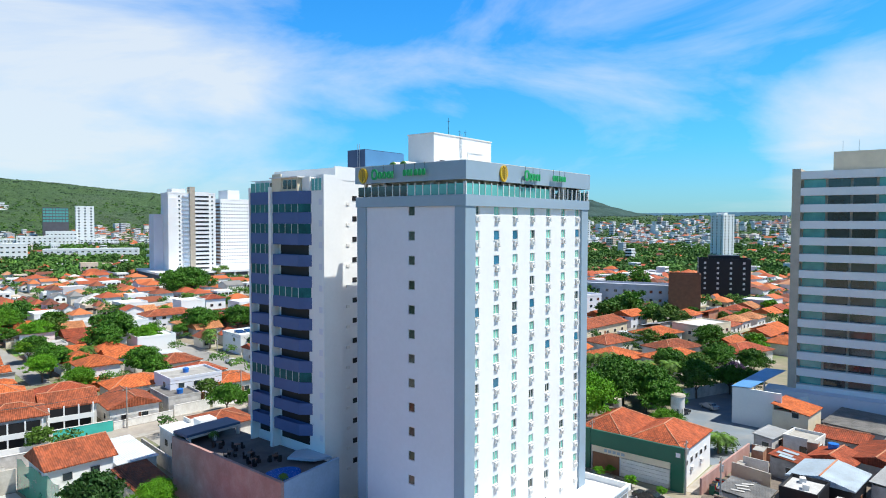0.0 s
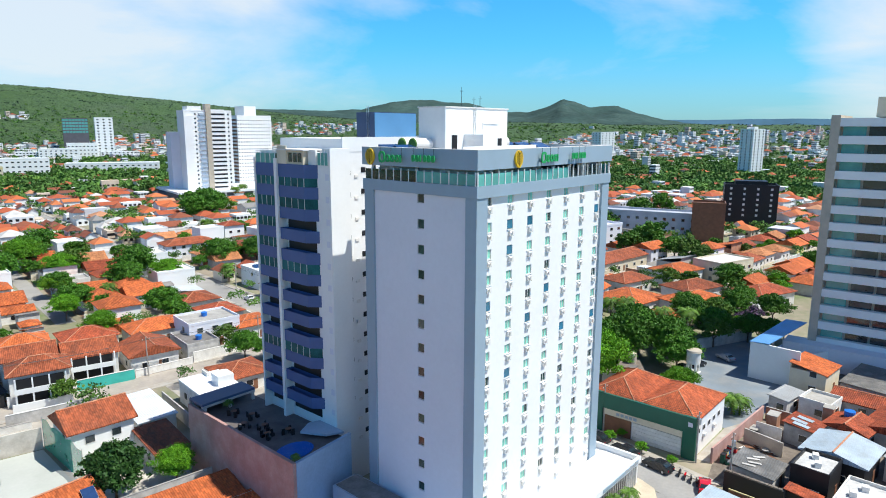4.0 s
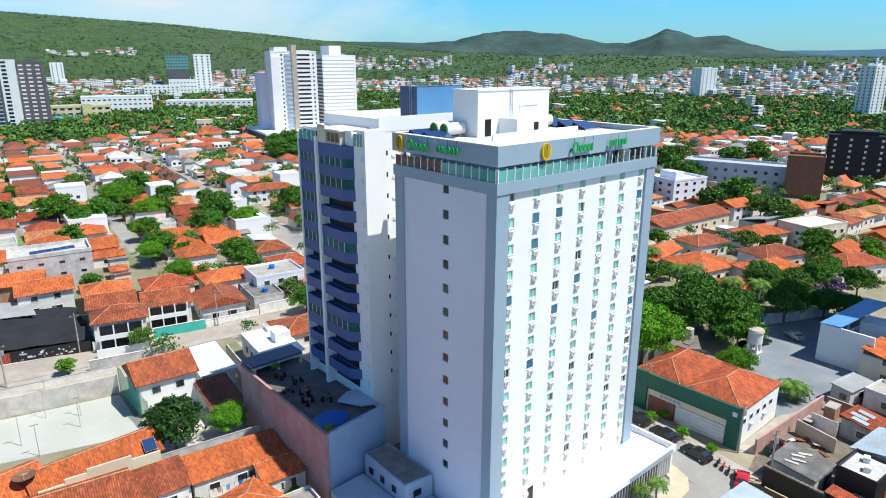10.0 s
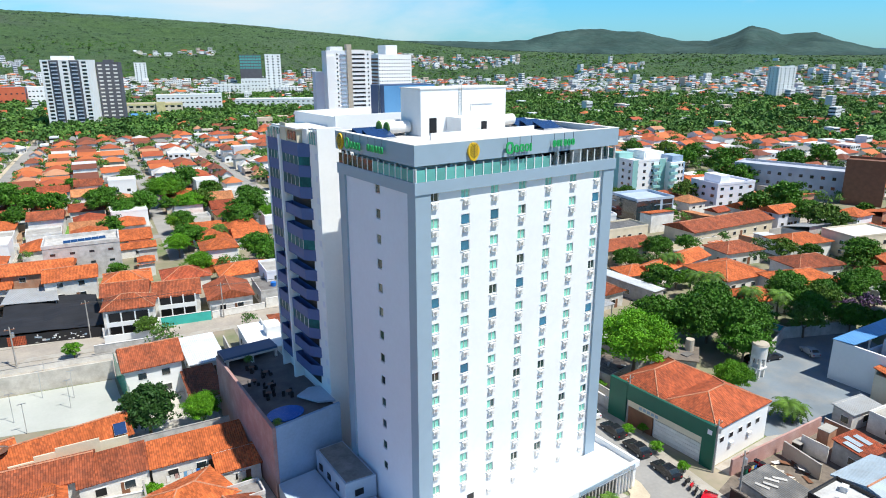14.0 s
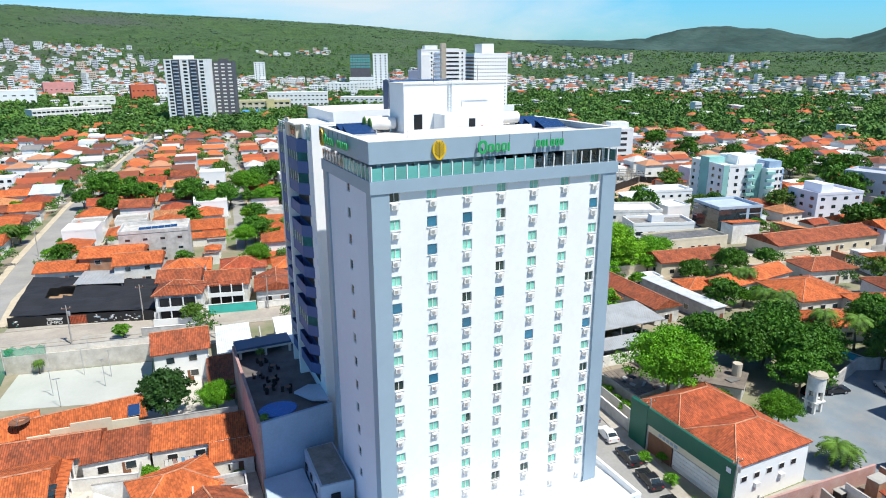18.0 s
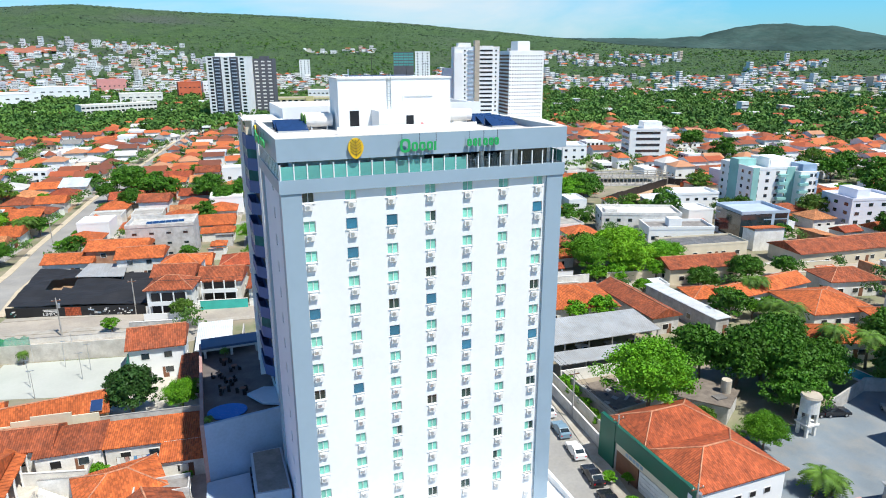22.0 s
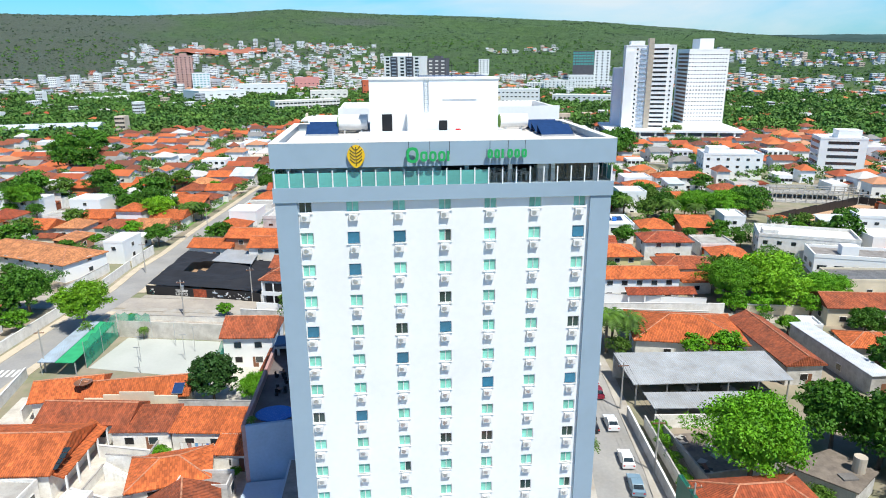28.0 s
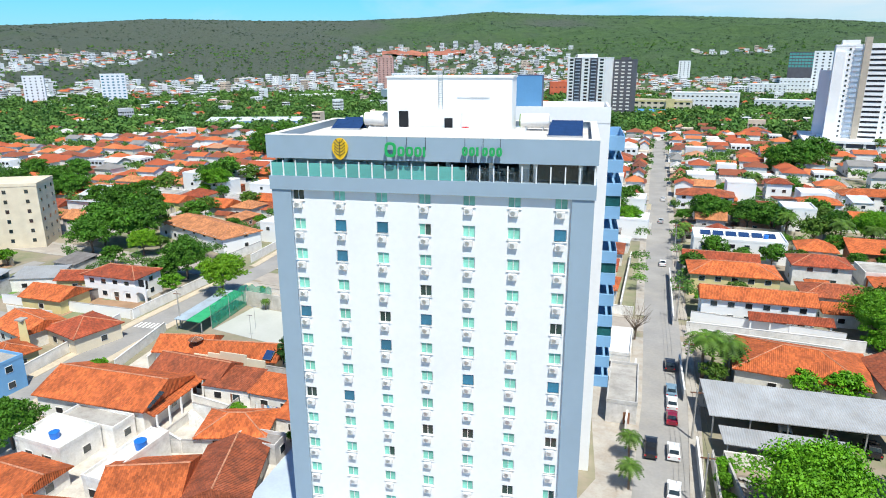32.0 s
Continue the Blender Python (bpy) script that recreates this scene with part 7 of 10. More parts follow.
# ---- trees near the hotel ----
for kind, x, y, sc in (("round", -20.2, 46.0, 0.96), ("broad", -12.6, 44.0, 0.62), ("broad", 55.8, 15.2, 1.42), ("mango", 72.5, 22.5, 1.15), ("mango", 76, 17.5, 1.25), ("mango", 81, 17, 1.25), ("mango", 80.5, 11.5, 1.2), ("mango", 77.5, 7.0, 0.95), ("mango", 86, 20, 1.2),
                       ("broad", 65.6, 1.6, 0.66), ("mango", 102, 79, 1.1), ("pale", 99, 84, 1.4), ("pale", 97, 75, 1.25), ("broad", 88, 81, 1.3), ("broad", 107, 75, 1.1), ("olive", 92, 90, 1.3), ("small", 92, 74, 1.2), ("small", 101, 70, 1.0), ("small", 86, 75, 1.1), ("olive", 104, 83, 1.1), ("mango", 22.5, 81.5, 0.75), ("mango", 26.0, 78.0, 0.6),
                       ("mango", 38.6, 169.6, 1.4), ("mango", 32, 162, 1.1), ("broad", 44, 160, 1.0), ("mango", -31.7, 229, 1.5), ("mango", -2, 206, 1.4), ("mango", -59.6, 144, 0.8), ("mango", 70.5, 175, 1.2), ("mango", 82.5, 168, 1.2), ("mango", 104, 57, 0.8), ("mango", -103, 119, 1.6), ("mango", -115, 115, 1.5), ("pale", -95, 106, 0.9), ("mango", -126, 138, 1.6), ("mango", -146, 124, 1.1), ("mango", -196, 168, 1.5), ("mango", -184, 176, 1.5), ("mango", -172, 170, 1.3), ("mango", -106, 223, 1.3), ("mango", -152, 327, 2.0), ("mango", -164, 322, 1.8), ("mango", -72, 181, 1.3), ("broad", -121, 192, 1.3), ("mango", 131, 153, 1.4), ("broad", 122, 151, 1.3), ("broad", 114, 155, 1.2), ("mango", 106, 160, 1.1), ("olive", 98, 154, 1.1), ("mango", 131, 281, 1.9), ("mango", 122, 284, 1.7), ("mango", 76, 176, 1.0), ("mango", 90, 174, 1.0), ("mango", 11.4, 147, 1.0), ("mango", 25, 123, 1.05), ("broad", 7.5, 119, 0.8), ("broad", 7.6, 142, 0.8), ("mango", 43.4, 178, 1.3), ("pale", 14.3, 171, 0.8), ("broad", 24.5, 195, 1.0), ("mango", 2, 196, 1.0), ("mango", 25.2, 224, 1.3), ("mango", 15.7, 170, 0.9), ("mango", 9.5, 200, 1.2), ("broad", 20, 217, 1.3),
                       ("mango", -70.8, 90, 1.2), ("pale", -54.6, 79.5, 1.15), ("small", -44.5, 150, 0.9), ("small", -42.8, 166, 0.7), ("mango", -30, 205, 1.0), ("mango", -105, 114, 1.4), ("mango", -112, 106, 1.2), ("mango", -55.5, 178, 0.7), ("pale", -68, 173, 1.1), ("mango", -40, 225, 0.9),
                       ("small", -53, 34.5, 0.9), ("mango", -51.5, 14.5, 0.9), ("small", -26.4, 83.8, 0.62), ("olive", -12.6, 86.2, 0.6), ("small", -46.6, 84.0, 0.3), ("mango", -128, 198, 1.3), ("mango", -215, 198, 1.4), ("mango", -200, 206, 1.3),
                       ("mango", 118, 58, 0.9), ("small", 101, 45.5, 0.9), ("small", 107.5, 39.5, 0.9), ("bloom", 119, 7, 0.8), ("bloom", 125, 5, 0.9), ("mango", 128, 11, 0.9), ("olive", 116, 12, 0.9), ("mango", 130, 2, 0.9), ("mango", 194, 54, 1.1), ("small", 103.5, 41, 0.8), ("olive", 78, 62, 0.5), ("small", 65.5, 52.5, 0.95), ("small", 72, 52, 1.1),
                       ("mango", 92, 14, 0.9), ("mango", 93, 24, 1.0), ("mango", 106, 9, 0.9), ("mango", 111, 17, 0.95), ("olive", 100, 7, 0.9), ("mango", 88, 11.5, 0.85), ("mango", 117, 20, 0.9), ("mango", 120, 13, 0.8), ("small", 97, 26, 1.0), ("small", 114, 5, 0.9), ("mango", 109, 2, 0.8), ("mango", 112, -2, 0.7), ("mango", 160, 22, 1.0), ("mango", 138, 12, 0.8)):
    tree(kind, x, y, sc, -1.8 if 85 < x < 109 and 70 < y < 91 else 0, x * 37 % 360)
for i, (x, y, sc) in enumerate(TREE_MARKS):
    tree(("mid_dark", "mid_dark_b", "small", "olive")[i % 4 if i % 3 == 0 else i % 2], x, y, sc, -1.0, x * 37 % 360)
for x, y, sc in ((20.8, -7.2, 0.62), (23.4, -8.0, 0.66), (36.7, 29.5, 0.8), (36.2, 22.3, 0.8), (51.0, 57.5, 1.6), (53.0, 60.5, 1.4), (54.6, 57.0, 1.5), (64.8, -8.2, 1.15), (66.2, -9.0, 1.0), (56.0, 59.5, 1.1), (98, 28, 1.3), (102, 30, 1.4), (101, 34, 1.3), (101.2, 20.2, 1.3), (104, 14.9, 1.35),
                 (88, 28, 1.0), (22, 150, 1.2), (-59.4, 173, 1.3), (-57.2, 174.5, 1.35), (-67.5, 186, 1.1), (60, 150, 1.2), (66, 140, 1.1), (-5.5, 41.0, 0.35), (-8.6, 21.0, 0.3), (205, 370, 2.0), (196, 366, 1.8), (17, 152, 1.1), (109.6, 48.6, 1.15), (112, 48, 1.2), (104, 150, 1.7), (92, 160, 1.6), (98, 230, 1.8), (112, 148, 1.5), (-150, 200, 1.4), (-140, 210, 1.4), (-40.5, 73.0, 0.5)):
    palm(x, y, sc, 9.5 if (x, y) in ((-5.5, 41.0), (-8.6, 21.0)) else -2.4 if y == -8.2 or y == -9.0 else 0.0, x * 53 % 360)

# ---- small houses and trees filling the blocks ----
rz = random.Random(33)
for x, y, c in [(14, 20, 42), (-33, 63, 15), (-34, 112, 20), (64, 2, 21), (80, 0, 18), (60, 38, 16), (64, 24, 12), (95, -4, 20), (112, -36, 46), (100, 15, 7), (171, 171, 15), (160, 153, 13), (-24, 25, 22), (-40, 28, 18), (-240, 462, 44), (-50, 92, 10), (-36, 86, 9), (-24, 84, 8), (-58, 104, 9), (178, 178, 24), (165, 152, 18)]:
    TAKEN.append((x, y, c * 0.85, c * 0.85, 45))
    TAKEN.append((x, y, c * 0.85, c * 0.85, 0))
OX, OY, NX, NY = -330, -50, 720, 520
grid_free = np.ones((NX, NY), bool)


def cells(x, y, a, b, turn, grow=0.0):
    """The one-metre cells under a turned footprint."""
    c, s_ = math.cos(radians(turn)), math.sin(radians(turn))
    a, b = a + grow, b + grow
    nu, nv = max(2, int(a * 2 / 0.7) + 1), max(2, int(b * 2 / 0.7) + 1)
    u, v = np.meshgrid(np.linspace(-a, a, nu), np.linspace(-b, b, nv))
    i, j = np.floor(x + u * c - v * s_ - OX).astype(int), np.floor(y + u * s_ + v * c - OY).astype(int)
    ok = (i >= 0) & (i < NX) & (j >= 0) & (j < NY)
    return i[ok], j[ok]


for x, y, a, b, turn in TAKEN:
    if OX - 40 < x < OX + NX + 40 and OY - 40 < y < OY + NY + 40:
        grid_free[cells(x, y, a, b, turn)] = False
for line, half in ((S1, 6.0), (S2, 5.8), (CROSS, 5.6), (FRONT, 6.4)):
    for p, q in zip(line, line[1:]):
        p, q = Vector(p), Vector(q)
        mid = (p + q) / 2
        grid_free[cells(mid.x, mid.y, (q - p).length / 2, half, math.degrees(math.atan2((q - p).y, (q - p).x)))] = False
for u in LANE_U:
    grid_free[cells(u * cg - 200 * sg_, u * sg_ + 200 * cg, 2.7, 260, -7)] = False
for v in LANE_V[::2]:
    grid_free[cells(20 * cg - v * sg_, 20 * sg_ + v * cg, 440, 2.6, -7)] = False
for x, y, turn, k in OUTER:
    grid_free[cells(x, y, 5.6, 5.4, turn)] = False
STREET_FREE = np.ones((NX, NY), bool)
for x, y, a, b, turn in TAKEN + [(x, y, 5.0, 4.8, turn) for x, y, turn, k in OUTER]:
    if OX - 40 < x < OX + NX + 40 and OY - 40 < y < OY + NY + 40:
        STREET_FREE[cells(x, y, a * 0.9, b * 0.9, turn)] = False
FILL_FAR, FILL_SPOTS, fills, bushes = [], [], 0, 0
looks = [("gable", "tile_a", "wall_a"), ("lean", "tile_a", "wall_a"), ("gable", "tile_c", "wall_a"), ("lean", "tile_b", "wall_b"), ("hip", "tile_a", "white"), ("flat", "dirty_white", "wall_a"), ("flat", "concrete", "wall_b"), ("lean", "greyroof", "wall_b"),
         ("gable", "tile_b", "cream"), ("flat", "cap", "white"), ("lean", "sheet_w", "wall_a"), ("lean", "tile_d", "brick")]
for tries in range(16000):
    r = 55 + 405 * rz.random() ** 0.7
    a = radians(rz.uniform(-60, 100))
    x, y = 15 + r * math.sin(a), 20 + r * math.cos(a)
    big = tries < 11000
    w, d = (rz.uniform(6, 11), rz.uniform(5, 9)) if big else (rz.uniform(3.4, 6), rz.uniform(3, 5))
    turn = -7 + rz.choice((0, 90, 180)) + rz.uniform(-5, 5)
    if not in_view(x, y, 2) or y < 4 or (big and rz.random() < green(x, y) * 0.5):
        continue
    i, j = cells(x, y, w / 2, d / 2, turn, 0.5)
    if len(i) == 0 or not grid_free[i, j].all():
        continue
    grid_free[i, j] = False
    STREET_FREE[i, j] = False
    if r < 250 and fills < 260:
        fills += 1
        roof, rm, wm = rz.choice(looks)
        h = rz.choice((2.8, 3.1, 3.3, 3.4, 5.6, 6.0)) if big else rz.uniform(2.4, 3.0)
        t = house((x, y), turn, w, d, h, roof, rm, wm, None if roof != "lean" else rz.uniform(0.5, 1.1), 1, "town houses", 0.35, detail=False)
        plain_window(t, -w / 2, 0, 1.0 if h < 4 else 3.8, 1.2, 1.1, "-x")
    elif rz.random() < 0.6:
        FILL_FAR.append((x, y, turn, (w, d)))
    else:
        FILL_SPOTS.append((x, y))
FILL_TREES = []
for line, half in ((S1, 3.9), (S2, 4.4)):
    for p, q in zip(line, line[1:]):
        p, q = Vector(p), Vector(q)
        way = (q - p).normalized()
        side_ = Vector((-way.y, way.x))
        for k in range(int((q - p).length / 5.5)):
            for sgn in (-1, 1):
                w, d = rz.uniform(5.5, 9.5), rz.uniform(4.5, 7)
                c_ = p + way * (k * 5.5 + 2) + side_ * sgn * (half + 1.3 + d / 2 + rz.uniform(0, 1.5))
                if c_.y < 98 or c_.y > 430:
                    continue
                turn = math.degrees(math.atan2(way.y, way.x)) + rz.uniform(-3, 3)
                i, j = cells(c_.x, c_.y, w / 2, d / 2, turn)
                if len(i) == 0 or (~STREET_FREE[i, j]).any():
                    tall = half + rz.uniform(1.0, 2.2)
                    if rz.random() < (0.4 if c_.y > 190 else 0.2 if line is S1 else 0.06):
                        FILL_SPOTS.append(tuple(p + way * (k * 5.5) + side_ * sgn * tall))
                    continue
                STREET_FREE[i, j] = False
                FILL_FAR.append((c_.x, c_.y, turn, (w, d)))
for tries in range(9000):
    r = 50 + 410 * rz.random() ** 0.7
    a = radians(rz.uniform(-60, 100))
    x, y = 15 + r * math.sin(a), 20 + r * math.cos(a)
    k = rz.uniform(0.9, 1.9)
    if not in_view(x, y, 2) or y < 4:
        continue
    i, j = cells(x, y, k, k, 0)
    if len(i) == 0 or not grid_free[i, j].all():
        continue
    grid_free[i, j] = False
    if r < 210 and bushes < 50:
        bushes += 1
        tree(rz.choices(("mid_dark", "mid_dark_b", "olive", "small"), (4, 4, 3, 4))[0], x, y, k * 0.5 + 0.1, 0, rz.uniform(0, 360))
    else:
        FILL_TREES.append((x, y))

# ---- parked cars ----
protos = {}
for key, name, label, paint, dims in (("w", "white_car", "white hatchback car parked at the kerb", "car_white", (4.1, 1.75, 1.5)), ("b", "black_car", "black car parked at the kerb", "car_black", (4.5, 1.8, 1.5)),
                                      ("s", "silver_car", "silver car parked by the street", "car_silver", (4.3, 1.75, 1.48)), ("u", "blue_car", "blue-grey car parked at the kerb", "car_blue", (4.3, 1.75, 1.48)),
                                      ("r", "wine_car", "dark red car parked at the kerb", "car_wine", (4.0, 1.7, 1.5)), ("f", "red_car", "bright red car parked at the corner", "red", (4.1, 1.7, 1.45)), ("p", "pickup_truck", "dark pickup truck parked by the palms", "car_black", (5.2, 1.85, 1.75))):
    protos[key] = [name, label, paint, dims, None]
for key, x, y, turn in (("b", 45.9, 60.6, 84), ("u", 44.9, 50.5, 84), ("w", 44.5, 46.0, 84), ("r", 43.9, 41.4, 84), ("p", 39.9, 32.2, 84), ("w", 43.0, 31.8, 84), ("w", 41.9, 22.4, 82), ("u", 41.1, 16.6, 80), ("w", 40.2, 11.0, 80), ("b", 39.2, 5.1, 80), ("b", 38.2, -0.3, 79),
                        ("b", 37.2, -6.2, 79), ("f", 36.0, -13.6, 20), ("w", 51.6, 125.2, 82), ("s", 56.5, 176, 82), ("w", 61.3, 214, 82), ("w", 30.0, 81.0, -10), ("s", 93.0, 2.0, 60), ("b", 80.5, 6.4, -15), ("b", 84.5, 5.2, -15), ("w", 60.0, 40.0, 80), ("s", 66.0, 39.0, 80), ("b", 71.0, 38.0, 80)):
    pr = protos[key]
    if pr[4] is None:
        pr[4] = car_proto(pr[0], pr[1], pr[2], *pr[3], pickup=(key == "p"))
        pr[4].matrix_basis = pose(x, y, 0.06, 0, 0, turn)
    else:
        copy_thing(pr[4], pose(x, y, 0.06, 0, 0, turn))

# ---- the far town and woods ----
rf = np.random.RandomState(8)


def far_spots(n, r0, r1, power=1.0):
    out = []
    while len(out) < n:
        r = r0 + (r1 - r0) * rf.rand() ** power
        a = rf.uniform(-52, 96)
        x, y = r * math.sin(radians(a)), r * math.cos(radians(a))
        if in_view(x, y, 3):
            out.append((x, y, land(a, r), a, r))
    return out


walls, roofs, blocks, panes = Shape(), Shape(), Shape(), Shape()
outer = [(x, y, 0.0, t, math.hypot(x, y), k) for x, y, t, k in OUTER]
outer += [(x, y, 0.0, t, math.hypot(x, y), k) for x, y, t, k in FILL_FAR]
outer += [(x, y, z, None, r, 0) for x, y, z, a, r in far_spots(10500, 430, 1520, 0.85)]
for x, y, z, given, r, kk in outer:
    if not isinstance(kk, tuple) and any((x - p) ** 2 + (y - q) ** 2 < (c + 4) ** 2 for p, q, c in RESERVED):
        continue
    g = green(x, y)
    if given is None and rf.rand() < g * 0.9:
        continue
    town = noise.noise((x / 260, y / 260, 7.7))
    if r > 1150 and town < -0.05:
        continue
    w, d, h = rf.uniform(7, 12), rf.uniform(7, 10.5), rf.choice((3.4, 3.6, 5.6))
    t = radians(given) if given is not None else radians(-8 + 90 * rf.randint(2) + rf.uniform(-12, 12))
    if given is not None:
        w, d = kk if isinstance(kk, tuple) else (rf.uniform(8.5, 11.4), rf.uniform(8.0, 11))
    c, s_ = math.cos(t), math.sin(t)
    P = lambda u, v, k: (x + u * c - v * s_, y + u * s_ + v * c, z + k)
    u, v = w / 2, d / 2
    if rf.rand() < (0.15 + (0.20 if r > 620 else 0) + (0.26 if r > 900 else 0)):
        h = rf.choice((3.6, 4, 6.5, 6.5, 9)) if rf.rand() < 0.94 else rf.uniform(11, 19)
        if given is not None:
            h = rf.choice((3.4, 3.8, 6.2))
        sh = blocks
        if not isinstance(kk, tuple):
            u, v = u * rf.uniform(0.7, 1.2), v * rf.uniform(0.7, 1.1)
        for q in (((-u, -v), (u, -v)), ((u, -v), (u, v)), ((u, v), (-u, v)), ((-u, v), (-u, -v))):
            sh.face([P(*q[0], -3), P(*q[1], -3), P(*q[1], h), P(*q[0], h)])
        sh.face([P(-u, -v, h), P(u, -v, h), P(u, v, h), P(-u, v, h)])
        for f in range(int(h / 3)):
            for i in range(4):
                q = -u + 2 * u * (i + 0.5) / 4
                panes.face([P(q - 0.8, -v - 0.05, f * 3 + 1), P(q + 0.8, -v - 0.05, f * 3 + 1), P(q + 0.8, -v - 0.05, f * 3 + 2.2), P(q - 0.8, -v - 0.05, f * 3 + 2.2)])
                q = -v + 2 * v * (i + 0.5) / 4
                panes.face([P(-u - 0.05, q + 0.8, f * 3 + 1), P(-u - 0.05, q - 0.8, f * 3 + 1), P(-u - 0.05, q - 0.8, f * 3 + 2.2), P(-u - 0.05, q + 0.8, f * 3 + 2.2)])
        continue
    if r < 620:
        for i in (-0.5, 0.45):
            panes.face([P(i * u - 0.7, -v - 0.05, 1), P(i * u + 0.7, -v - 0.05, 1), P(i * u + 0.7, -v - 0.05, 2.2), P(i * u - 0.7, -v - 0.05, 2.2)])
            panes.face([P(-u - 0.05, i * v + 0.7, 1), P(-u - 0.05, i * v - 0.7, 1), P(-u - 0.05, i * v - 0.7, 2.2), P(-u - 0.05, i * v + 0.7, 2.2)])
    for q in (((-u, -v), (u, -v)), ((u, -v), (u, v)), ((u, v), (-u, v)), ((-u, v), (-u, -v))):
        walls.face([P(*q[0], -3), P(*q[1], -3), P(*q[1], h), P(*q[0], h)])
    if not isinstance(kk, tuple) and (given is not None or rf.rand() < 0.4):
        # a lower wing with its own lean roof
        side_, aw, ad = rf.choice((-1, 1)), rf.uniform(2.2, 4.2), rf.uniform(4, 7)
        a0, a1 = sorted((side_ * u, side_ * (u + aw)))
        b0 = rf.uniform(-v, v - ad)
        for q in (((a0, b0), (a1, b0)), ((a1, b0), (a1, b0 + ad)), ((a1, b0 + ad), (a0, b0 + ad)), ((a0, b0 + ad), (a0, b0))):
            walls.face([P(*q[0], -3), P(*q[1], -3), P(*q[1], 2.7), P(*q[0], 2.7)])
        z0_, z1_ = (2.75, 3.3) if side_ < 0 else (3.3, 2.75)
        roofs.face([P(a0 - 0.2, b0 - 0.2, z0_), P(a1 + 0.2, b0 - 0.2, z1_), P(a1 + 0.2, b0 + ad + 0.2, z1_), P(a0 - 0.2, b0 + ad + 0.2, z0_)])
    if rf.rand() < 0.45:
        # gabled
        u, v, e = u + 0.5, v + 0.5, h + rf.uniform(1.5, 2.2)
        roofs.face([P(-u, -v, h), P(u, -v, h), P(u, 0, e), P(-u, 0, e)])
        roofs.face([P(u, v, h), P(-u, v, h), P(-u, 0, e), P(u, 0, e)])
        for q in (-1, 1):
            walls.face([P(q * (u - 0.5), -v, h), P(q * (u - 0.5), v, h), P(q * (u - 0.5), 0, e - 0.1)])
        continue
    u, v, e = u + 0.6, v + 0.6, h + 2.3
    k = u - v if u > v else 0.4
    roofs.face([P(-u, -v, h), P(u, -v, h), P(k, 0, e), P(-k, 0, e)])
    roofs.face([P(u, v, h), P(-u, v, h), P(-k, 0, e), P(k, 0, e)])
    roofs.face([P(u, -v, h), P(u, v, h), P(k, 0, e)])
    roofs.face([P(-u, v, h), P(-u, -v, h), P(-k, 0, e)])


def island_mat(name, stops, rough=0.85):
    """Tone picked piece by piece from a ramp."""
    m = bpy.data.materials.new(name)
    m.use_nodes = True
    n, l = m.node_tree.nodes, m.node_tree.links
    geo = n.new("ShaderNodeNewGeometry")
    ramp = n.new("ShaderNodeValToRGB")
    ramp.color_ramp.interpolation = "CONSTANT"
    while len(ramp.color_ramp.elements) < len(stops):
        ramp.color_ramp.elements.new(0.5)
    for e_, (pos, col) in zip(ramp.color_ramp.elements, stops):
        e_.position, e_.color = pos, (*col, 1)
    l.new(geo.outputs["Random Per Island"], ramp.inputs["Fac"])
    nz = n.new("ShaderNodeTexNoise")
    nz.inputs["Scale"].default_value = 0.25
    l.new(geo.outputs["Position"], nz.inputs["Vector"])
    hs = n.new("ShaderNodeHueSaturation")
    mr = n.new("ShaderNodeMapRange")
    mr.inputs["To Min"].default_value, mr.inputs["To Max"].default_value = 0.75, 1.25
    l.new(nz.outputs["Fac"], mr.inputs["Value"])
    l.new(mr.outputs["Result"], hs.inputs["Value"])
    l.new(ramp.outputs["Color"], hs.inputs["Color"])
    l.new(hs.outputs["Color"], n["Principled BSDF"].inputs["Base Color"])
    n["Principled BSDF"].inputs["Roughness"].default_value = rough
    return m


def weld(shape, name):
    """Joins equal corners, so that each house is one island."""
    me = bpy.data.meshes.new(name)
    index, verts, faces = {}, [], []
    for f in shape.f:
        q = []
        for i in f:
            key = tuple(round(c, 3) for c in shape.v[i])
            if key not in index:
                index[key] = len(verts)
                verts.append(shape.v[i])
            q.append(index[key])
        faces.append(q)
    me.from_pydata(verts, [], faces)
    me.uv_layers.new(name="UVMap")
    return me


far = thing("distant_houses", "countless small white houses with orange roofs across the valley", "houses", kind="stuff")
tagged(part("walls", weld(walls, "walls"), island_mat("far_walls", [(0, (0.76, 0.74, 0.70)), (0.5, (0.68, 0.62, 0.52)), (0.64, (0.80, 0.80, 0.79)), (0.93, (0.50, 0.43, 0.36))]), far), kind="stuff")
tagged(part("roofs", weld(roofs, "roofs"), island_mat("far_roofs", [(0, (0.46, 0.115, 0.035)), (0.22, (0.24, 0.068, 0.032)), (0.42, (0.36, 0.080, 0.03)), (0.62, (0.17, 0.055, 0.032)), (0.72, (0.50, 0.15, 0.05)), (0.82, (0.46, 0.22, 0.12)), (0.87, (0.50, 0.48, 0.46)), (0.94, (0.22, 0.21, 0.20))]), far), kind="stuff")
tagged(part("blocks", weld(blocks, "blocks"), island_mat("far_blocks", [(0, (0.78, 0.78, 0.78)), (0.5, (0.70, 0.70, 0.70)), (0.75, (0.55, 0.55, 0.58)), (0.88, (0.62, 0.50, 0.40))]), far), kind="stuff")

tagged(part("panes", panes, "dark", far), kind="stuff")

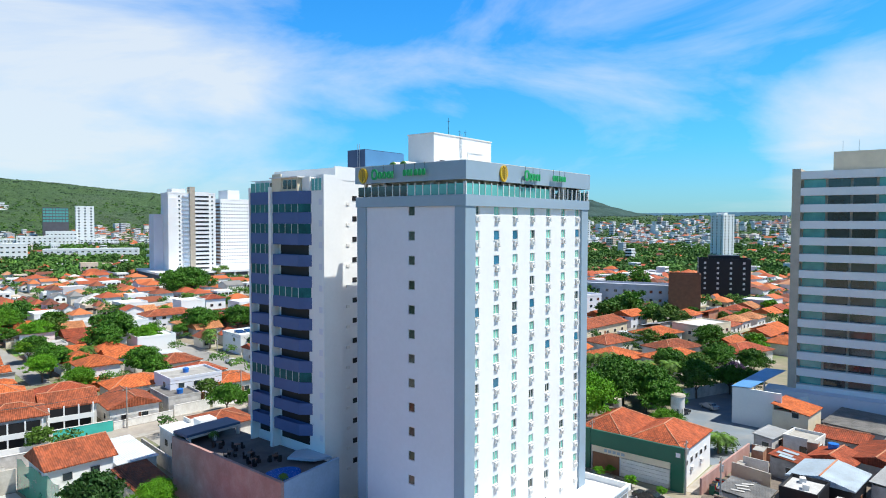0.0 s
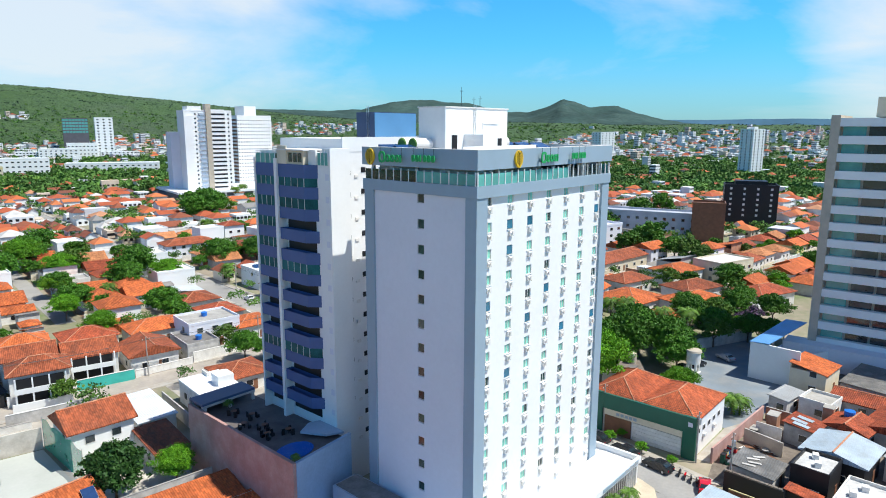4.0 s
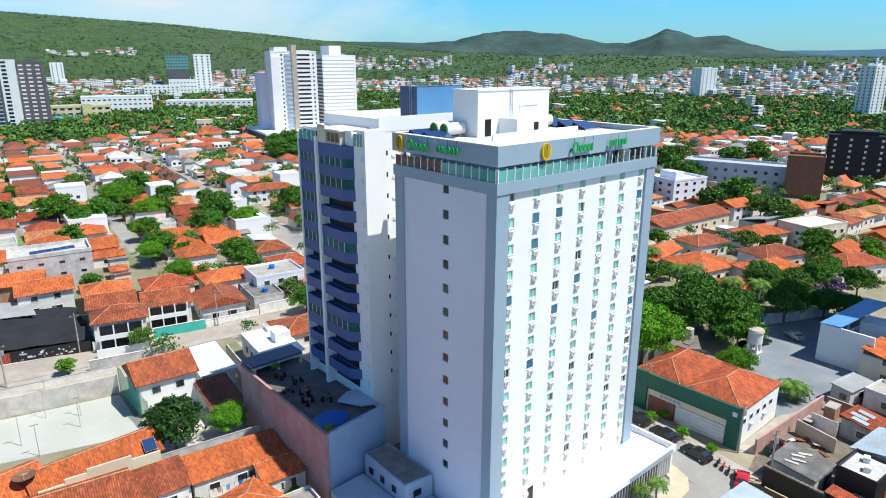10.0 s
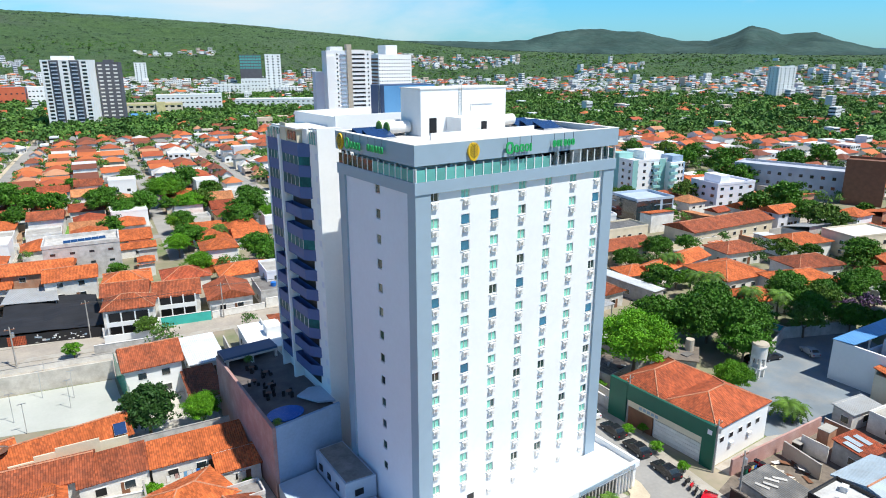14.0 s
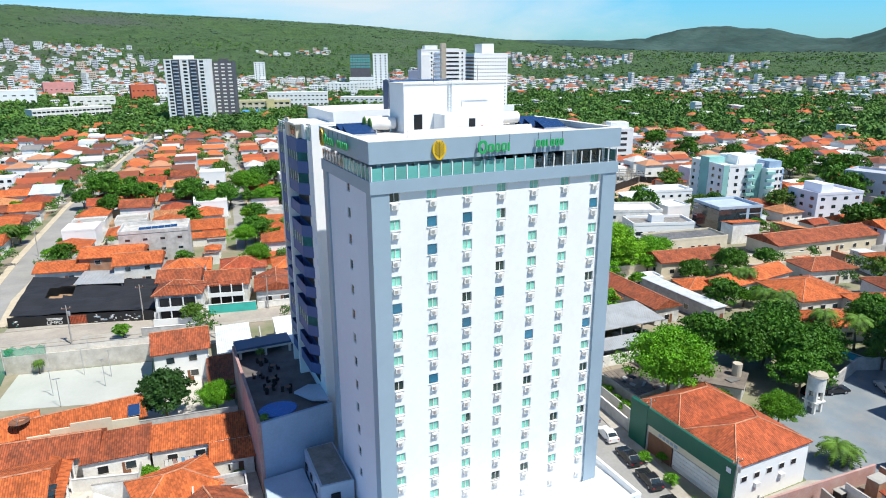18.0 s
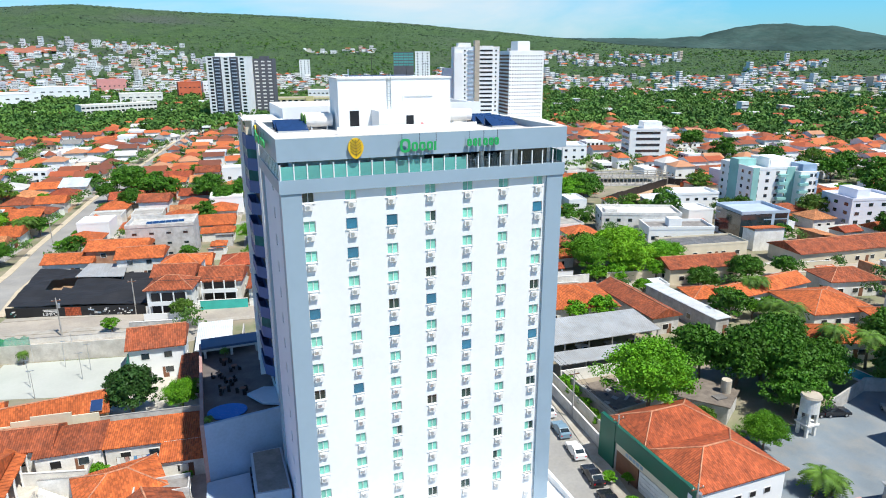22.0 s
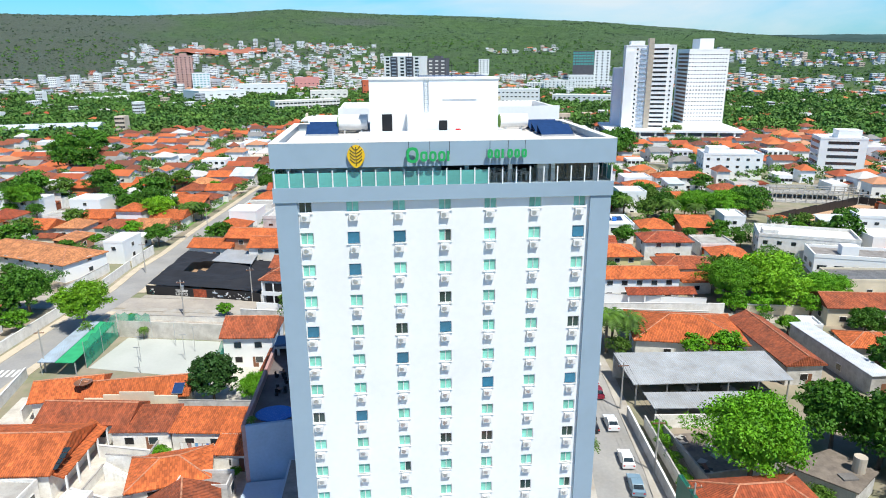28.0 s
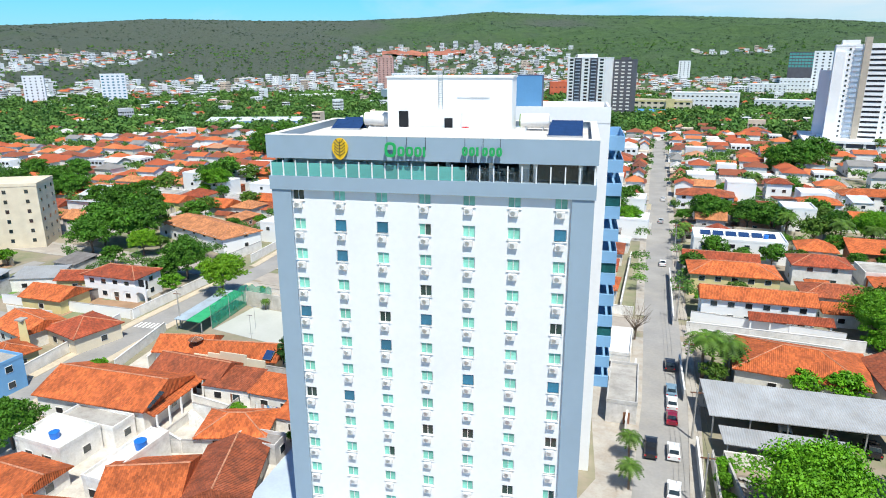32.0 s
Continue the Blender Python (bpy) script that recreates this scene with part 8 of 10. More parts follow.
def leafy(centre, size, clumps, per, card):
    """Many trees as one mesh: leaf blades round a few clumps for each tree."""
    t = len(centre)
    cl = rf.normal(size=(t, clumps, 3))
    cl /= np.linalg.norm(cl, axis=2)[..., None]
    cl[..., 2] = np.abs(cl[..., 2]) * 0.9
    cl = cl * size[:, None, None] * rf.uniform(0.45, 0.8, (t, clumps, 1))
    pick = rf.randint(0, clumps, (t, per))
    base = np.take_along_axis(cl, pick[..., None].repeat(3, 2), 1)
    n = rf.normal(size=(t, per, 3))
    n /= np.linalg.norm(n, axis=2)[..., None]
    n[..., 2] = np.abs(n[..., 2]) * 0.8 + n[..., 2] * 0.2
    c = centre[:, None] + base + n * size[:, None, None] * rf.uniform(0.28, 0.44, (t, per, 1)) + np.array([0, 0, 2.4])
    up = n + rf.normal(scale=0.45, size=n.shape)
    up /= np.linalg.norm(up, axis=2)[..., None]
    u = np.cross(up, rf.normal(size=n.shape))
    u /= np.linalg.norm(u, axis=2)[..., None] + 1e-9
    v = np.cross(up, u)
    k = (size[:, None, None] * card) * rf.uniform(0.6, 1.2, (t, per, 1))
    return np.stack([c - u * k, c - v * k * 0.8, c + u * k, c + v * k * 0.8], 2).reshape(-1, 3)


mid = [(x, y, 0.0) for x, y in FAR_TREES if road_gap(x, y) > 5]
mid += [(x, y, 0.0) for x, y in FILL_TREES + FILL_SPOTS]
mid += [(x, y, 0.0) for x, y, z, a, r in far_spots(300, 230, 480) if road_gap(x, y) > 6]
pts = [(x, y, z) for x, y, z, a, r in far_spots(16000, 440, 1600, 0.85) if rf.rand() < green(x, y) + 0.12]
near_c, far_c = np.array(mid), np.array(pts)
far_d = np.hypot(far_c[:, 0], far_c[:, 1])
belt_c = np.array([(x, y, z) for x, y, z, a, r in far_spots(7000, 460, 930) if green(x, y) > 0.5])
near_d = np.hypot(near_c[:, 0], near_c[:, 1])
close_c, mid_c = near_c[near_d < 230], near_c[near_d >= 230]
edge_c, slope_c = far_c[far_d < 950], far_c[far_d >= 950]
quad = np.concatenate([leafy(close_c, rf.uniform(2.0, 3.6, len(close_c)), 12, 300, 0.085), leafy(mid_c, rf.uniform(2.2, 4.6, len(mid_c)), 9, 120, 0.125), leafy(belt_c, rf.uniform(4.5, 8.0, len(belt_c)), 7, 54, 0.21),
                       leafy(edge_c, rf.uniform(3.0, 6.0, len(edge_c)), 5, 36, 0.24), leafy(slope_c, rf.uniform(2.6, 5.0, len(slope_c)), 4, 20, 0.32)])
me = bpy.data.meshes.new("distant_trees")
me.from_pydata(quad.tolist(), [], np.arange(len(quad)).reshape(-1, 4).tolist())
me.uv_layers.new(name="UVMap")
M["far_leaf"] = mat("distant_foliage", (0.052, 0.135, 0.022), 0.8, vary=0.45, scale=0.03, fine=0.3, tint=(0.125, 0.240, 0.034), tint_amount=0.9)
tagged(part("distant_trees", me, "far_leaf"), "woods and garden trees scattered through the far town", "trees", kind="stuff")

# woods on the hills: low clumps
pts = [(x, y, z) for x, y, z, a, r in far_spots(16000, 1100, 2330, 0.9)]
centre = np.array(pts)
per = 4
n = rf.normal(size=(len(pts), per, 3))
n /= np.linalg.norm(n, axis=2)[..., None]
n[..., 2] = np.abs(n[..., 2])
size = rf.uniform(1.2, 2.6, len(pts))
c = centre[:, None] + n * size[:, None, None] * np.array([1.2, 1.2, 0.6])
u = np.cross(n, rf.normal(size=n.shape))
u /= np.linalg.norm(u, axis=2)[..., None] + 1e-9
v = np.cross(n, u)
k = (size * 0.7)[:, None, None]
quad = np.stack([c - u * k, c - v * k, c + u * k, c + v * k], 2).reshape(-1, 3)
me = bpy.data.meshes.new("hill_woods")
me.from_pydata(quad.tolist(), [], np.arange(len(quad)).reshape(-1, 4).tolist())
me.uv_layers.new(name="UVMap")
M["hill_leaf"] = mat("hill_scrub", (0.038, 0.070, 0.038), 0.9, vary=0.35, scale=0.006, fine=0.05, tint=(0.058, 0.096, 0.052), tint_amount=0.9)
tagged(part("hill_woods", me, "hill_leaf"), "dry scrub woods covering the hills", "woods", kind="stuff")

# ---- the store with the green front ----
store = thing("store_building", "white store with dark green street front and orange tile roofs", "store")
part("wall", Shape().box(43.7, -9.0, 0, 57.4, 9.2, 6.2), "white", store)
for y0, y1, rm in ((-9.2, 0.6, "tile_s"), (0.6, 9.4, "tile_s")):
    part("roof", hip_roof(Shape(), 43.9, y0 + 0.3, 57.4, y1 - 0.3, 6.25, 2.3, 0.35), rm, store, "worn orange-red tile roof")
for y0, y1 in ((-9.2, 0.6), (0.6, 9.4)):
    xa, xb, ya, yb, ym = 43.55, 57.75, y0 - 0.05, y1 + 0.05, (y0 + y1) / 2
    c = (yb - ya) / 2
    r = Shape().tube((xa + c, ym, 8.57), (xb - c, ym, 8.57), 0.13, sides=6)
    for x, q in ((xa, xa + c), (xb, xb - c)):
        for y in (ya, yb):
            r.tube((x, y, 6.28), (q, ym, 8.56), 0.11, sides=5)
    part("ridge_tiles", r, "ridge", store, "pale mortared ridge tiles")
part("fascia", Shape().box(43.15, -9.4, 4.3, 43.6, 9.6, 6.9), "green_panel", store, "dark green fascia board")
part("corner_pier", Shape().box(43.1, -9.45, 0, 43.66, -7.4, 6.95), "green_panel", store, "dark green corner pier")
part("end_pier", Shape().box(43.1, 6.2, 0, 43.66, 9.65, 6.95), "green_panel", store, "dark green end pier")
part("sign_band", Shape().box(43.3, -7.3, 3.2, 43.62, 6.1, 4.25), "cream", store, "pale sign band")
for i in range(5):
    part("sign_bar", Shape().box(43.24, 0.2 + i * 0.75, 3.5, 43.3, 0.75 + i * 0.75, 3.95), "panel", store, "grey sign bar")
part("sign_bar", Shape().box(43.04, -8.9, 5.4, 43.09, -8.2, 6.1), "lilac", store, "pale square emblem")
for k in range(5):
    part("shutter_panel", Shape().box(43.35, -7.2, 0.1 + k * 0.6, 43.6, 0.8, 0.66 + k * 0.6), "cap" if k % 2 else "wall_a", store, "pale roller shutter")
part("wooden_gate", Shape().box(43.4, 1.2, 0, 43.64, 5.9, 3.1), "wood", store, "brown timber gate")
for i in range(5):
    window_parts(store, 45.5 + i * 2.3, -9.0, 3.6, 0.9, 0.7, "-y", "dark")
    if i % 2:
        part("condenser", Shape().box(45.2 + i * 2.3, -9.4, 2.3, 46.0 + i * 2.3, -9.0, 2.85), "cap", store)

# ---- water tower, parking ground and hall ----
wt = thing("water_tower", "white concrete water tower on legs beside the gravel", "water tower", (75.5, 2.9, 0))
part("bowl", Shape().tube((0, 0, 4.0), (0, 0, 6.4), 1.35, sides=24), "wall_a", wt)
part("lid", Shape().tube((0, 0, 6.4), (0, 0, 6.75), 1.55, 1.4, 24), "beige", wt)
for a in range(4):
    part("leg", Shape().box(math.cos(a * 1.571 + 0.78) * 1.1 - 0.2, math.sin(a * 1.571 + 0.78) * 1.1 - 0.2, 0, math.cos(a * 1.571 + 0.78) * 1.1 + 0.2, math.sin(a * 1.571 + 0.78) * 1.1 + 0.2, 4.0), "wall_a", wt)
part("tie_beam", Shape().box(-1.2, -1.2, 1.9, 1.2, 1.2, 2.15), "wall_a", wt)
gy = Shape().slab([(58.0, -9.3), (66, -12.5), (84.0, -13.5), (103, -14), (112, 2), (96, 9), (84, 5.6), (60, 5.5)], -0.1, 0.03)
tagged(part("parking_ground", gy, "gravel"), "pale gravel parking ground", "parking", kind="structure")
hall = thing("white_hall", "white walled hall with a blue sheet roof at the parking ground", "hall")
part("wall", Shape().slab([(85.7, -4.8), (85.3, -14.2), (85.7, -14.2), (86.1, -4.8)], 0, 7.6), "white", hall)
part("wall", Shape().slab([(86.1, -4.8), (86.1, -5.2), (104, -7.2), (104, -6.8)], 0, 3.0), "lilac", hall)
M["blue_sheet"] = sheet_mat("blue_roof_sheets", (0.10, 0.27, 0.55), (0.14, 0.3, 0.5), 0.4)
part("roof", Shape().face([(85.6, -4.6, 7.7), (85.5, -8.4, 7.9), (106, -10.8, 8.3), (106.5, -6.4, 8.1)]).face([(85.6, -4.6, 7.6), (106.5, -6.4, 8.0), (106, -10.8, 8.2), (85.5, -8.4, 7.8)]), "blue_sheet", hall, "blue corrugated sheet roof")
for x in (91, 97, 103):
    part("post", Shape().box(x, -5.5 - (x - 85) * 0.09, 0, x + 0.25, -5.2 - (x - 85) * 0.09, 7.7), "metal", hall)
part("boundary_wall", Shape().slab([(85.4, -14.2), (96, -14.6), (104, -18), (104, -17.6), (96, -14.2)], 0, 4.4), "white", hall)
fence = thing("boundary_wall", "grey rendered boundary wall of the parking ground", "wall")
part("wall", Shape().slab([(84, 5.6), (96, 9), (112, 2), (112, 2.3), (96, 9.3), (84, 5.9)], 0, 2.6), "wall_b", fence)
pw_ = thing("boundary_wall", "rough salmon plastered yard wall beside the store", "wall")
part("wall", Shape().slab([(44.2, -11.8), (66, -13.2), (66, -12.9), (44.2, -11.5)], 0, 2.6), "pinkwall", pw_)

# ---- long shed across the street ----
shed = thing("carport_shed", "long open carport with a grey sheet-metal roof", "shed")
part("roof", Shape().face([(48.4, 37.2, 4.0), (75.0, 36.1, 4.0), (75.4, 45.6, 4.7), (48.6, 47.6, 4.7)]).face([(48.4, 37.2, 3.85), (48.6, 47.6, 4.55), (75.4, 45.6, 4.55), (75.0, 36.1, 3.85)]).face([(48.4, 37.2, 3.85), (75.0, 36.1, 3.85), (75.0, 36.1, 4.0), (48.4, 37.2, 4.0)]), "sheet_g", shed, "grey corrugated roof")
for i in range(6):
    part("post", Shape().box(49 + i * 5.1, 37.5 - i * 0.2, 0, 49.2 + i * 5.1, 37.7 - i * 0.2, 3.9), "metal", shed)
part("back_wall", Shape().slab([(48.6, 47.0), (75.4, 45.0), (75.4, 45.3), (48.6, 47.3)], 0, 4.4), "wall_b", shed)
low_ = thing("low_carport", "lower grey metal canopy beside the shed", "shed")
part("roof", Shape().face([(49.5, 31.4, 2.9), (66.0, 30.2, 2.9), (66.2, 34.6, 3.2), (49.5, 36.0, 3.2)]).face([(49.5, 31.4, 2.8), (49.5, 36.0, 3.1), (66.2, 34.6, 3.1), (66.0, 30.2, 2.8)]), "sheet_g", low_)
for i in range(4):
    part("post", Shape().box(50 + i * 5, 31.7 - i * 0.3, 0, 50.15 + i * 5, 31.85 - i * 0.3, 2.85), "metal", low_)
part("side_wall", Shape().slab([(49.4, 30.6), (67, 29.3), (67, 29.5), (49.4, 30.9)], 0, 2.2), "wall_a", low_)
ruin = thing("yard_wall", "stained concrete yard walls under the big tree", "wall")
for a, b in (((49.4, 30.0), (50.0, 10.2)), ((61.2, 29.0), (61.6, 17.0)), ((49.8, 15.4), (61.2, 16.6))):
    d = (Vector(b) - Vector(a)).normalized()
    nrm = Vector((-d.y, d.x)) * 0.15
    part("wall", Shape().slab([tuple(Vector(a) - nrm), tuple(Vector(b) - nrm), tuple(Vector(b) + nrm), tuple(Vector(a) + nrm)], 0, 2.5), "concrete", ruin)
part("slab_floor", Shape().box(50.3, 16.8, -0.05, 60.8, 28.6, 0.06), "old_slab", ruin)
flat = thing("concrete_building", "low building with a stained flat concrete roof", "building")
part("wall", Shape().slab([(60.8, 15.4), (66.2, 9.2), (71.4, 12.6), (68.8, 17.8)], 0, 3.0), "wall_b", flat)
part("roof", Shape().slab([(60.4, 15.5), (66.2, 8.8), (71.8, 12.6), (68.9, 18.2)], 3.0, 3.2), "old_slab", flat, "old brown stained roof slab")
part("tank", Shape().tube((69.2, 13.0, 3.2), (69.2, 13.0, 5.4), 0.8, sides=16), "beige", flat)
part("hatch", Shape().box(66.0, 11.2, 3.2, 68.0, 12.6, 3.4), "greyroof", flat)
swim = thing("swimming_pool", "turquoise swimming pool with a pale edge", "pool")
M["turquoise"] = mat("turquoise_water", (0.05, 0.45, 0.55), 0.1, vary=0.08)
part("water", Shape().slab([(98.4, 19.4), (99.2, 11.2), (102.2, 11.4), (101.4, 19.6)], 0, 0.2), "turquoise", swim)
part("edge", Shape().slab([(97.8, 20.0), (98.6, 10.6), (102.8, 10.8), (102.0, 20.2)], 0, 0.14), "cap", swim)

# ---- sports court and the netted lot ----
court = thing("sports_court", "pale concrete sports court with worn markings", "court")
part("floor", Shape().slab([(-46.4, 60.8), (-22.2, 53.8), (-21.6, 69.6), (-44.0, 74.2)], -0.1, 0.08), "court", court)
part("back_wall", Shape().slab([(-46.0, 75.0), (-21.4, 70.0), (-21.4, 70.3), (-46.0, 75.3)], 0, 3.6), "pale_patio", court, "pale rendered back wall")
M["net"] = mat("green_net_mesh", (0.035, 0.33, 0.20), 0.9, vary=0.25, scale=0.5)
nn, nl = M["net"].node_tree.nodes, M["net"].node_tree.links
tr = nn.new("ShaderNodeBsdfTransparent")
mx = nn.new("ShaderNodeMixShader")
mx.inputs["Fac"].default_value = 0.62
nl.new(tr.outputs["BSDF"], mx.inputs[1])
nl.new(nn["Principled BSDF"].outputs["BSDF"], mx.inputs[2])
nl.new(mx.outputs["Shader"], nn["Material Output"].inputs["Surface"])
for a, b in (((-21.3, 53.8), (-21.2, 70.0)), ((-46.6, 60.6), (-46.2, 75.0)), ((-46.0, 75.1), (-39.0, 73.7))):
    s = Shape()
    for k in range(8):
        p0, p1 = Vector(a).lerp(Vector(b), k / 8), Vector(a).lerp(Vector(b), (k + 1) / 8)
        z0, z1 = 5.2 - 0.35 * math.sin(k * 2.4), 5.2 - 0.35 * math.sin((k + 1) * 2.4)
        s.face([(*p0, 0.1), (*p1, 0.1), (*p1, z1), (*p0, z0)])
    part("net", s, "net", court, "sagging green netting")
for x, y in ((-21.3, 53.8), (-21.2, 61.8), (-21.2, 70.0), (-46.6, 60.6), (-46.3, 67.5), (-46.0, 75.0), (-39.0, 73.6), (-32.0, 72.3)):
    part("net_pole", Shape().tube((x, y, 0), (x, y, 5.4), 0.05, sides=6), "metal", court)
for x, y in ((-37.5, 62.4), (-33.0, 69.0), (-36.0, 57.6), (-28.5, 66.0), (-29.4, 62.4)):
    lp = thing("court_pole", "thin metal lamp pole on the court", "pole", (x, y, 0.08), group="court poles")
    part("pole", Shape().tube((0, 0, 0), (0, 0, 5.2), 0.06, 0.04, 6), "metal", lp)
    part("arm", Shape().box(-0.6, -0.04, 5.1, 0.6, 0.04, 5.2), "metal", lp)
green_roof = thing("court_canopy", "green and pale blue canopy strips by the court", "canopy")
part("green_sheet", Shape().face([(-50.4, 57.5, 3.0), (-47.0, 57.0, 3.0), (-46.8, 75.5, 3.0), (-50.0, 76.5, 3.0)]).face([(-50.4, 57.5, 2.9), (-50.0, 76.5, 2.9), (-46.8, 75.5, 2.9), (-47.0, 57.0, 2.9)]), "green_net", green_roof)
part("blue_sheet", Shape().face([(-54.0, 58.5, 2.7), (-50.6, 57.8, 2.9), (-50.2, 76.7, 2.9), (-53.4, 77.5, 2.7)]).face([(-54.0, 58.5, 2.6), (-53.4, 77.5, 2.6), (-50.2, 76.7, 2.8), (-50.6, 57.8, 2.8)]), "sheet_b", green_roof)
for x, y in ((-53.8, 59), (-47.2, 57.6), (-53.4, 77), (-47, 75)):
    part("post", Shape().box(x, y, 0, x + 0.15, y + 0.15, 2.65), "metal", green_roof)

lot = thing("netted_lot", "open lot under sagging black shade netting", "lot")
M["shade_cloth"] = mat("black_shade_cloth", (0.018, 0.019, 0.024), 0.9, vary=0.35, scale=0.3)
out = [(-48.6, 101.0), (-19.6, 92.4), (-18.2, 114.0), (-37.9, 126.5), (-47.0, 130.0)]
s = Shape()
N = 16
for i in range(N):
    for j in range(N):
        q = []
        for di, dj in ((0, 0), (1, 0), (1, 1), (0, 1)):
            u, v = (i + di) / N, (j + dj) / N
            lo = Vector(out[0]).lerp(Vector(out[1]), u)
            hi = Vector(out[4]).lerp(Vector(out[2]), u)
            p_ = lo.lerp(hi, v)
            q.append((p_.x, p_.y, 2.6 + 0.5 * noise.noise((p_.x / 4, p_.y / 4, 2)) - 0.5 * math.sin(math.pi * u * 3) * math.sin(math.pi * v * 3)))
        cx, cy = sum(k[0] for k in q) / 4, sum(k[1] for k in q) / 4
        if -43 < cx < -36.5 and 109 < cy < 118:
            continue
        s.face(q)
part("netting", weld(s, "netting"), "shade_cloth", lot, "black netting with a torn gap")
part("earth_floor", Shape().slab(out, -0.1, 0.05), "soil", lot)
part("front_wall", Shape().slab([(-49.0, 100.6), (-20.4, 92.2), (-20.4, 92.5), (-49.0, 100.9)], 0, 2.3), "black", lot, "dark painted street wall")
d0 = (Vector((-20.4, 92.2)) - Vector((-49.0, 100.6))).normalized()


def on_wall(u0, u1, z0, z1, material, name, label=""):
    a, b = Vector((-49.0, 100.6)) + d0 * u0, Vector((-49.0, 100.6)) + d0 * u1
    nrm = Vector((d0.y, -d0.x)) * 0.03
    part(name, Shape().slab([tuple(a + nrm), tuple(b + nrm), tuple(b), tuple(a)], z0, z1), material, lot, label)


on_wall(12.6, 16.0, 0.25, 2.2, "tile_c", "painted_panel", "rust red painted panel")
on_wall(7.9, 11.2, 1.62, 1.78, "cap", "painted_bar", "white painted bar")
on_wall(8.1, 11.0, 1.32, 1.5, "cap", "painted_bar", "white painted bar")
rg7 = random.Random(9)
for k in range(26):
    u = 17.5 + rg7.random() * 9.5
    z = rg7.uniform(0.3, 1.8)
    on_wall(u, u + rg7.uniform(0.15, 0.9), z, z + rg7.uniform(0.06, 0.4), rg7.choice(("cap", "panel", "lilac")), "painted_bar", "faded graffiti stroke")
for k in range(6):
    u = 0.4 + rg7.random() * 2.0
    z = rg7.uniform(0.3, 1.6)
    on_wall(u, u + rg7.uniform(0.2, 0.6), z, z + 0.25, rg7.choice(("teal_glass", "cap")), "painted_bar", "faded graffiti stroke")
txt = bpy.data.curves.new("wall_word", "FONT")
txt.body = "LIMPO"
txt.size = 1.15
txt.extrude = 0.01
tob = new("wall_word", txt)
bpy.context.view_layer.update()
tme = bpy.data.meshes.new_from_object(tob.evaluated_get(bpy.context.evaluated_depsgraph_get()))
bpy.data.objects.remove(tob)
tme.uv_layers.new(name="UVMap")
wd = part("painted_word", tme, "cap", lot, "white painted word")
a = Vector((-49.0, 100.6)) + d0 * 7.8 + Vector((d0.y, -d0.x)) * 0.04
wd.matrix_basis = pose(a.x, a.y, 0.35, 90, 0, math.degrees(math.atan2(d0.y, d0.x)))
lot_shed = thing("open_shed", "open shed with a pale grey sheet roof in the netted lot", "shed")
part("roof", Shape().face([(-37.2, 116.4, 3.2), (-26.0, 112.6, 3.2), (-25.6, 122.0, 3.7), (-35.0, 125.8, 3.7)]).face([(-37.2, 116.4, 3.1), (-35.0, 125.8, 3.6), (-25.6, 122.0, 3.6), (-26.0, 112.6, 3.1)]), "sheet_g", lot_shed)
for x, y in ((-36.6, 117), (-31.5, 115.3), (-26.6, 113.4), (-34.6, 125), (-26, 121.4)):
    part("post", Shape().box(x, y, 0, x + 0.2, y + 0.2, 3.1), "wall_b", lot_shed)

# ---- street walls, poles and cables ----
WALLS = [((-20.2, 91.6), (-9.2, 89.2), 2.0, "wall_a"), ((-8.8, 90.4), (1.4, 88.4), 2.2, "turq"), ((1.8, 89.0), (13.6, 87.8), 1.6, "wall_a"), ((14.0, 88.2), (22.0, 87.4), 2.4, "wall_a"), ((23, 88.0), (41, 85.0), 2.2, "wall_a"),
         ((51.0, 77.6), (83.0, 73.4), 2.6, "wall_a"), ((47.6, 62.0), (46.6, 48.0), 2.2, "wall_b"), ((48.9, 81.2), (52.2, 116), 2.2, "wall_b"), ((46.4, 34.0), (44.2, 10.5), 2.0, "wall_b"), ((53.8, 75.0), (78.0, 70.4), 2.2, "wall_a"),
         ((-23.0, 82.5), (-9.0, 79.6), 2.2, "wall_b"), ((-54.0, 40.0), (-55.8, 58.0), 2.0, "wall_a"), ((-67.0, 62.0), (-63.4, 90.0), 2.2, "wall_a"), ((-61.2, 106.0), (-60.4, 122.0), 2.3, "wall_a"), ((-60.2, 123.0), (-58.6, 136.0), 2.6, "wall_a"), ((-47.6, 137.4), (-38.6, 136.0), 2.2, "skyblue"), ((-68.5, 30.0), (-68.0, 60.0), 2.2, "wall_a"), ((88, 73.0), (150, 60.0), 2.4, "cream"), ((96, 33), (112, 28.6), 2.2, "cream"),
         ((-50, 51.2), (-48.6, 42), 2.2, "wall_a"), ((36.5, 36), (39.6, 58), 2.4, "wall_a"), ((38.4, 88), (43.5, 130), 2.0, "wall_a"), ((-32, 21), (-26.5, 18.4), 2.2, "wall_a"), ((-32.6, 31.2), (-12, 25.6), 2.0, "wall_a")]
M["turq"] = mat("turquoise_paint", (0.05, 0.42, 0.36), 0.7, vary=0.15, scale=0.5)
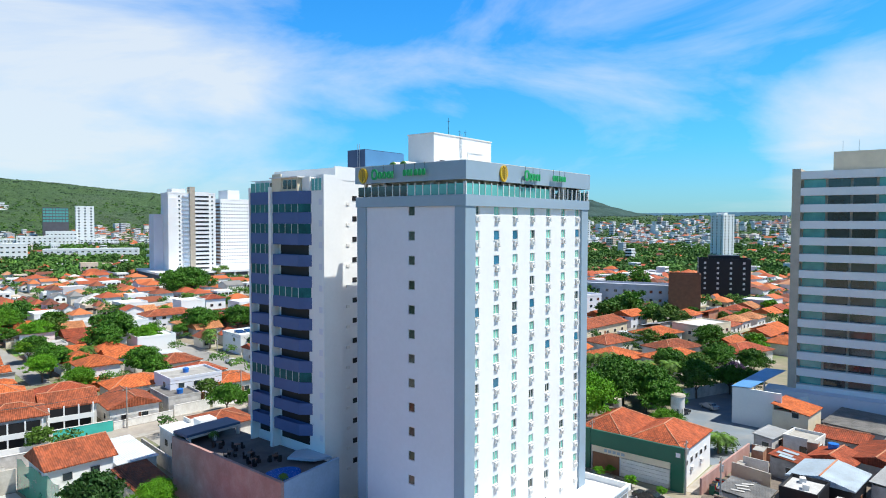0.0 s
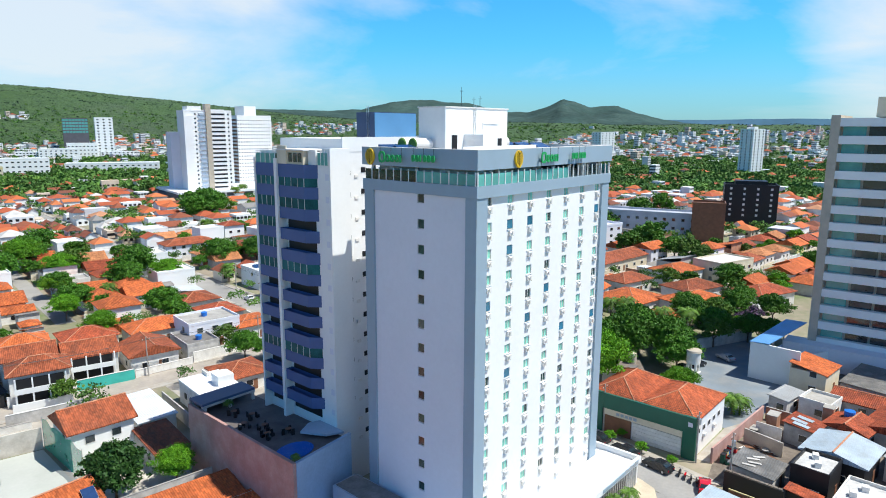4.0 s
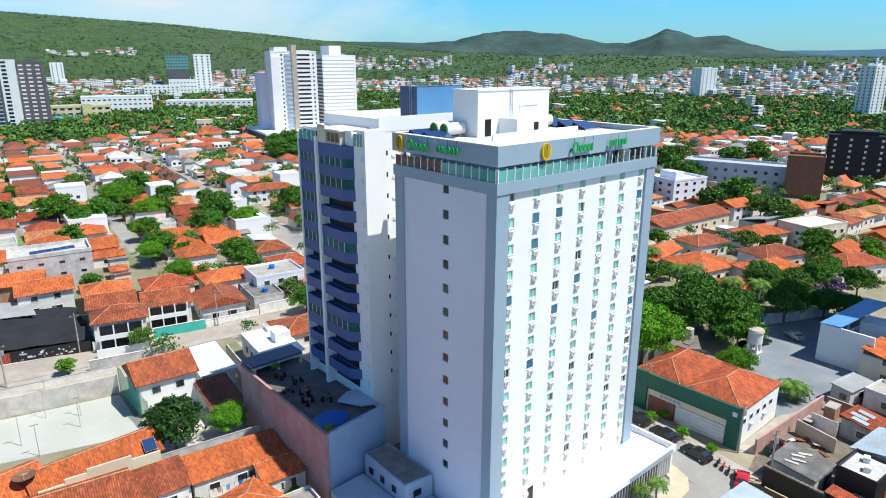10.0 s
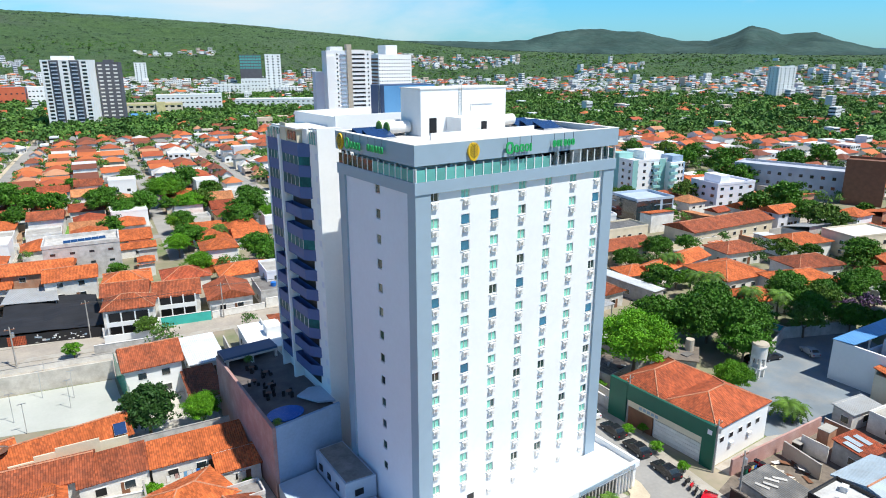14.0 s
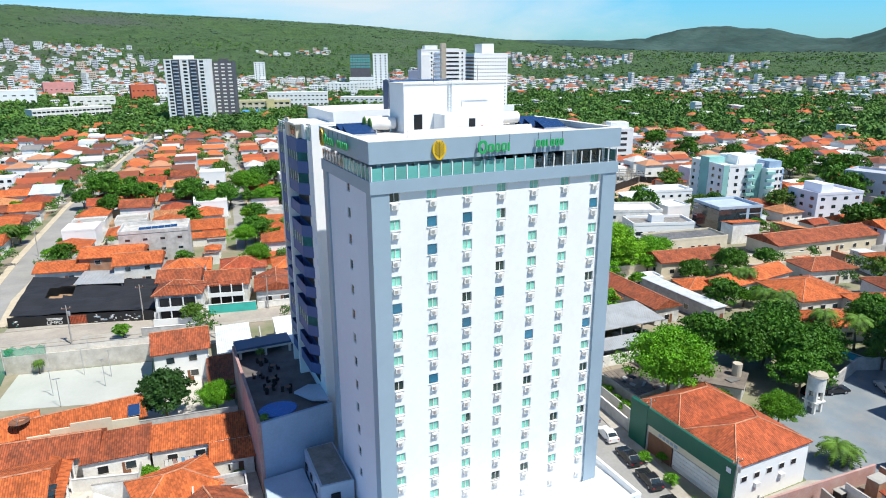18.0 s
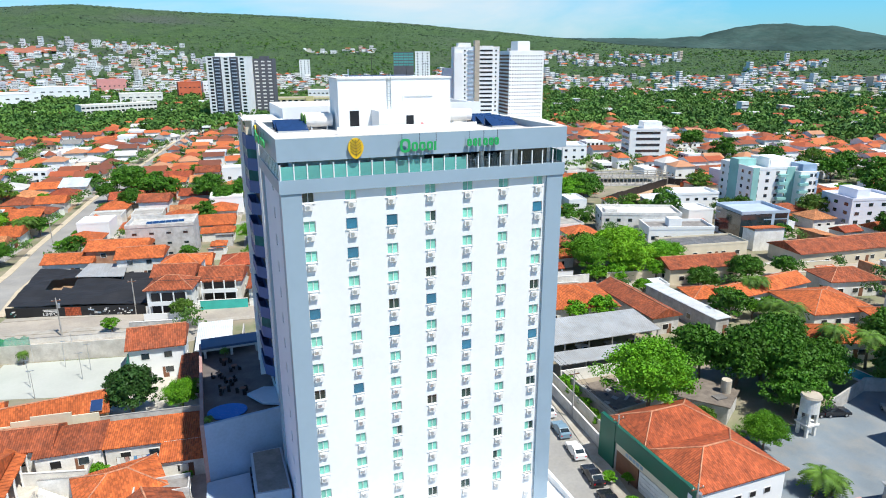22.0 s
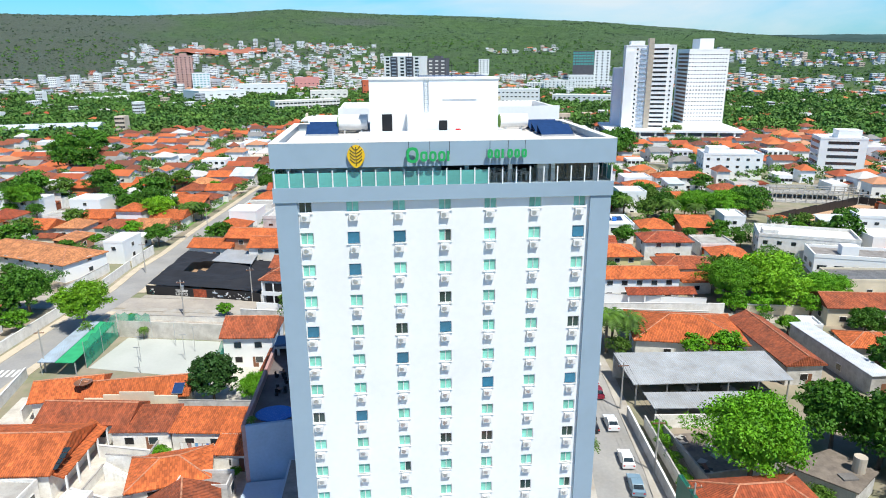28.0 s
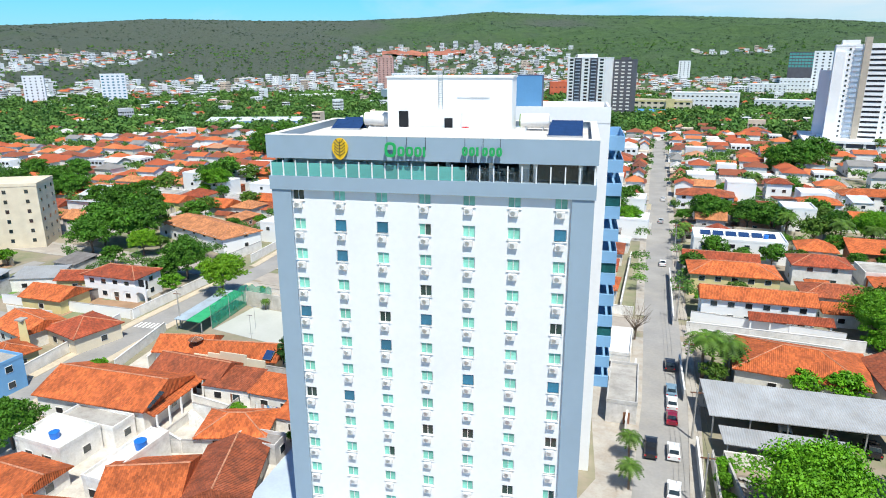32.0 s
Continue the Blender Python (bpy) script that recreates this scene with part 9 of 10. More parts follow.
for a, b, h, wm in WALLS:
    t = thing("street_wall", {"wall_a": "whitewashed street wall before the houses", "wall_b": "grey stained yard wall", "turq": "turquoise painted front wall with a gate", "cream": "cream painted boundary wall", "skyblue": "pale blue painted yard wall"}[wm], "wall", group="street walls")
    d = (Vector(b) - Vector(a)).normalized()
    nrm = Vector((-d.y, d.x)) * 0.1
    q = [tuple(Vector(a) - nrm), tuple(Vector(b) - nrm), tuple(Vector(b) + nrm), tuple(Vector(a) + nrm)]
    part("wall", Shape().slab(q, 0, h), wm, t)
    nrm *= 1.5
    q = [tuple(Vector(a) - nrm), tuple(Vector(b) - nrm), tuple(Vector(b) + nrm), tuple(Vector(a) + nrm)]
    part("coping", Shape().slab(q, h, h + 0.08), "cap", t)
POLES = [(43.4, 6.0), (42.9, -9.8), (44.9, 19.6), (46.2, 36.5), (47.6, 54.0), (50.0, 84.0), (53.0, 112.0), (56.5, 140), (-22.4, 92.9), (4.0, 88.0), (28.0, 84.5), (-55.0, 118.0), (-53.5, 60.0), (-49, 160), (-36.0, 85.5), (39.0, -16.0)]
for x, y in POLES:
    t = thing("utility_pole", "grey concrete utility pole with crossarm and wires", "utility pole", (x, y, 0), group="utility poles")
    part("pole", Shape().tube((0, 0, 0), (0, 0, 8.4), 0.17, 0.1, 8), "concrete", t)
    part("crossarm", Shape().box(-0.9, -0.06, 7.7, 0.9, 0.06, 7.85), "wood", t)
    for k in (-0.7, 0.0, 0.7):
        part("insulator", Shape().tube((k, 0, 7.85), (k, 0, 8.05), 0.05, sides=6), "cap", t)
    if int(x) % 3 == 0:
        part("transformer", Shape().tube((0.35, 0, 6.2), (0.35, 0, 7.1), 0.28, sides=10), "metal", t)
for i0, i1 in ((1, 0), (0, 2), (2, 3), (3, 4), (4, 5), (5, 6), (6, 7), (8, 9), (9, 10)):
    (xa, ya), (xb, yb) = POLES[i0], POLES[i1]
    t = thing("overhead_wires", "thin black overhead wires sagging between poles", "wires", group="overhead wires")
    for off in (-0.7, 0.0, 0.7):
        s = Shape()
        for k in range(8):
            f0, f1 = k / 8, (k + 1) / 8
            z0, z1 = 8.0 - 2.4 * f0 * (1 - f0), 8.0 - 2.4 * f1 * (1 - f1)
            s.tube((xa + off + (xb - xa) * f0, ya + (yb - ya) * f0, z0), (xa + off + (xb - xa) * f1, ya + (yb - ya) * f1, z1), 0.022, sides=4, caps=False)
        part("wire", s, "black", t)

# ---- small things ----
for k in range(4):
    t = thing("motorcycle", "small motorcycle parked on its stand at the kerb", "motorcycle", (37.6 - k * 0.35, -9.4 - k * 0.95, 0.06), 10 + k * 5, group="parked motorcycles")
    for x in (-0.6, 0.6):
        part("wheel", Shape().tube((x, -0.06, 0.3), (x, 0.06, 0.3), 0.3, sides=12), "tyre", t)
    part("body", Shape().box(-0.45, -0.12, 0.35, 0.4, 0.12, 0.75).box(-0.6, -0.13, 0.72, 0.05, 0.13, 0.85), "red" if k == 1 else "black", t)
    part("handlebar", Shape().box(0.4, -0.35, 0.95, 0.46, 0.35, 1.0), "metal", t)
    part("fork", Shape().box(0.42, -0.05, 0.3, 0.5, 0.05, 0.95), "metal", t)
dish = thing("satellite_dish", "rusty mesh satellite dish on the tile roof", "satellite dish", (-39.5, 44.0, 5.2))
s = Shape()
for i in range(14):
    a0, a1 = 2 * math.pi * i / 14, 2 * math.pi * (i + 1) / 14
    s.face([(0, 0, 0), (0.7 * math.cos(a0), 0.7 * math.sin(a0), 0.12), (0.7 * math.cos(a1), 0.7 * math.sin(a1), 0.12)])
    s.face([(0.7 * math.cos(a0), 0.7 * math.sin(a0), 0.12), (1.4 * math.cos(a0), 1.4 * math.sin(a0), 0.45), (1.4 * math.cos(a1), 1.4 * math.sin(a1), 0.45), (0.7 * math.cos(a1), 0.7 * math.sin(a1), 0.12)])
part("bowl", s, "wood", dish)
part("mast", Shape().tube((0, 0, -1.6), (0, 0, 0), 0.06, sides=6), "metal", dish)
for a in (0.4, 2.5, 4.6):
    part("strut", Shape().tube((1.3 * math.cos(a), 1.3 * math.sin(a), 0.42), (0, 0, 1.1), 0.025, sides=4), "metal", dish)
for x, y, z, tilt, n in ((-24.6, 42.8, 4.4, 28, 1), (-20.5, 141, 9.7, 6, 6)):
    for k in range(n):
        t = thing("solar_array", "dark blue solar panel on a roof", "solar array", group="roof solar arrays")
        t.matrix_basis = pose(x + k * 1.7, y, z, tilt, 0, -4)
        part("panel", Shape().box(-0.8, -1.0, 0, 0.8, 1.0, 0.05), "solar", t)
        part("frame", Shape().box(-0.84, -1.04, -0.05, 0.84, 1.04, -0.004), "metal", t)
# stepped cream parapet before the roof by the court
step = thing("stepped_parapet", "cream stepped parapet wall in front of the tile roof", "parapet")
for x0, x1, h in ((-38.6, -35.6, 4.0), (-35.6, -33.0, 4.6), (-33.0, -27.6, 5.1), (-27.6, -24.0, 4.5)):
    f = lambda x: 41.55 - (x + 38.6) * 0.10 + 0.0
    part("step", Shape().slab([(x0, f(x0)), (x1, f(x1)), (x1, f(x1) + 0.25), (x0, f(x0) + 0.25)], 0, h), "cream", step)
for x, y, h in ((-12.5, 41.2, 1.5), (-13.6, 42.4, 1.2)):
    t = thing("rubble_block", "broken concrete blocks piled by the wall", "rubble", (x, y, 0), 25)
    part("block", Shape().box(-0.8, -0.5, 0, 0.8, 0.5, h), "concrete", t)
for i, (x, y) in enumerate(((-6.4, 30.0), (-5.2, 32.5), (-6.8, 35.0), (-4.4, 36.8), (-5.6, 39.5), (-3.8, 29.0))):
    t = thing("terrace_table", "dark terrace table with chairs on the deck", "table", (x, y, 9.5), i * 33, group="deck tables")
    part("top", Shape().tube((0, 0, 0.7), (0, 0, 0.75), 0.45, sides=12), "wood", t)
    part("stem", Shape().tube((0, 0, 0), (0, 0, 0.7), 0.06, sides=6), "black", t)
    for a in range(3):
        part("chair", Shape().box(0.75 * math.cos(a * 2.1) - 0.22, 0.75 * math.sin(a * 2.1) - 0.22, 0, 0.75 * math.cos(a * 2.1) + 0.22, 0.75 * math.sin(a * 2.1) + 0.22, 0.45).box(0.75 * math.cos(a * 2.1) - 0.22, 0.75 * math.sin(a * 2.1) + 0.16, 0.45, 0.75 * math.cos(a * 2.1) + 0.22, 0.75 * math.sin(a * 2.1) + 0.22, 0.9), "black", t)

M["red_earth"] = mat("red_earth", (0.36, 0.13, 0.08), 0.95, vary=0.25, scale=0.02, fine=0.2)
# ---- yards by the front street corner ----
rq = random.Random(21)
yard_floor = Shape().slab([(38.5, -36), (104, -46), (104, -15), (84, -13.6), (66, -13.3), (44, -11.9), (38.5, -13)], -0.1, 0.035)
tagged(part("yard_ground", yard_floor, "old_slab"), "bare dusty yard ground strewn with debris", "ground", kind="structure")
court_floor = Shape().slab([(-52, -6), (-12, -8), (-9.8, 20), (-9.4, 60), (-24, 60), (-24, 50.5), (-53, 50.5)], -0.1, 0.03)
tagged(part("patio_ground", court_floor, "pale_patio"), "pale concrete patios between the houses", "ground", kind="structure")


def leaning_board(x, y, w, l, turn, tilt, material, label):
    t = thing("board", label, "board", (x, y, 0.06), turn, group="loose boards")
    b_ = part("sheet", Shape().box(-w / 2, 0, 0, w / 2, l, 0.05), material, t)
    b_.matrix_basis = pose(0, 0, 0.02, tilt, 0, 0)


for i in range(34):
    x, y = rq.uniform(49.5, 57), rq.uniform(-18.4, -13.8)
    leaning_board(x, y, rq.uniform(0.15, 0.9), rq.uniform(0.9, 2.6), rq.uniform(0, 180), rq.uniform(2, 22), rq.choice(("cream", "wood", "wall_b", "cap", "beige")), "loose weathered timber and sheet scraps on the ground")
for i in range(10):
    x, y = 45.6 + (i % 5) * 0.75, -12.9 - (i // 5) * 0.8
    t = thing("crate", "stacked plastic crate beside the yard wall", "crate", (x, y, 0.035), rq.uniform(-8, 8), group="yard crates")
    h = rq.uniform(0.7, 1.5)
    part("box", Shape().box(-0.3, -0.32, 0, 0.3, 0.32, h), ("green_panel", "red", "wall_c", "blue_tank", "red")[i % 5], t)
    part("lid", Shape().box(-0.33, -0.35, h, 0.33, 0.35, h + 0.06), "black", t)
for x, y, w, d, h, m in ((62.6, -15.6, 2.4, 1.6, 3.0, "brick"), (57.8, -13.9, 1.2, 1.1, 1.5, "black"), (59.2, -13.8, 1.0, 1.0, 1.3, "black"), (69.5, -22.5, 1.6, 1.6, 3.9, "brick")):
    t = thing("yard_block", "small brick and plastic block standing in the yard", "yard block", (x, y, 0.03), group="yard blocks")
    part("body", Shape().box(-w / 2, -d / 2, 0, w / 2, d / 2, h), m, t)
    part("cover", Shape().box(-w / 2 - 0.08, -d / 2 - 0.08, h, w / 2 + 0.08, d / 2 + 0.08, h + 0.1), "concrete", t)


def wall_run(a, b, h, material, label, thick=0.18):
    t = thing("yard_wall", label, "wall")
    a, b = Vector(a), Vector(b)
    n_ = Vector((-(b - a).y, (b - a).x)).normalized() * thick / 2
    part("wall", Shape().slab([tuple(a - n_), tuple(b - n_), tuple(b + n_), tuple(a + n_)], 0, h), material, t)
    part("coping", Shape().slab([tuple(a - n_ * 1.5), tuple(b - n_ * 1.5), tuple(b + n_ * 1.5), tuple(a + n_ * 1.5)], h, h + 0.06), "concrete", t)


for a, b, h, m, label in (((55, -13.2), (53.4, -19.4), 2.4, "beige", "beige rough rendered yard wall"), ((58.5, -14), (58.2, -18), 2.6, "wall_a", "white stained yard wall"), ((66.5, -13.4), (66, -20), 2.4, "brick", "raw brick yard wall"),
                          ((-30, 27.2), (-23.1, 25.9), 3.0, "wall_a", "whitewashed patio wall beside the big house"), ((-30.6, 27.3), (-31.2, 20.4), 1.4, "wall_a", "low whitewashed stair wall"), ((-24.5, 26.0), (-24.1, 30.6), 2.6, "wall_a", "whitewashed patio wall"),
                          ((-23.6, 19.0), (-32, 17.5), 2.2, "wall_b", "grey stained patio wall"), ((-13.9, 27.0), (-9.9, 26.6), 2.6, "wall_a", "white patio wall by the retaining wall"), ((-36, 41.9), (-10, 38.6), 3.6, "wall_b", "long grey yard wall behind the tile roofs"),
                          ((52.9, 84.6), (81.0, 77.6), 2.4, "white", "white street wall before the house"), ((48.0, 31.0), (46.3, 10.2), 2.0, "wall_a", "whitewashed street wall with vines"),
                          ((-103.7, 65.6), (-66.8, 62.6), 2.4, "white", "long white street wall of the arched house"), ((-66.8, 62.6), (-66.0, 74.0), 2.2, "white", "white street wall by the pavement"), ((-68.2, 57.5), (-68.6, 33.0), 2.2, "wall_a", "whitewashed street wall"),
                          ((-68.5, 100), (-65, 120), 2.4, "wall_a", "white street wall"), ((-20, 79.5), (-47, 84.5), 1.2, "wall_a", "low white kerb wall behind the court")):
    wall_run(a, b, h, m, label)
# skylights on the big tile roof, with the lean-to at its side
for k in range(4):
    t = thing("skylight", "row of glass tiles in the big tile roof", "skylight", group="roof skylights")
    x0, y0 = -34.9 + k * 0.16, 22.3 + k * 0.8
    zc = lambda y: 4.05 + 2.4 * (1 - abs(y - 28.0) / 6.3) + 0.06
    part("glass", Shape().face([(x0, y0, zc(y0)), (x0 + 1.0, y0 - 0.07, zc(y0)), (x0 + 1.1, y0 + 0.62, zc(y0 + 0.7)), (x0 + 0.1, y0 + 0.7, zc(y0 + 0.7))]).face([(x0, y0, zc(y0) - 0.05), (x0 + 0.1, y0 + 0.7, zc(y0 + 0.7) - 0.05), (x0 + 1.1, y0 + 0.62, zc(y0 + 0.7) - 0.05), (x0 + 1.0, y0 - 0.07, zc(y0) - 0.05)]), "window", t)
veranda = thing("veranda", "tile-roofed veranda with white posts beside the big house", "veranda")
part("roof", Shape().face([(-33.2, 22.0, 3.1), (-32.4, 35.0, 3.1), (-35.0, 35.2, 4.0), (-35.4, 22.2, 4.0)]).face([(-33.2, 22.0, 2.95), (-35.4, 22.2, 3.85), (-35.0, 35.2, 3.85), (-32.4, 35.0, 2.95)]), "tile_a", veranda)
for k in range(5):
    part("post", Shape().box(-33.3 + 0.15 * k, 22.4 + 2.9 * k, 0, -33.05 + 0.15 * k, 22.65 + 2.9 * k, 3.1), "white", veranda)
stair = thing("outdoor_stair", "white concrete stair rising along the patio wall", "stair")
for k in range(12):
    part("step", Shape().box(-29.8 + k * 0.3, 25.4 - k * 0.06, 0.03, -29.5 + k * 0.3, 26.5 - k * 0.06, 2.2 - k * 0.18), "wall_a", stair)
# washing on lines
for k, m in enumerate(("white", "cap", "pinkwall", "white", "skyblue", "lilac", "white", "blue_tank", "cream", "white")):
    t = thing("laundry", "washing hung on a line in the patio", "laundry", (-21.0 + k * 0.55, 30.7 - k * 0.09, 0), -9, group="patio laundry")
    part("cloth", Shape().box(-0.22, -0.02, 1.0 + 0.1 * (k % 3), 0.22, 0.02, 1.95), m, t)
    part("peg_line", Shape().box(-0.28, -0.01, 1.95, 0.28, 0.01, 1.97), "black", t)
    if k % 3 == 0:
        part("prop", Shape().box(-0.25, -0.03, 0, -0.2, 0.03, 2.0), "wood", t)
# shrubs by walls and kerbs
for kind, x, y, sc in (("small", 40.8, 3.6, 0.34), ("small", 43.0, 2.4, 0.3), ("small", 40.4, -2.2, 0.36), ("small", 39.4, -7.5, 0.32), ("small", 48.3, 21.1, 0.4), ("small", 47.4, 15.3, 0.42), ("small", 49.2, 28.3, 0.5), ("small", 48.6, 25.0, 0.45), ("small", 47.9, 18.2, 0.35),
                       ("small", -23.2, 28.6, 0.5), ("small", -12.3, 24.2, 0.3), ("olive", 61.5, 9.6, 0.5), ("small", 67.4, 4.0, 0.7)):
    tree(kind, x, y, sc, 0, x * 91 % 360, "growing low by the wall")
# debris on the slab under the spreading tree
for i in range(26):
    x, y = rq.uniform(51, 60), rq.uniform(17.4, 28)
    leaning_board(x, y, rq.uniform(0.3, 1.4), rq.uniform(0.5, 2.2), rq.uniform(0, 180), rq.uniform(1, 14), rq.choice(("wood", "dark", "concrete", "greyroof", "wall_b")), "dark scrap sheets and planks on the slab")
low2 = thing("tiled_porch", "low red tile porch roof before the white house", "porch")
part("roof", Shape().face([(63.5, 80.2, 2.9), (79.5, 79.0, 2.9), (79.7, 81.6, 3.9), (63.7, 82.8, 3.9)]).face([(63.5, 80.2, 2.78), (63.7, 82.8, 3.78), (79.7, 81.6, 3.78), (79.5, 79.0, 2.78)]), "tile_c", low2)
for k in range(5):
    part("post", Shape().box(63.8 + k * 3.7, 80.4 - k * 0.28, 0, 64.1 + k * 3.7, 80.7 - k * 0.28, 2.9), "white", low2)
# bare tree beside the cross street
bare = thing("bare_tree", "leafless grey branching tree beside the street", "tree", (40.4, 72.0, 0))
bs = Shape().tube((0, 0, -0.1), (0.2, 0, 3.0), 0.22, 0.16, 7)
for i in range(16):
    a, lift = i * 2.4, rq.uniform(2.2, 5)
    e1 = (math.cos(a) * 1.6, math.sin(a) * 1.6, 2.6 + lift * 0.5)
    bs.tube((0.18, 0, rq.uniform(1.8, 3.0)), e1, 0.09, 0.05, 5)
    for q in (-0.5, 0.1, 0.6):
        bs.tube(e1, (math.cos(a + q) * 3.0, math.sin(a + q) * 3.0, 2.6 + lift), 0.045, 0.015, 4)
part("crown_wood", bs, "bark", bare)
# zebra crossing on the west street
for k in range(7):
    tagged(part("crossing_bar", Shape().box(-64.0 + k * 1.0, 58.6, 0.02, -63.5 + k * 1.0, 61.4, 0.071), "cap"), "worn white crossing bar on the asphalt", "road marking", kind="structure")

pale = Shape().slab([(-59, 76.5), (-50, 77.2), (-46.5, 76), (-21, 70.8), (-9, 73.5), (-9, 83), (-34, 88), (-57, 92)], -0.1, 0.03)
tagged(part("side_ground", pale, "paving"), "pale dusty paved strip behind the court", "ground", kind="structure")
dirt = Shape().slab([(-92, 66.5), (-67.5, 64), (-67, 72), (-90, 72)], -0.1, 0.04)
tagged(part("dirt_yard", dirt, "soil"), "bare reddish dirt yard before the arched house", "ground", kind="structure")
flue = thing("yellow_chimney", "tall tapered yellow chimney beside the tile roof", "chimney", (-75.0, 42.2, 0))
part("shaft", Shape().tube((0, 0, 0), (0, 0, 7.4), 1.3, 0.8, 4), "wall_c", flue)
part("cap", Shape().box(-0.8, -0.8, 7.4, 0.8, 0.8, 7.65), "concrete", flue)
# arches and balcony of the white house
arch = thing("arched_porch", "white arched porch with an upper balcony", "porch", (-73.5, 73.0, 0), -6)
for i in range(3):
    x = -5.0 + i * 3.6
    s = Shape()
    pts = [(x + 1.3 * math.cos(a), 1.5 + 1.2 * math.sin(a)) for a in [math.pi * k / 10 for k in range(11)]]
    for (xa, za), (xb, zb) in zip(pts, pts[1:]):
        s.face([(xa, -1.2, 2.95), (xa, -1.2, za), (xb, -1.2, zb), (xb, -1.2, 2.95)])
        s.face([(xa, -1.2, za), (xa, -0.9, za), (xb, -0.9, zb), (xb, -1.2, zb)])
    s.box(x - 1.8, -1.2, 0, x - 1.3, -0.9, 2.95)
    s.box(x + 1.3, -1.2, 0, x + 1.8, -0.9, 2.95)
    part("arch", s, "white", arch)
part("balcony_floor", Shape().box(-6.8, -1.2, 2.95, 4.0, 0.1, 3.15), "white", arch)
part("balcony_rail", Shape().box(-6.8, -1.2, 3.15, 4.0, -1.08, 4.05), "white", arch)
# flat dark sheet stands in for the shadow behind the balcony
part("shade", Shape().box(-6.6, -0.02, 3.3, 3.8, 0.02, 5.4), "dark", arch)
for i in range(4):
    part("post", Shape().box(-6.7 + i * 3.5, -1.15, 4.05, -6.45 + i * 3.5, -0.95, 5.8), "white", arch)
# verandas of the two-storey houses across the cross street
for x, y, w, turn in ((-15.1, 89.6, 8.4, -14), (-4.2, 94.1, 8.0, -14)):
    v = thing("balcony_front", "white two-storey balcony front with dark sheets for its shaded recesses", "balcony", (x, y, 0), turn)
    part("floor", Shape().box(-w / 2, -1.4, 2.8, w / 2, 0, 3.0), "white", v)
    part("rail", Shape().box(-w / 2, -1.4, 3.0, w / 2, -1.28, 3.8), "white", v)
    for f in (0, 1):
        # near-black sheet drawn for the shade of the recess
        part("opening", Shape().box(-w / 2 + 0.4, -0.04, 0.3 + 3.0 * f, w / 2 - 0.4, 0.0, 2.4 + 2.9 * f), "dark", v)
        for i in range(4):
            u = -w / 2 + 0.1 + i * (w - 0.4) / 3
            part("post", Shape().box(u, -1.38, 3.0 * f, u + 0.25, -1.15, 2.8 + 2.9 * f), "white", v)
    part("garden_wall", Shape().box(-w / 2 - 0.5, -3.4, 0, w / 2 + 0.5, -3.2, 1.8), "white", v)
# panels on the long white house
for i in range(6):
    t = thing("solar_array", "dark blue solar panel on a flat white roof", "solar array", (64.5 + i * 3.4, 139.8 - i * 0.36, 5.93), -6, group="flat roof solar arrays")
    q = part("panel", Shape().box(-1.4, -1.6, 0, 1.4, 1.6, 0.06), "solar", t)
    q.matrix_basis = pose(0, 0, 0.35, 10, 0, 0)
    part("stand", Shape().box(-1.3, 1.2, 0, 1.3, 1.3, 0.6), "metal", t)
# long works with a pale roof in the green belt
works = thing("factory", "long white works with pale sheet roofs and blue trim", "factory", (-240, 462, 0), 12)
part("wall", Shape().box(-38, -14, 0, 38, 14, 7), "white", works)
hr = hip_roof(Shape(), -38, -14, 38, 14, 7, 2.2, 0.6, gable=True)
part("roof", hr, "sheet_w", works)
for i in range(14):
    part("window", Shape().box(-36 + i * 5.2, -14.08, 2.6, -32.8 + i * 5.2, -13.98, 4.0), "window", works)
part("band", Shape().box(-38, -14.1, 5.6, 38, -14.0, 6.4), "skyblue", works)
part("front_hall", Shape().box(-10, -26, 0, 40, -14.2, 5), "annex", works)

side = Shape().slab([(31.6, 9.2), (31.6, -5.6), (32.6, -5.6), (34.6, 10), (38.2, 40), (40.6, 60), (40.6, 78), (4, 83), (1.4, 58), (31.5, 46), (32, 24), (29.1, 18)], -0.1, 0.032)
tagged(part("side_yard", side, "paving"), "pale concrete yard strip beside the hotel street", "ground", kind="structure")

# dark street front of the corner yards with its boards
front = thing("dark_street_wall", "dark painted street wall with a brick coping", "wall")
part("wall", Shape().slab([(37.0, -23.4), (37.4, -23.4), (37.9, -15.6), (37.5, -15.6)], 0, 3.1), "black", front)
for k in range(13):
    y = -23.2 + k * 0.6
    part("coping_block", Shape().box(37.0 + k * 0.038, y, 3.1, 37.45 + k * 0.038, y + 0.5, 3.3), "old_slab", front)
for y0, y1 in ((-21.0, -17.6), (-23.4, -21.8)):
    t = thing("sign_board", "plain brown and yellow board on posts before the yard", "sign board", (33.0, (y0 + y1) / 2, 0), -3, group="yard boards")
    w = (y1 - y0) / 2
    part("board", Shape().box(-0.06, -w, 1.9, 0.06, w, 3.0), "wood", t)
    part("border", Shape().box(-0.08, -w, 3.0, 0.08, w, 3.12), "wall_c", t, "yellow top edge")
    for q in (-w + 0.2, w - 0.3):
        part("post", Shape().box(-0.05, q, 0, 0.05, q + 0.1, 1.9), "metal", t)
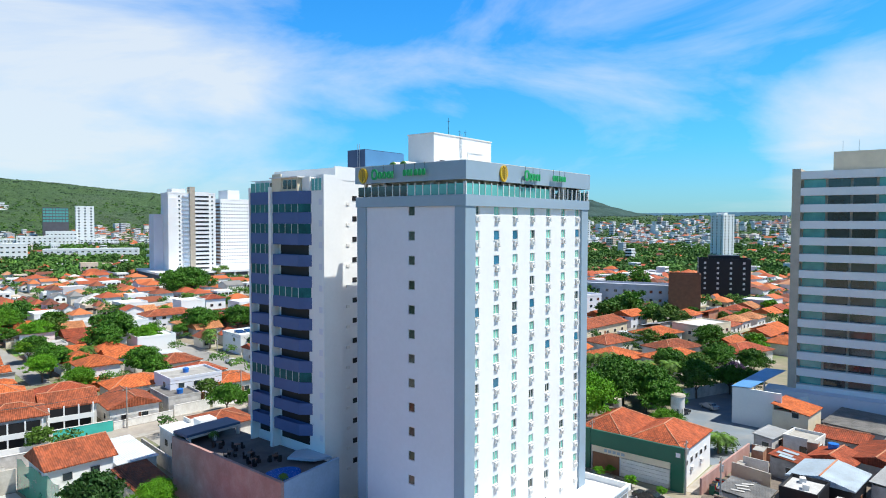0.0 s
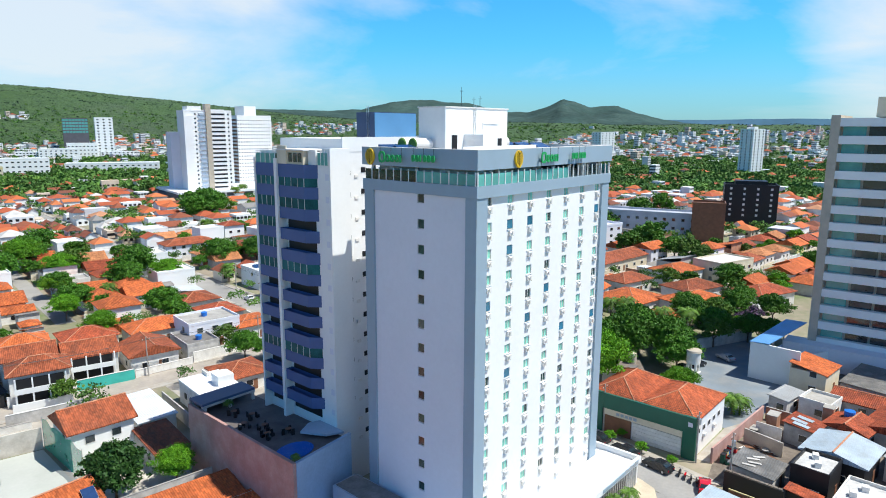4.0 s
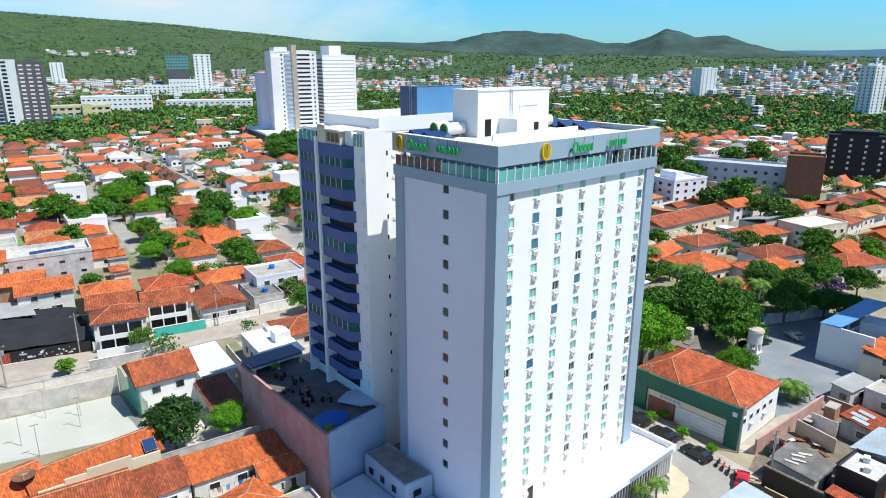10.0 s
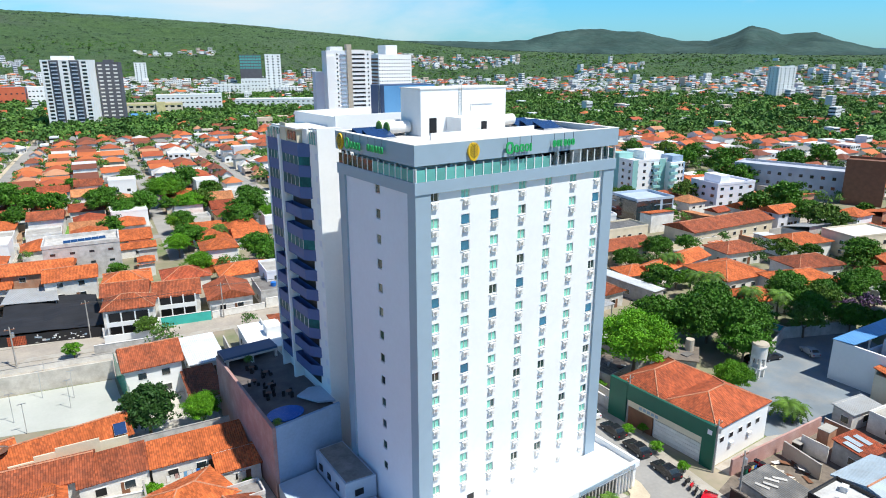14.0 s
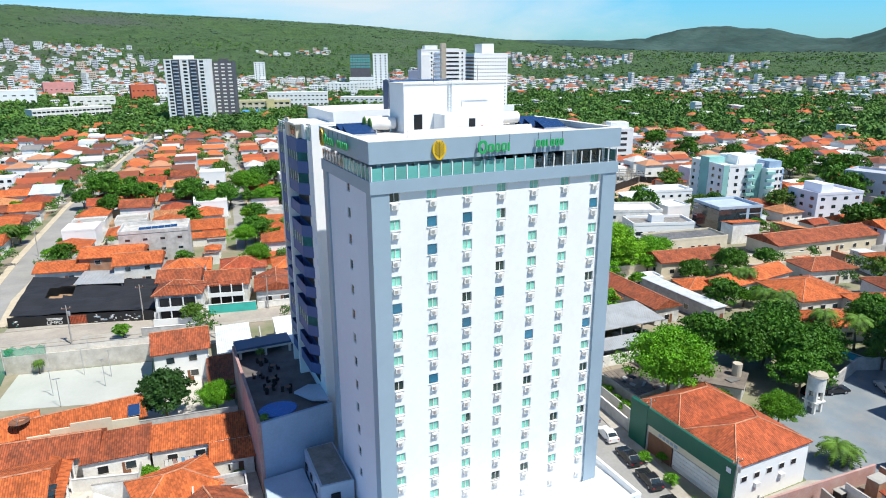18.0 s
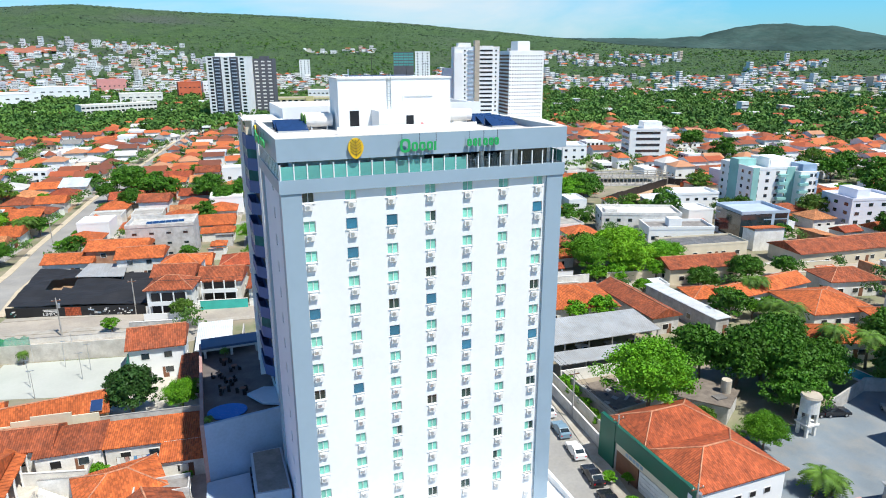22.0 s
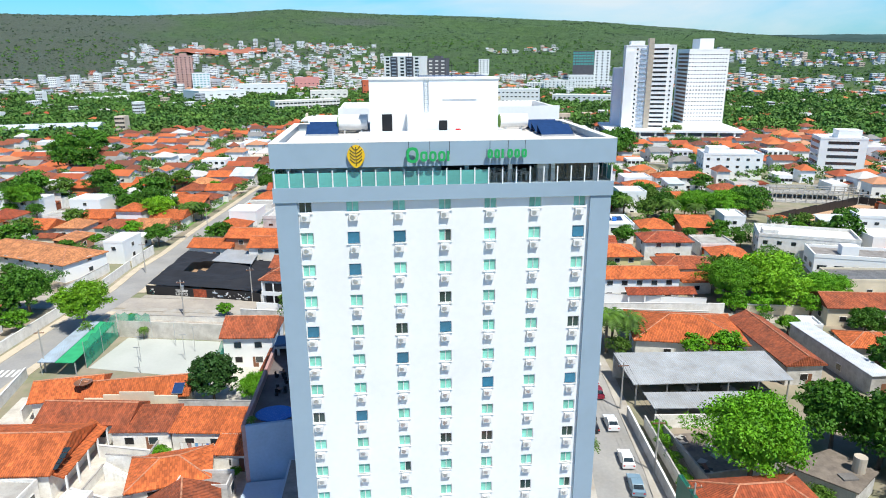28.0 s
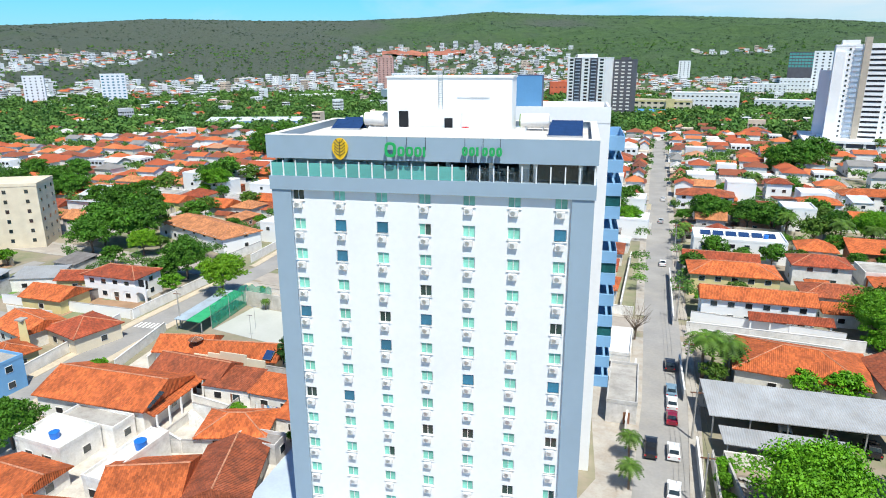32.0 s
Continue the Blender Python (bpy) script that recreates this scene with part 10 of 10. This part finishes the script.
for x, y, z in ((41.1, -30.6, 3.52), (43.6, -31.6, 3.52), (44.2, -25.8, 4.62), (46.6, -25.0, 4.62)):
    t = thing("roof_unit", "white boxed air conditioner on the flat roof", "air conditioner", (x, y, z), 12, group="yard roof units")
    part("casing", Shape().box(-0.5, -0.4, 0, 0.5, 0.4, 0.75), "cap", t)
    part("grille", Shape().tube((0, -0.41, 0.38), (0, -0.44, 0.38), 0.3, sides=12), "metal", t)
for k in range(3):
    t = thing("patch_sheet", "bluish sheet patch laid over the tile roof", "roof patch", (59.6 + k * 1.5, -20.4 + 0.6 * (k % 2), 3.53), -8, group="roof patches")
    q = part("sheet", Shape().box(-0.5, -1.2, 0, 0.5, 1.2, 0.03), "sheet_b", t)
    q.matrix_basis = pose(0, 0, 0.03, 5.5, 0, 0)
for k in range(4):
    t = thing("patch_sheet", "pale sheet strip laid over the old roof", "roof patch", (41.0 + k * 1.1, -17.8 - 0.5 * (k % 2), 3.32), 18 + 7 * k, group="roof patches")
    q = part("sheet", Shape().box(-0.25, -0.9, 0, 0.25, 0.9, 0.03), "wall_b", t)
    q.matrix_basis = pose(0, 0, 0.06, 4.5, 0, 0)
# sandy corner pavement
bend = [(31.4, -2.0), (31.2, -5.4), (30.4, -7.3), (28.6, -8.4), (25.0, -8.7), (18.0, -8.6)]
tagged(part("pavement_corner", strip(bend, 1.3, -0.2, 0.19), "sand_paving"), "sandy kerbed pavement round the hotel corner", "pavement", kind="structure")
# red earth cut on the far slope
cut = Shape()
for i in range(14):
    a0, a1 = -16.4 + i * 0.52, -16.4 + (i + 1) * 0.52
    wob = lambda a: 10 * math.sin(a * 3.1)
    q = []
    for a, r in ((a0, 1415 + wob(a0)), (a1, 1415 + wob(a1)), (a1, 1470 + wob(a1 * 1.3)), (a0, 1470 + wob(a0 * 1.3))):
        q.append((r * math.sin(radians(a)), r * math.cos(radians(a)), land(a, r) + 5.0))
    cut.face(q)
tagged(part("earth_cut", cut, "red_earth"), "bare red earth cut on the wooded slope", "ground", kind="structure")

tagged(part("store_side_ground", Shape().slab([(44.2, -11.4), (66, -12.8), (66.2, -12.4), (58.0, -9.2), (44.2, -9.2)], -0.1, 0.034), "paving"), "dusty concrete strip beside the store", "ground", kind="structure")
# small tiled porch and condensers by the store
porch = thing("store_porch", "small red tile porch behind the store", "porch")
part("roof", Shape().face([(57.6, 1.0, 3.4), (61.6, 0.4, 2.9), (62.0, 4.8, 2.9), (57.8, 5.6, 3.4)]).face([(57.6, 1.0, 3.28), (57.8, 5.6, 3.28), (62.0, 4.8, 2.78), (61.6, 0.4, 2.78)]), "tile_c", porch)
for x, y in ((61.3, 0.8), (61.6, 4.4)):
    part("post", Shape().box(x, y, 0, x + 0.15, y + 0.15, 2.85), "metal", porch)
# bottom corner boards on the podium front, a word shown as bars
name_ = thing("podium_sign", "small grey sign bars on the podium corner", "sign", (0, 0, 0))
for i in range(8):
    part("bar", Shape().box(26.4 + i * 0.5, -5.93 - 0.05, 3.72, 26.75 + i * 0.5, -5.9, 4.0 + 0.1 * (i % 3 == 0)), "metal", name_)
for i in range(26):
    part("slat", Shape().box(14.0 + i * 0.65, -5.8, 0.2, 14.2 + i * 0.65, -5.62, 3.1), "metal", name_)

# open concrete frame of a building under way
site = thing("construction_frame", "grey concrete frame of an unfinished building with bare columns", "building site", (179, 184, 0), -18)
part("slab", Shape().box(-17, -8, 0, 17, 8, 0.3), "concrete", site)
part("floor_slab", Shape().box(-17, -1, 2.2, 10, 7.6, 2.5), "concrete", site)
for i in range(10):
    for k in range(4):
        part("column", Shape().box(-16.6 + i * 3.6, -7.6 + k * 5.0, 0.3, -16.3 + i * 3.6, -7.3 + k * 5.0, 4.2 if (i + k) % 3 else 3.0), "concrete", site)
for k in range(4):
    part("beam", Shape().box(-16.8, -7.65 + k * 5.0, 3.9, 16.8, -7.3 + k * 5.0, 4.2), "concrete", site)
hoard = thing("site_hoarding", "black hoarding round a bare earth building lot", "fence")
H = [Vector(q) for q in ((141.6, 151.3), (146.3, 136.2), (197.0, 166.0), (190.0, 174.0))]
part("earth", Shape().slab([tuple(q) for q in H], -0.1, 0.07), "pale_earth", hoard, "bare sandy earth")
for p, q in ((H[0], H[1]), (H[1], H[1].lerp(H[2], 0.28)), (H[0], H[3]), (H[3], H[2])):
    n_ = Vector((-(q - p).y, (q - p).x)).normalized() * 0.1
    m_ = max(2, int((q - p).length / 4))
    for k in range(m_):
        c0, c1 = p.lerp(q, k / m_), p.lerp(q, (k + 0.985) / m_)
        part("board", Shape().slab([tuple(c0 - n_), tuple(c1 - n_), tuple(c1 + n_), tuple(c0 + n_)], 0, 3.0 + 0.12 * (k % 3)), "black", hoard)

# more blue and grey water tanks on flat roofs beside the streets
for x, y, z in ((-43.0, 13.6, 3.53), (24.0, 101.0, 5.93), (17.5, 92.0, 3.73), (80.0, 136.5, 5.93)):
    t = thing("water_tank", "round water tank standing on a flat roof", "water tank", (x, y, z), group="roof water tanks")
    part("tank", Shape().tube((0, 0, 0), (0, 0, 0.95), 0.62, 0.72, 14), "blue_tank", t)
    part("lid", Shape().tube((0, 0, 0.95), (0, 0, 1.1), 0.74, 0.4, 14), "blue_tank", t)
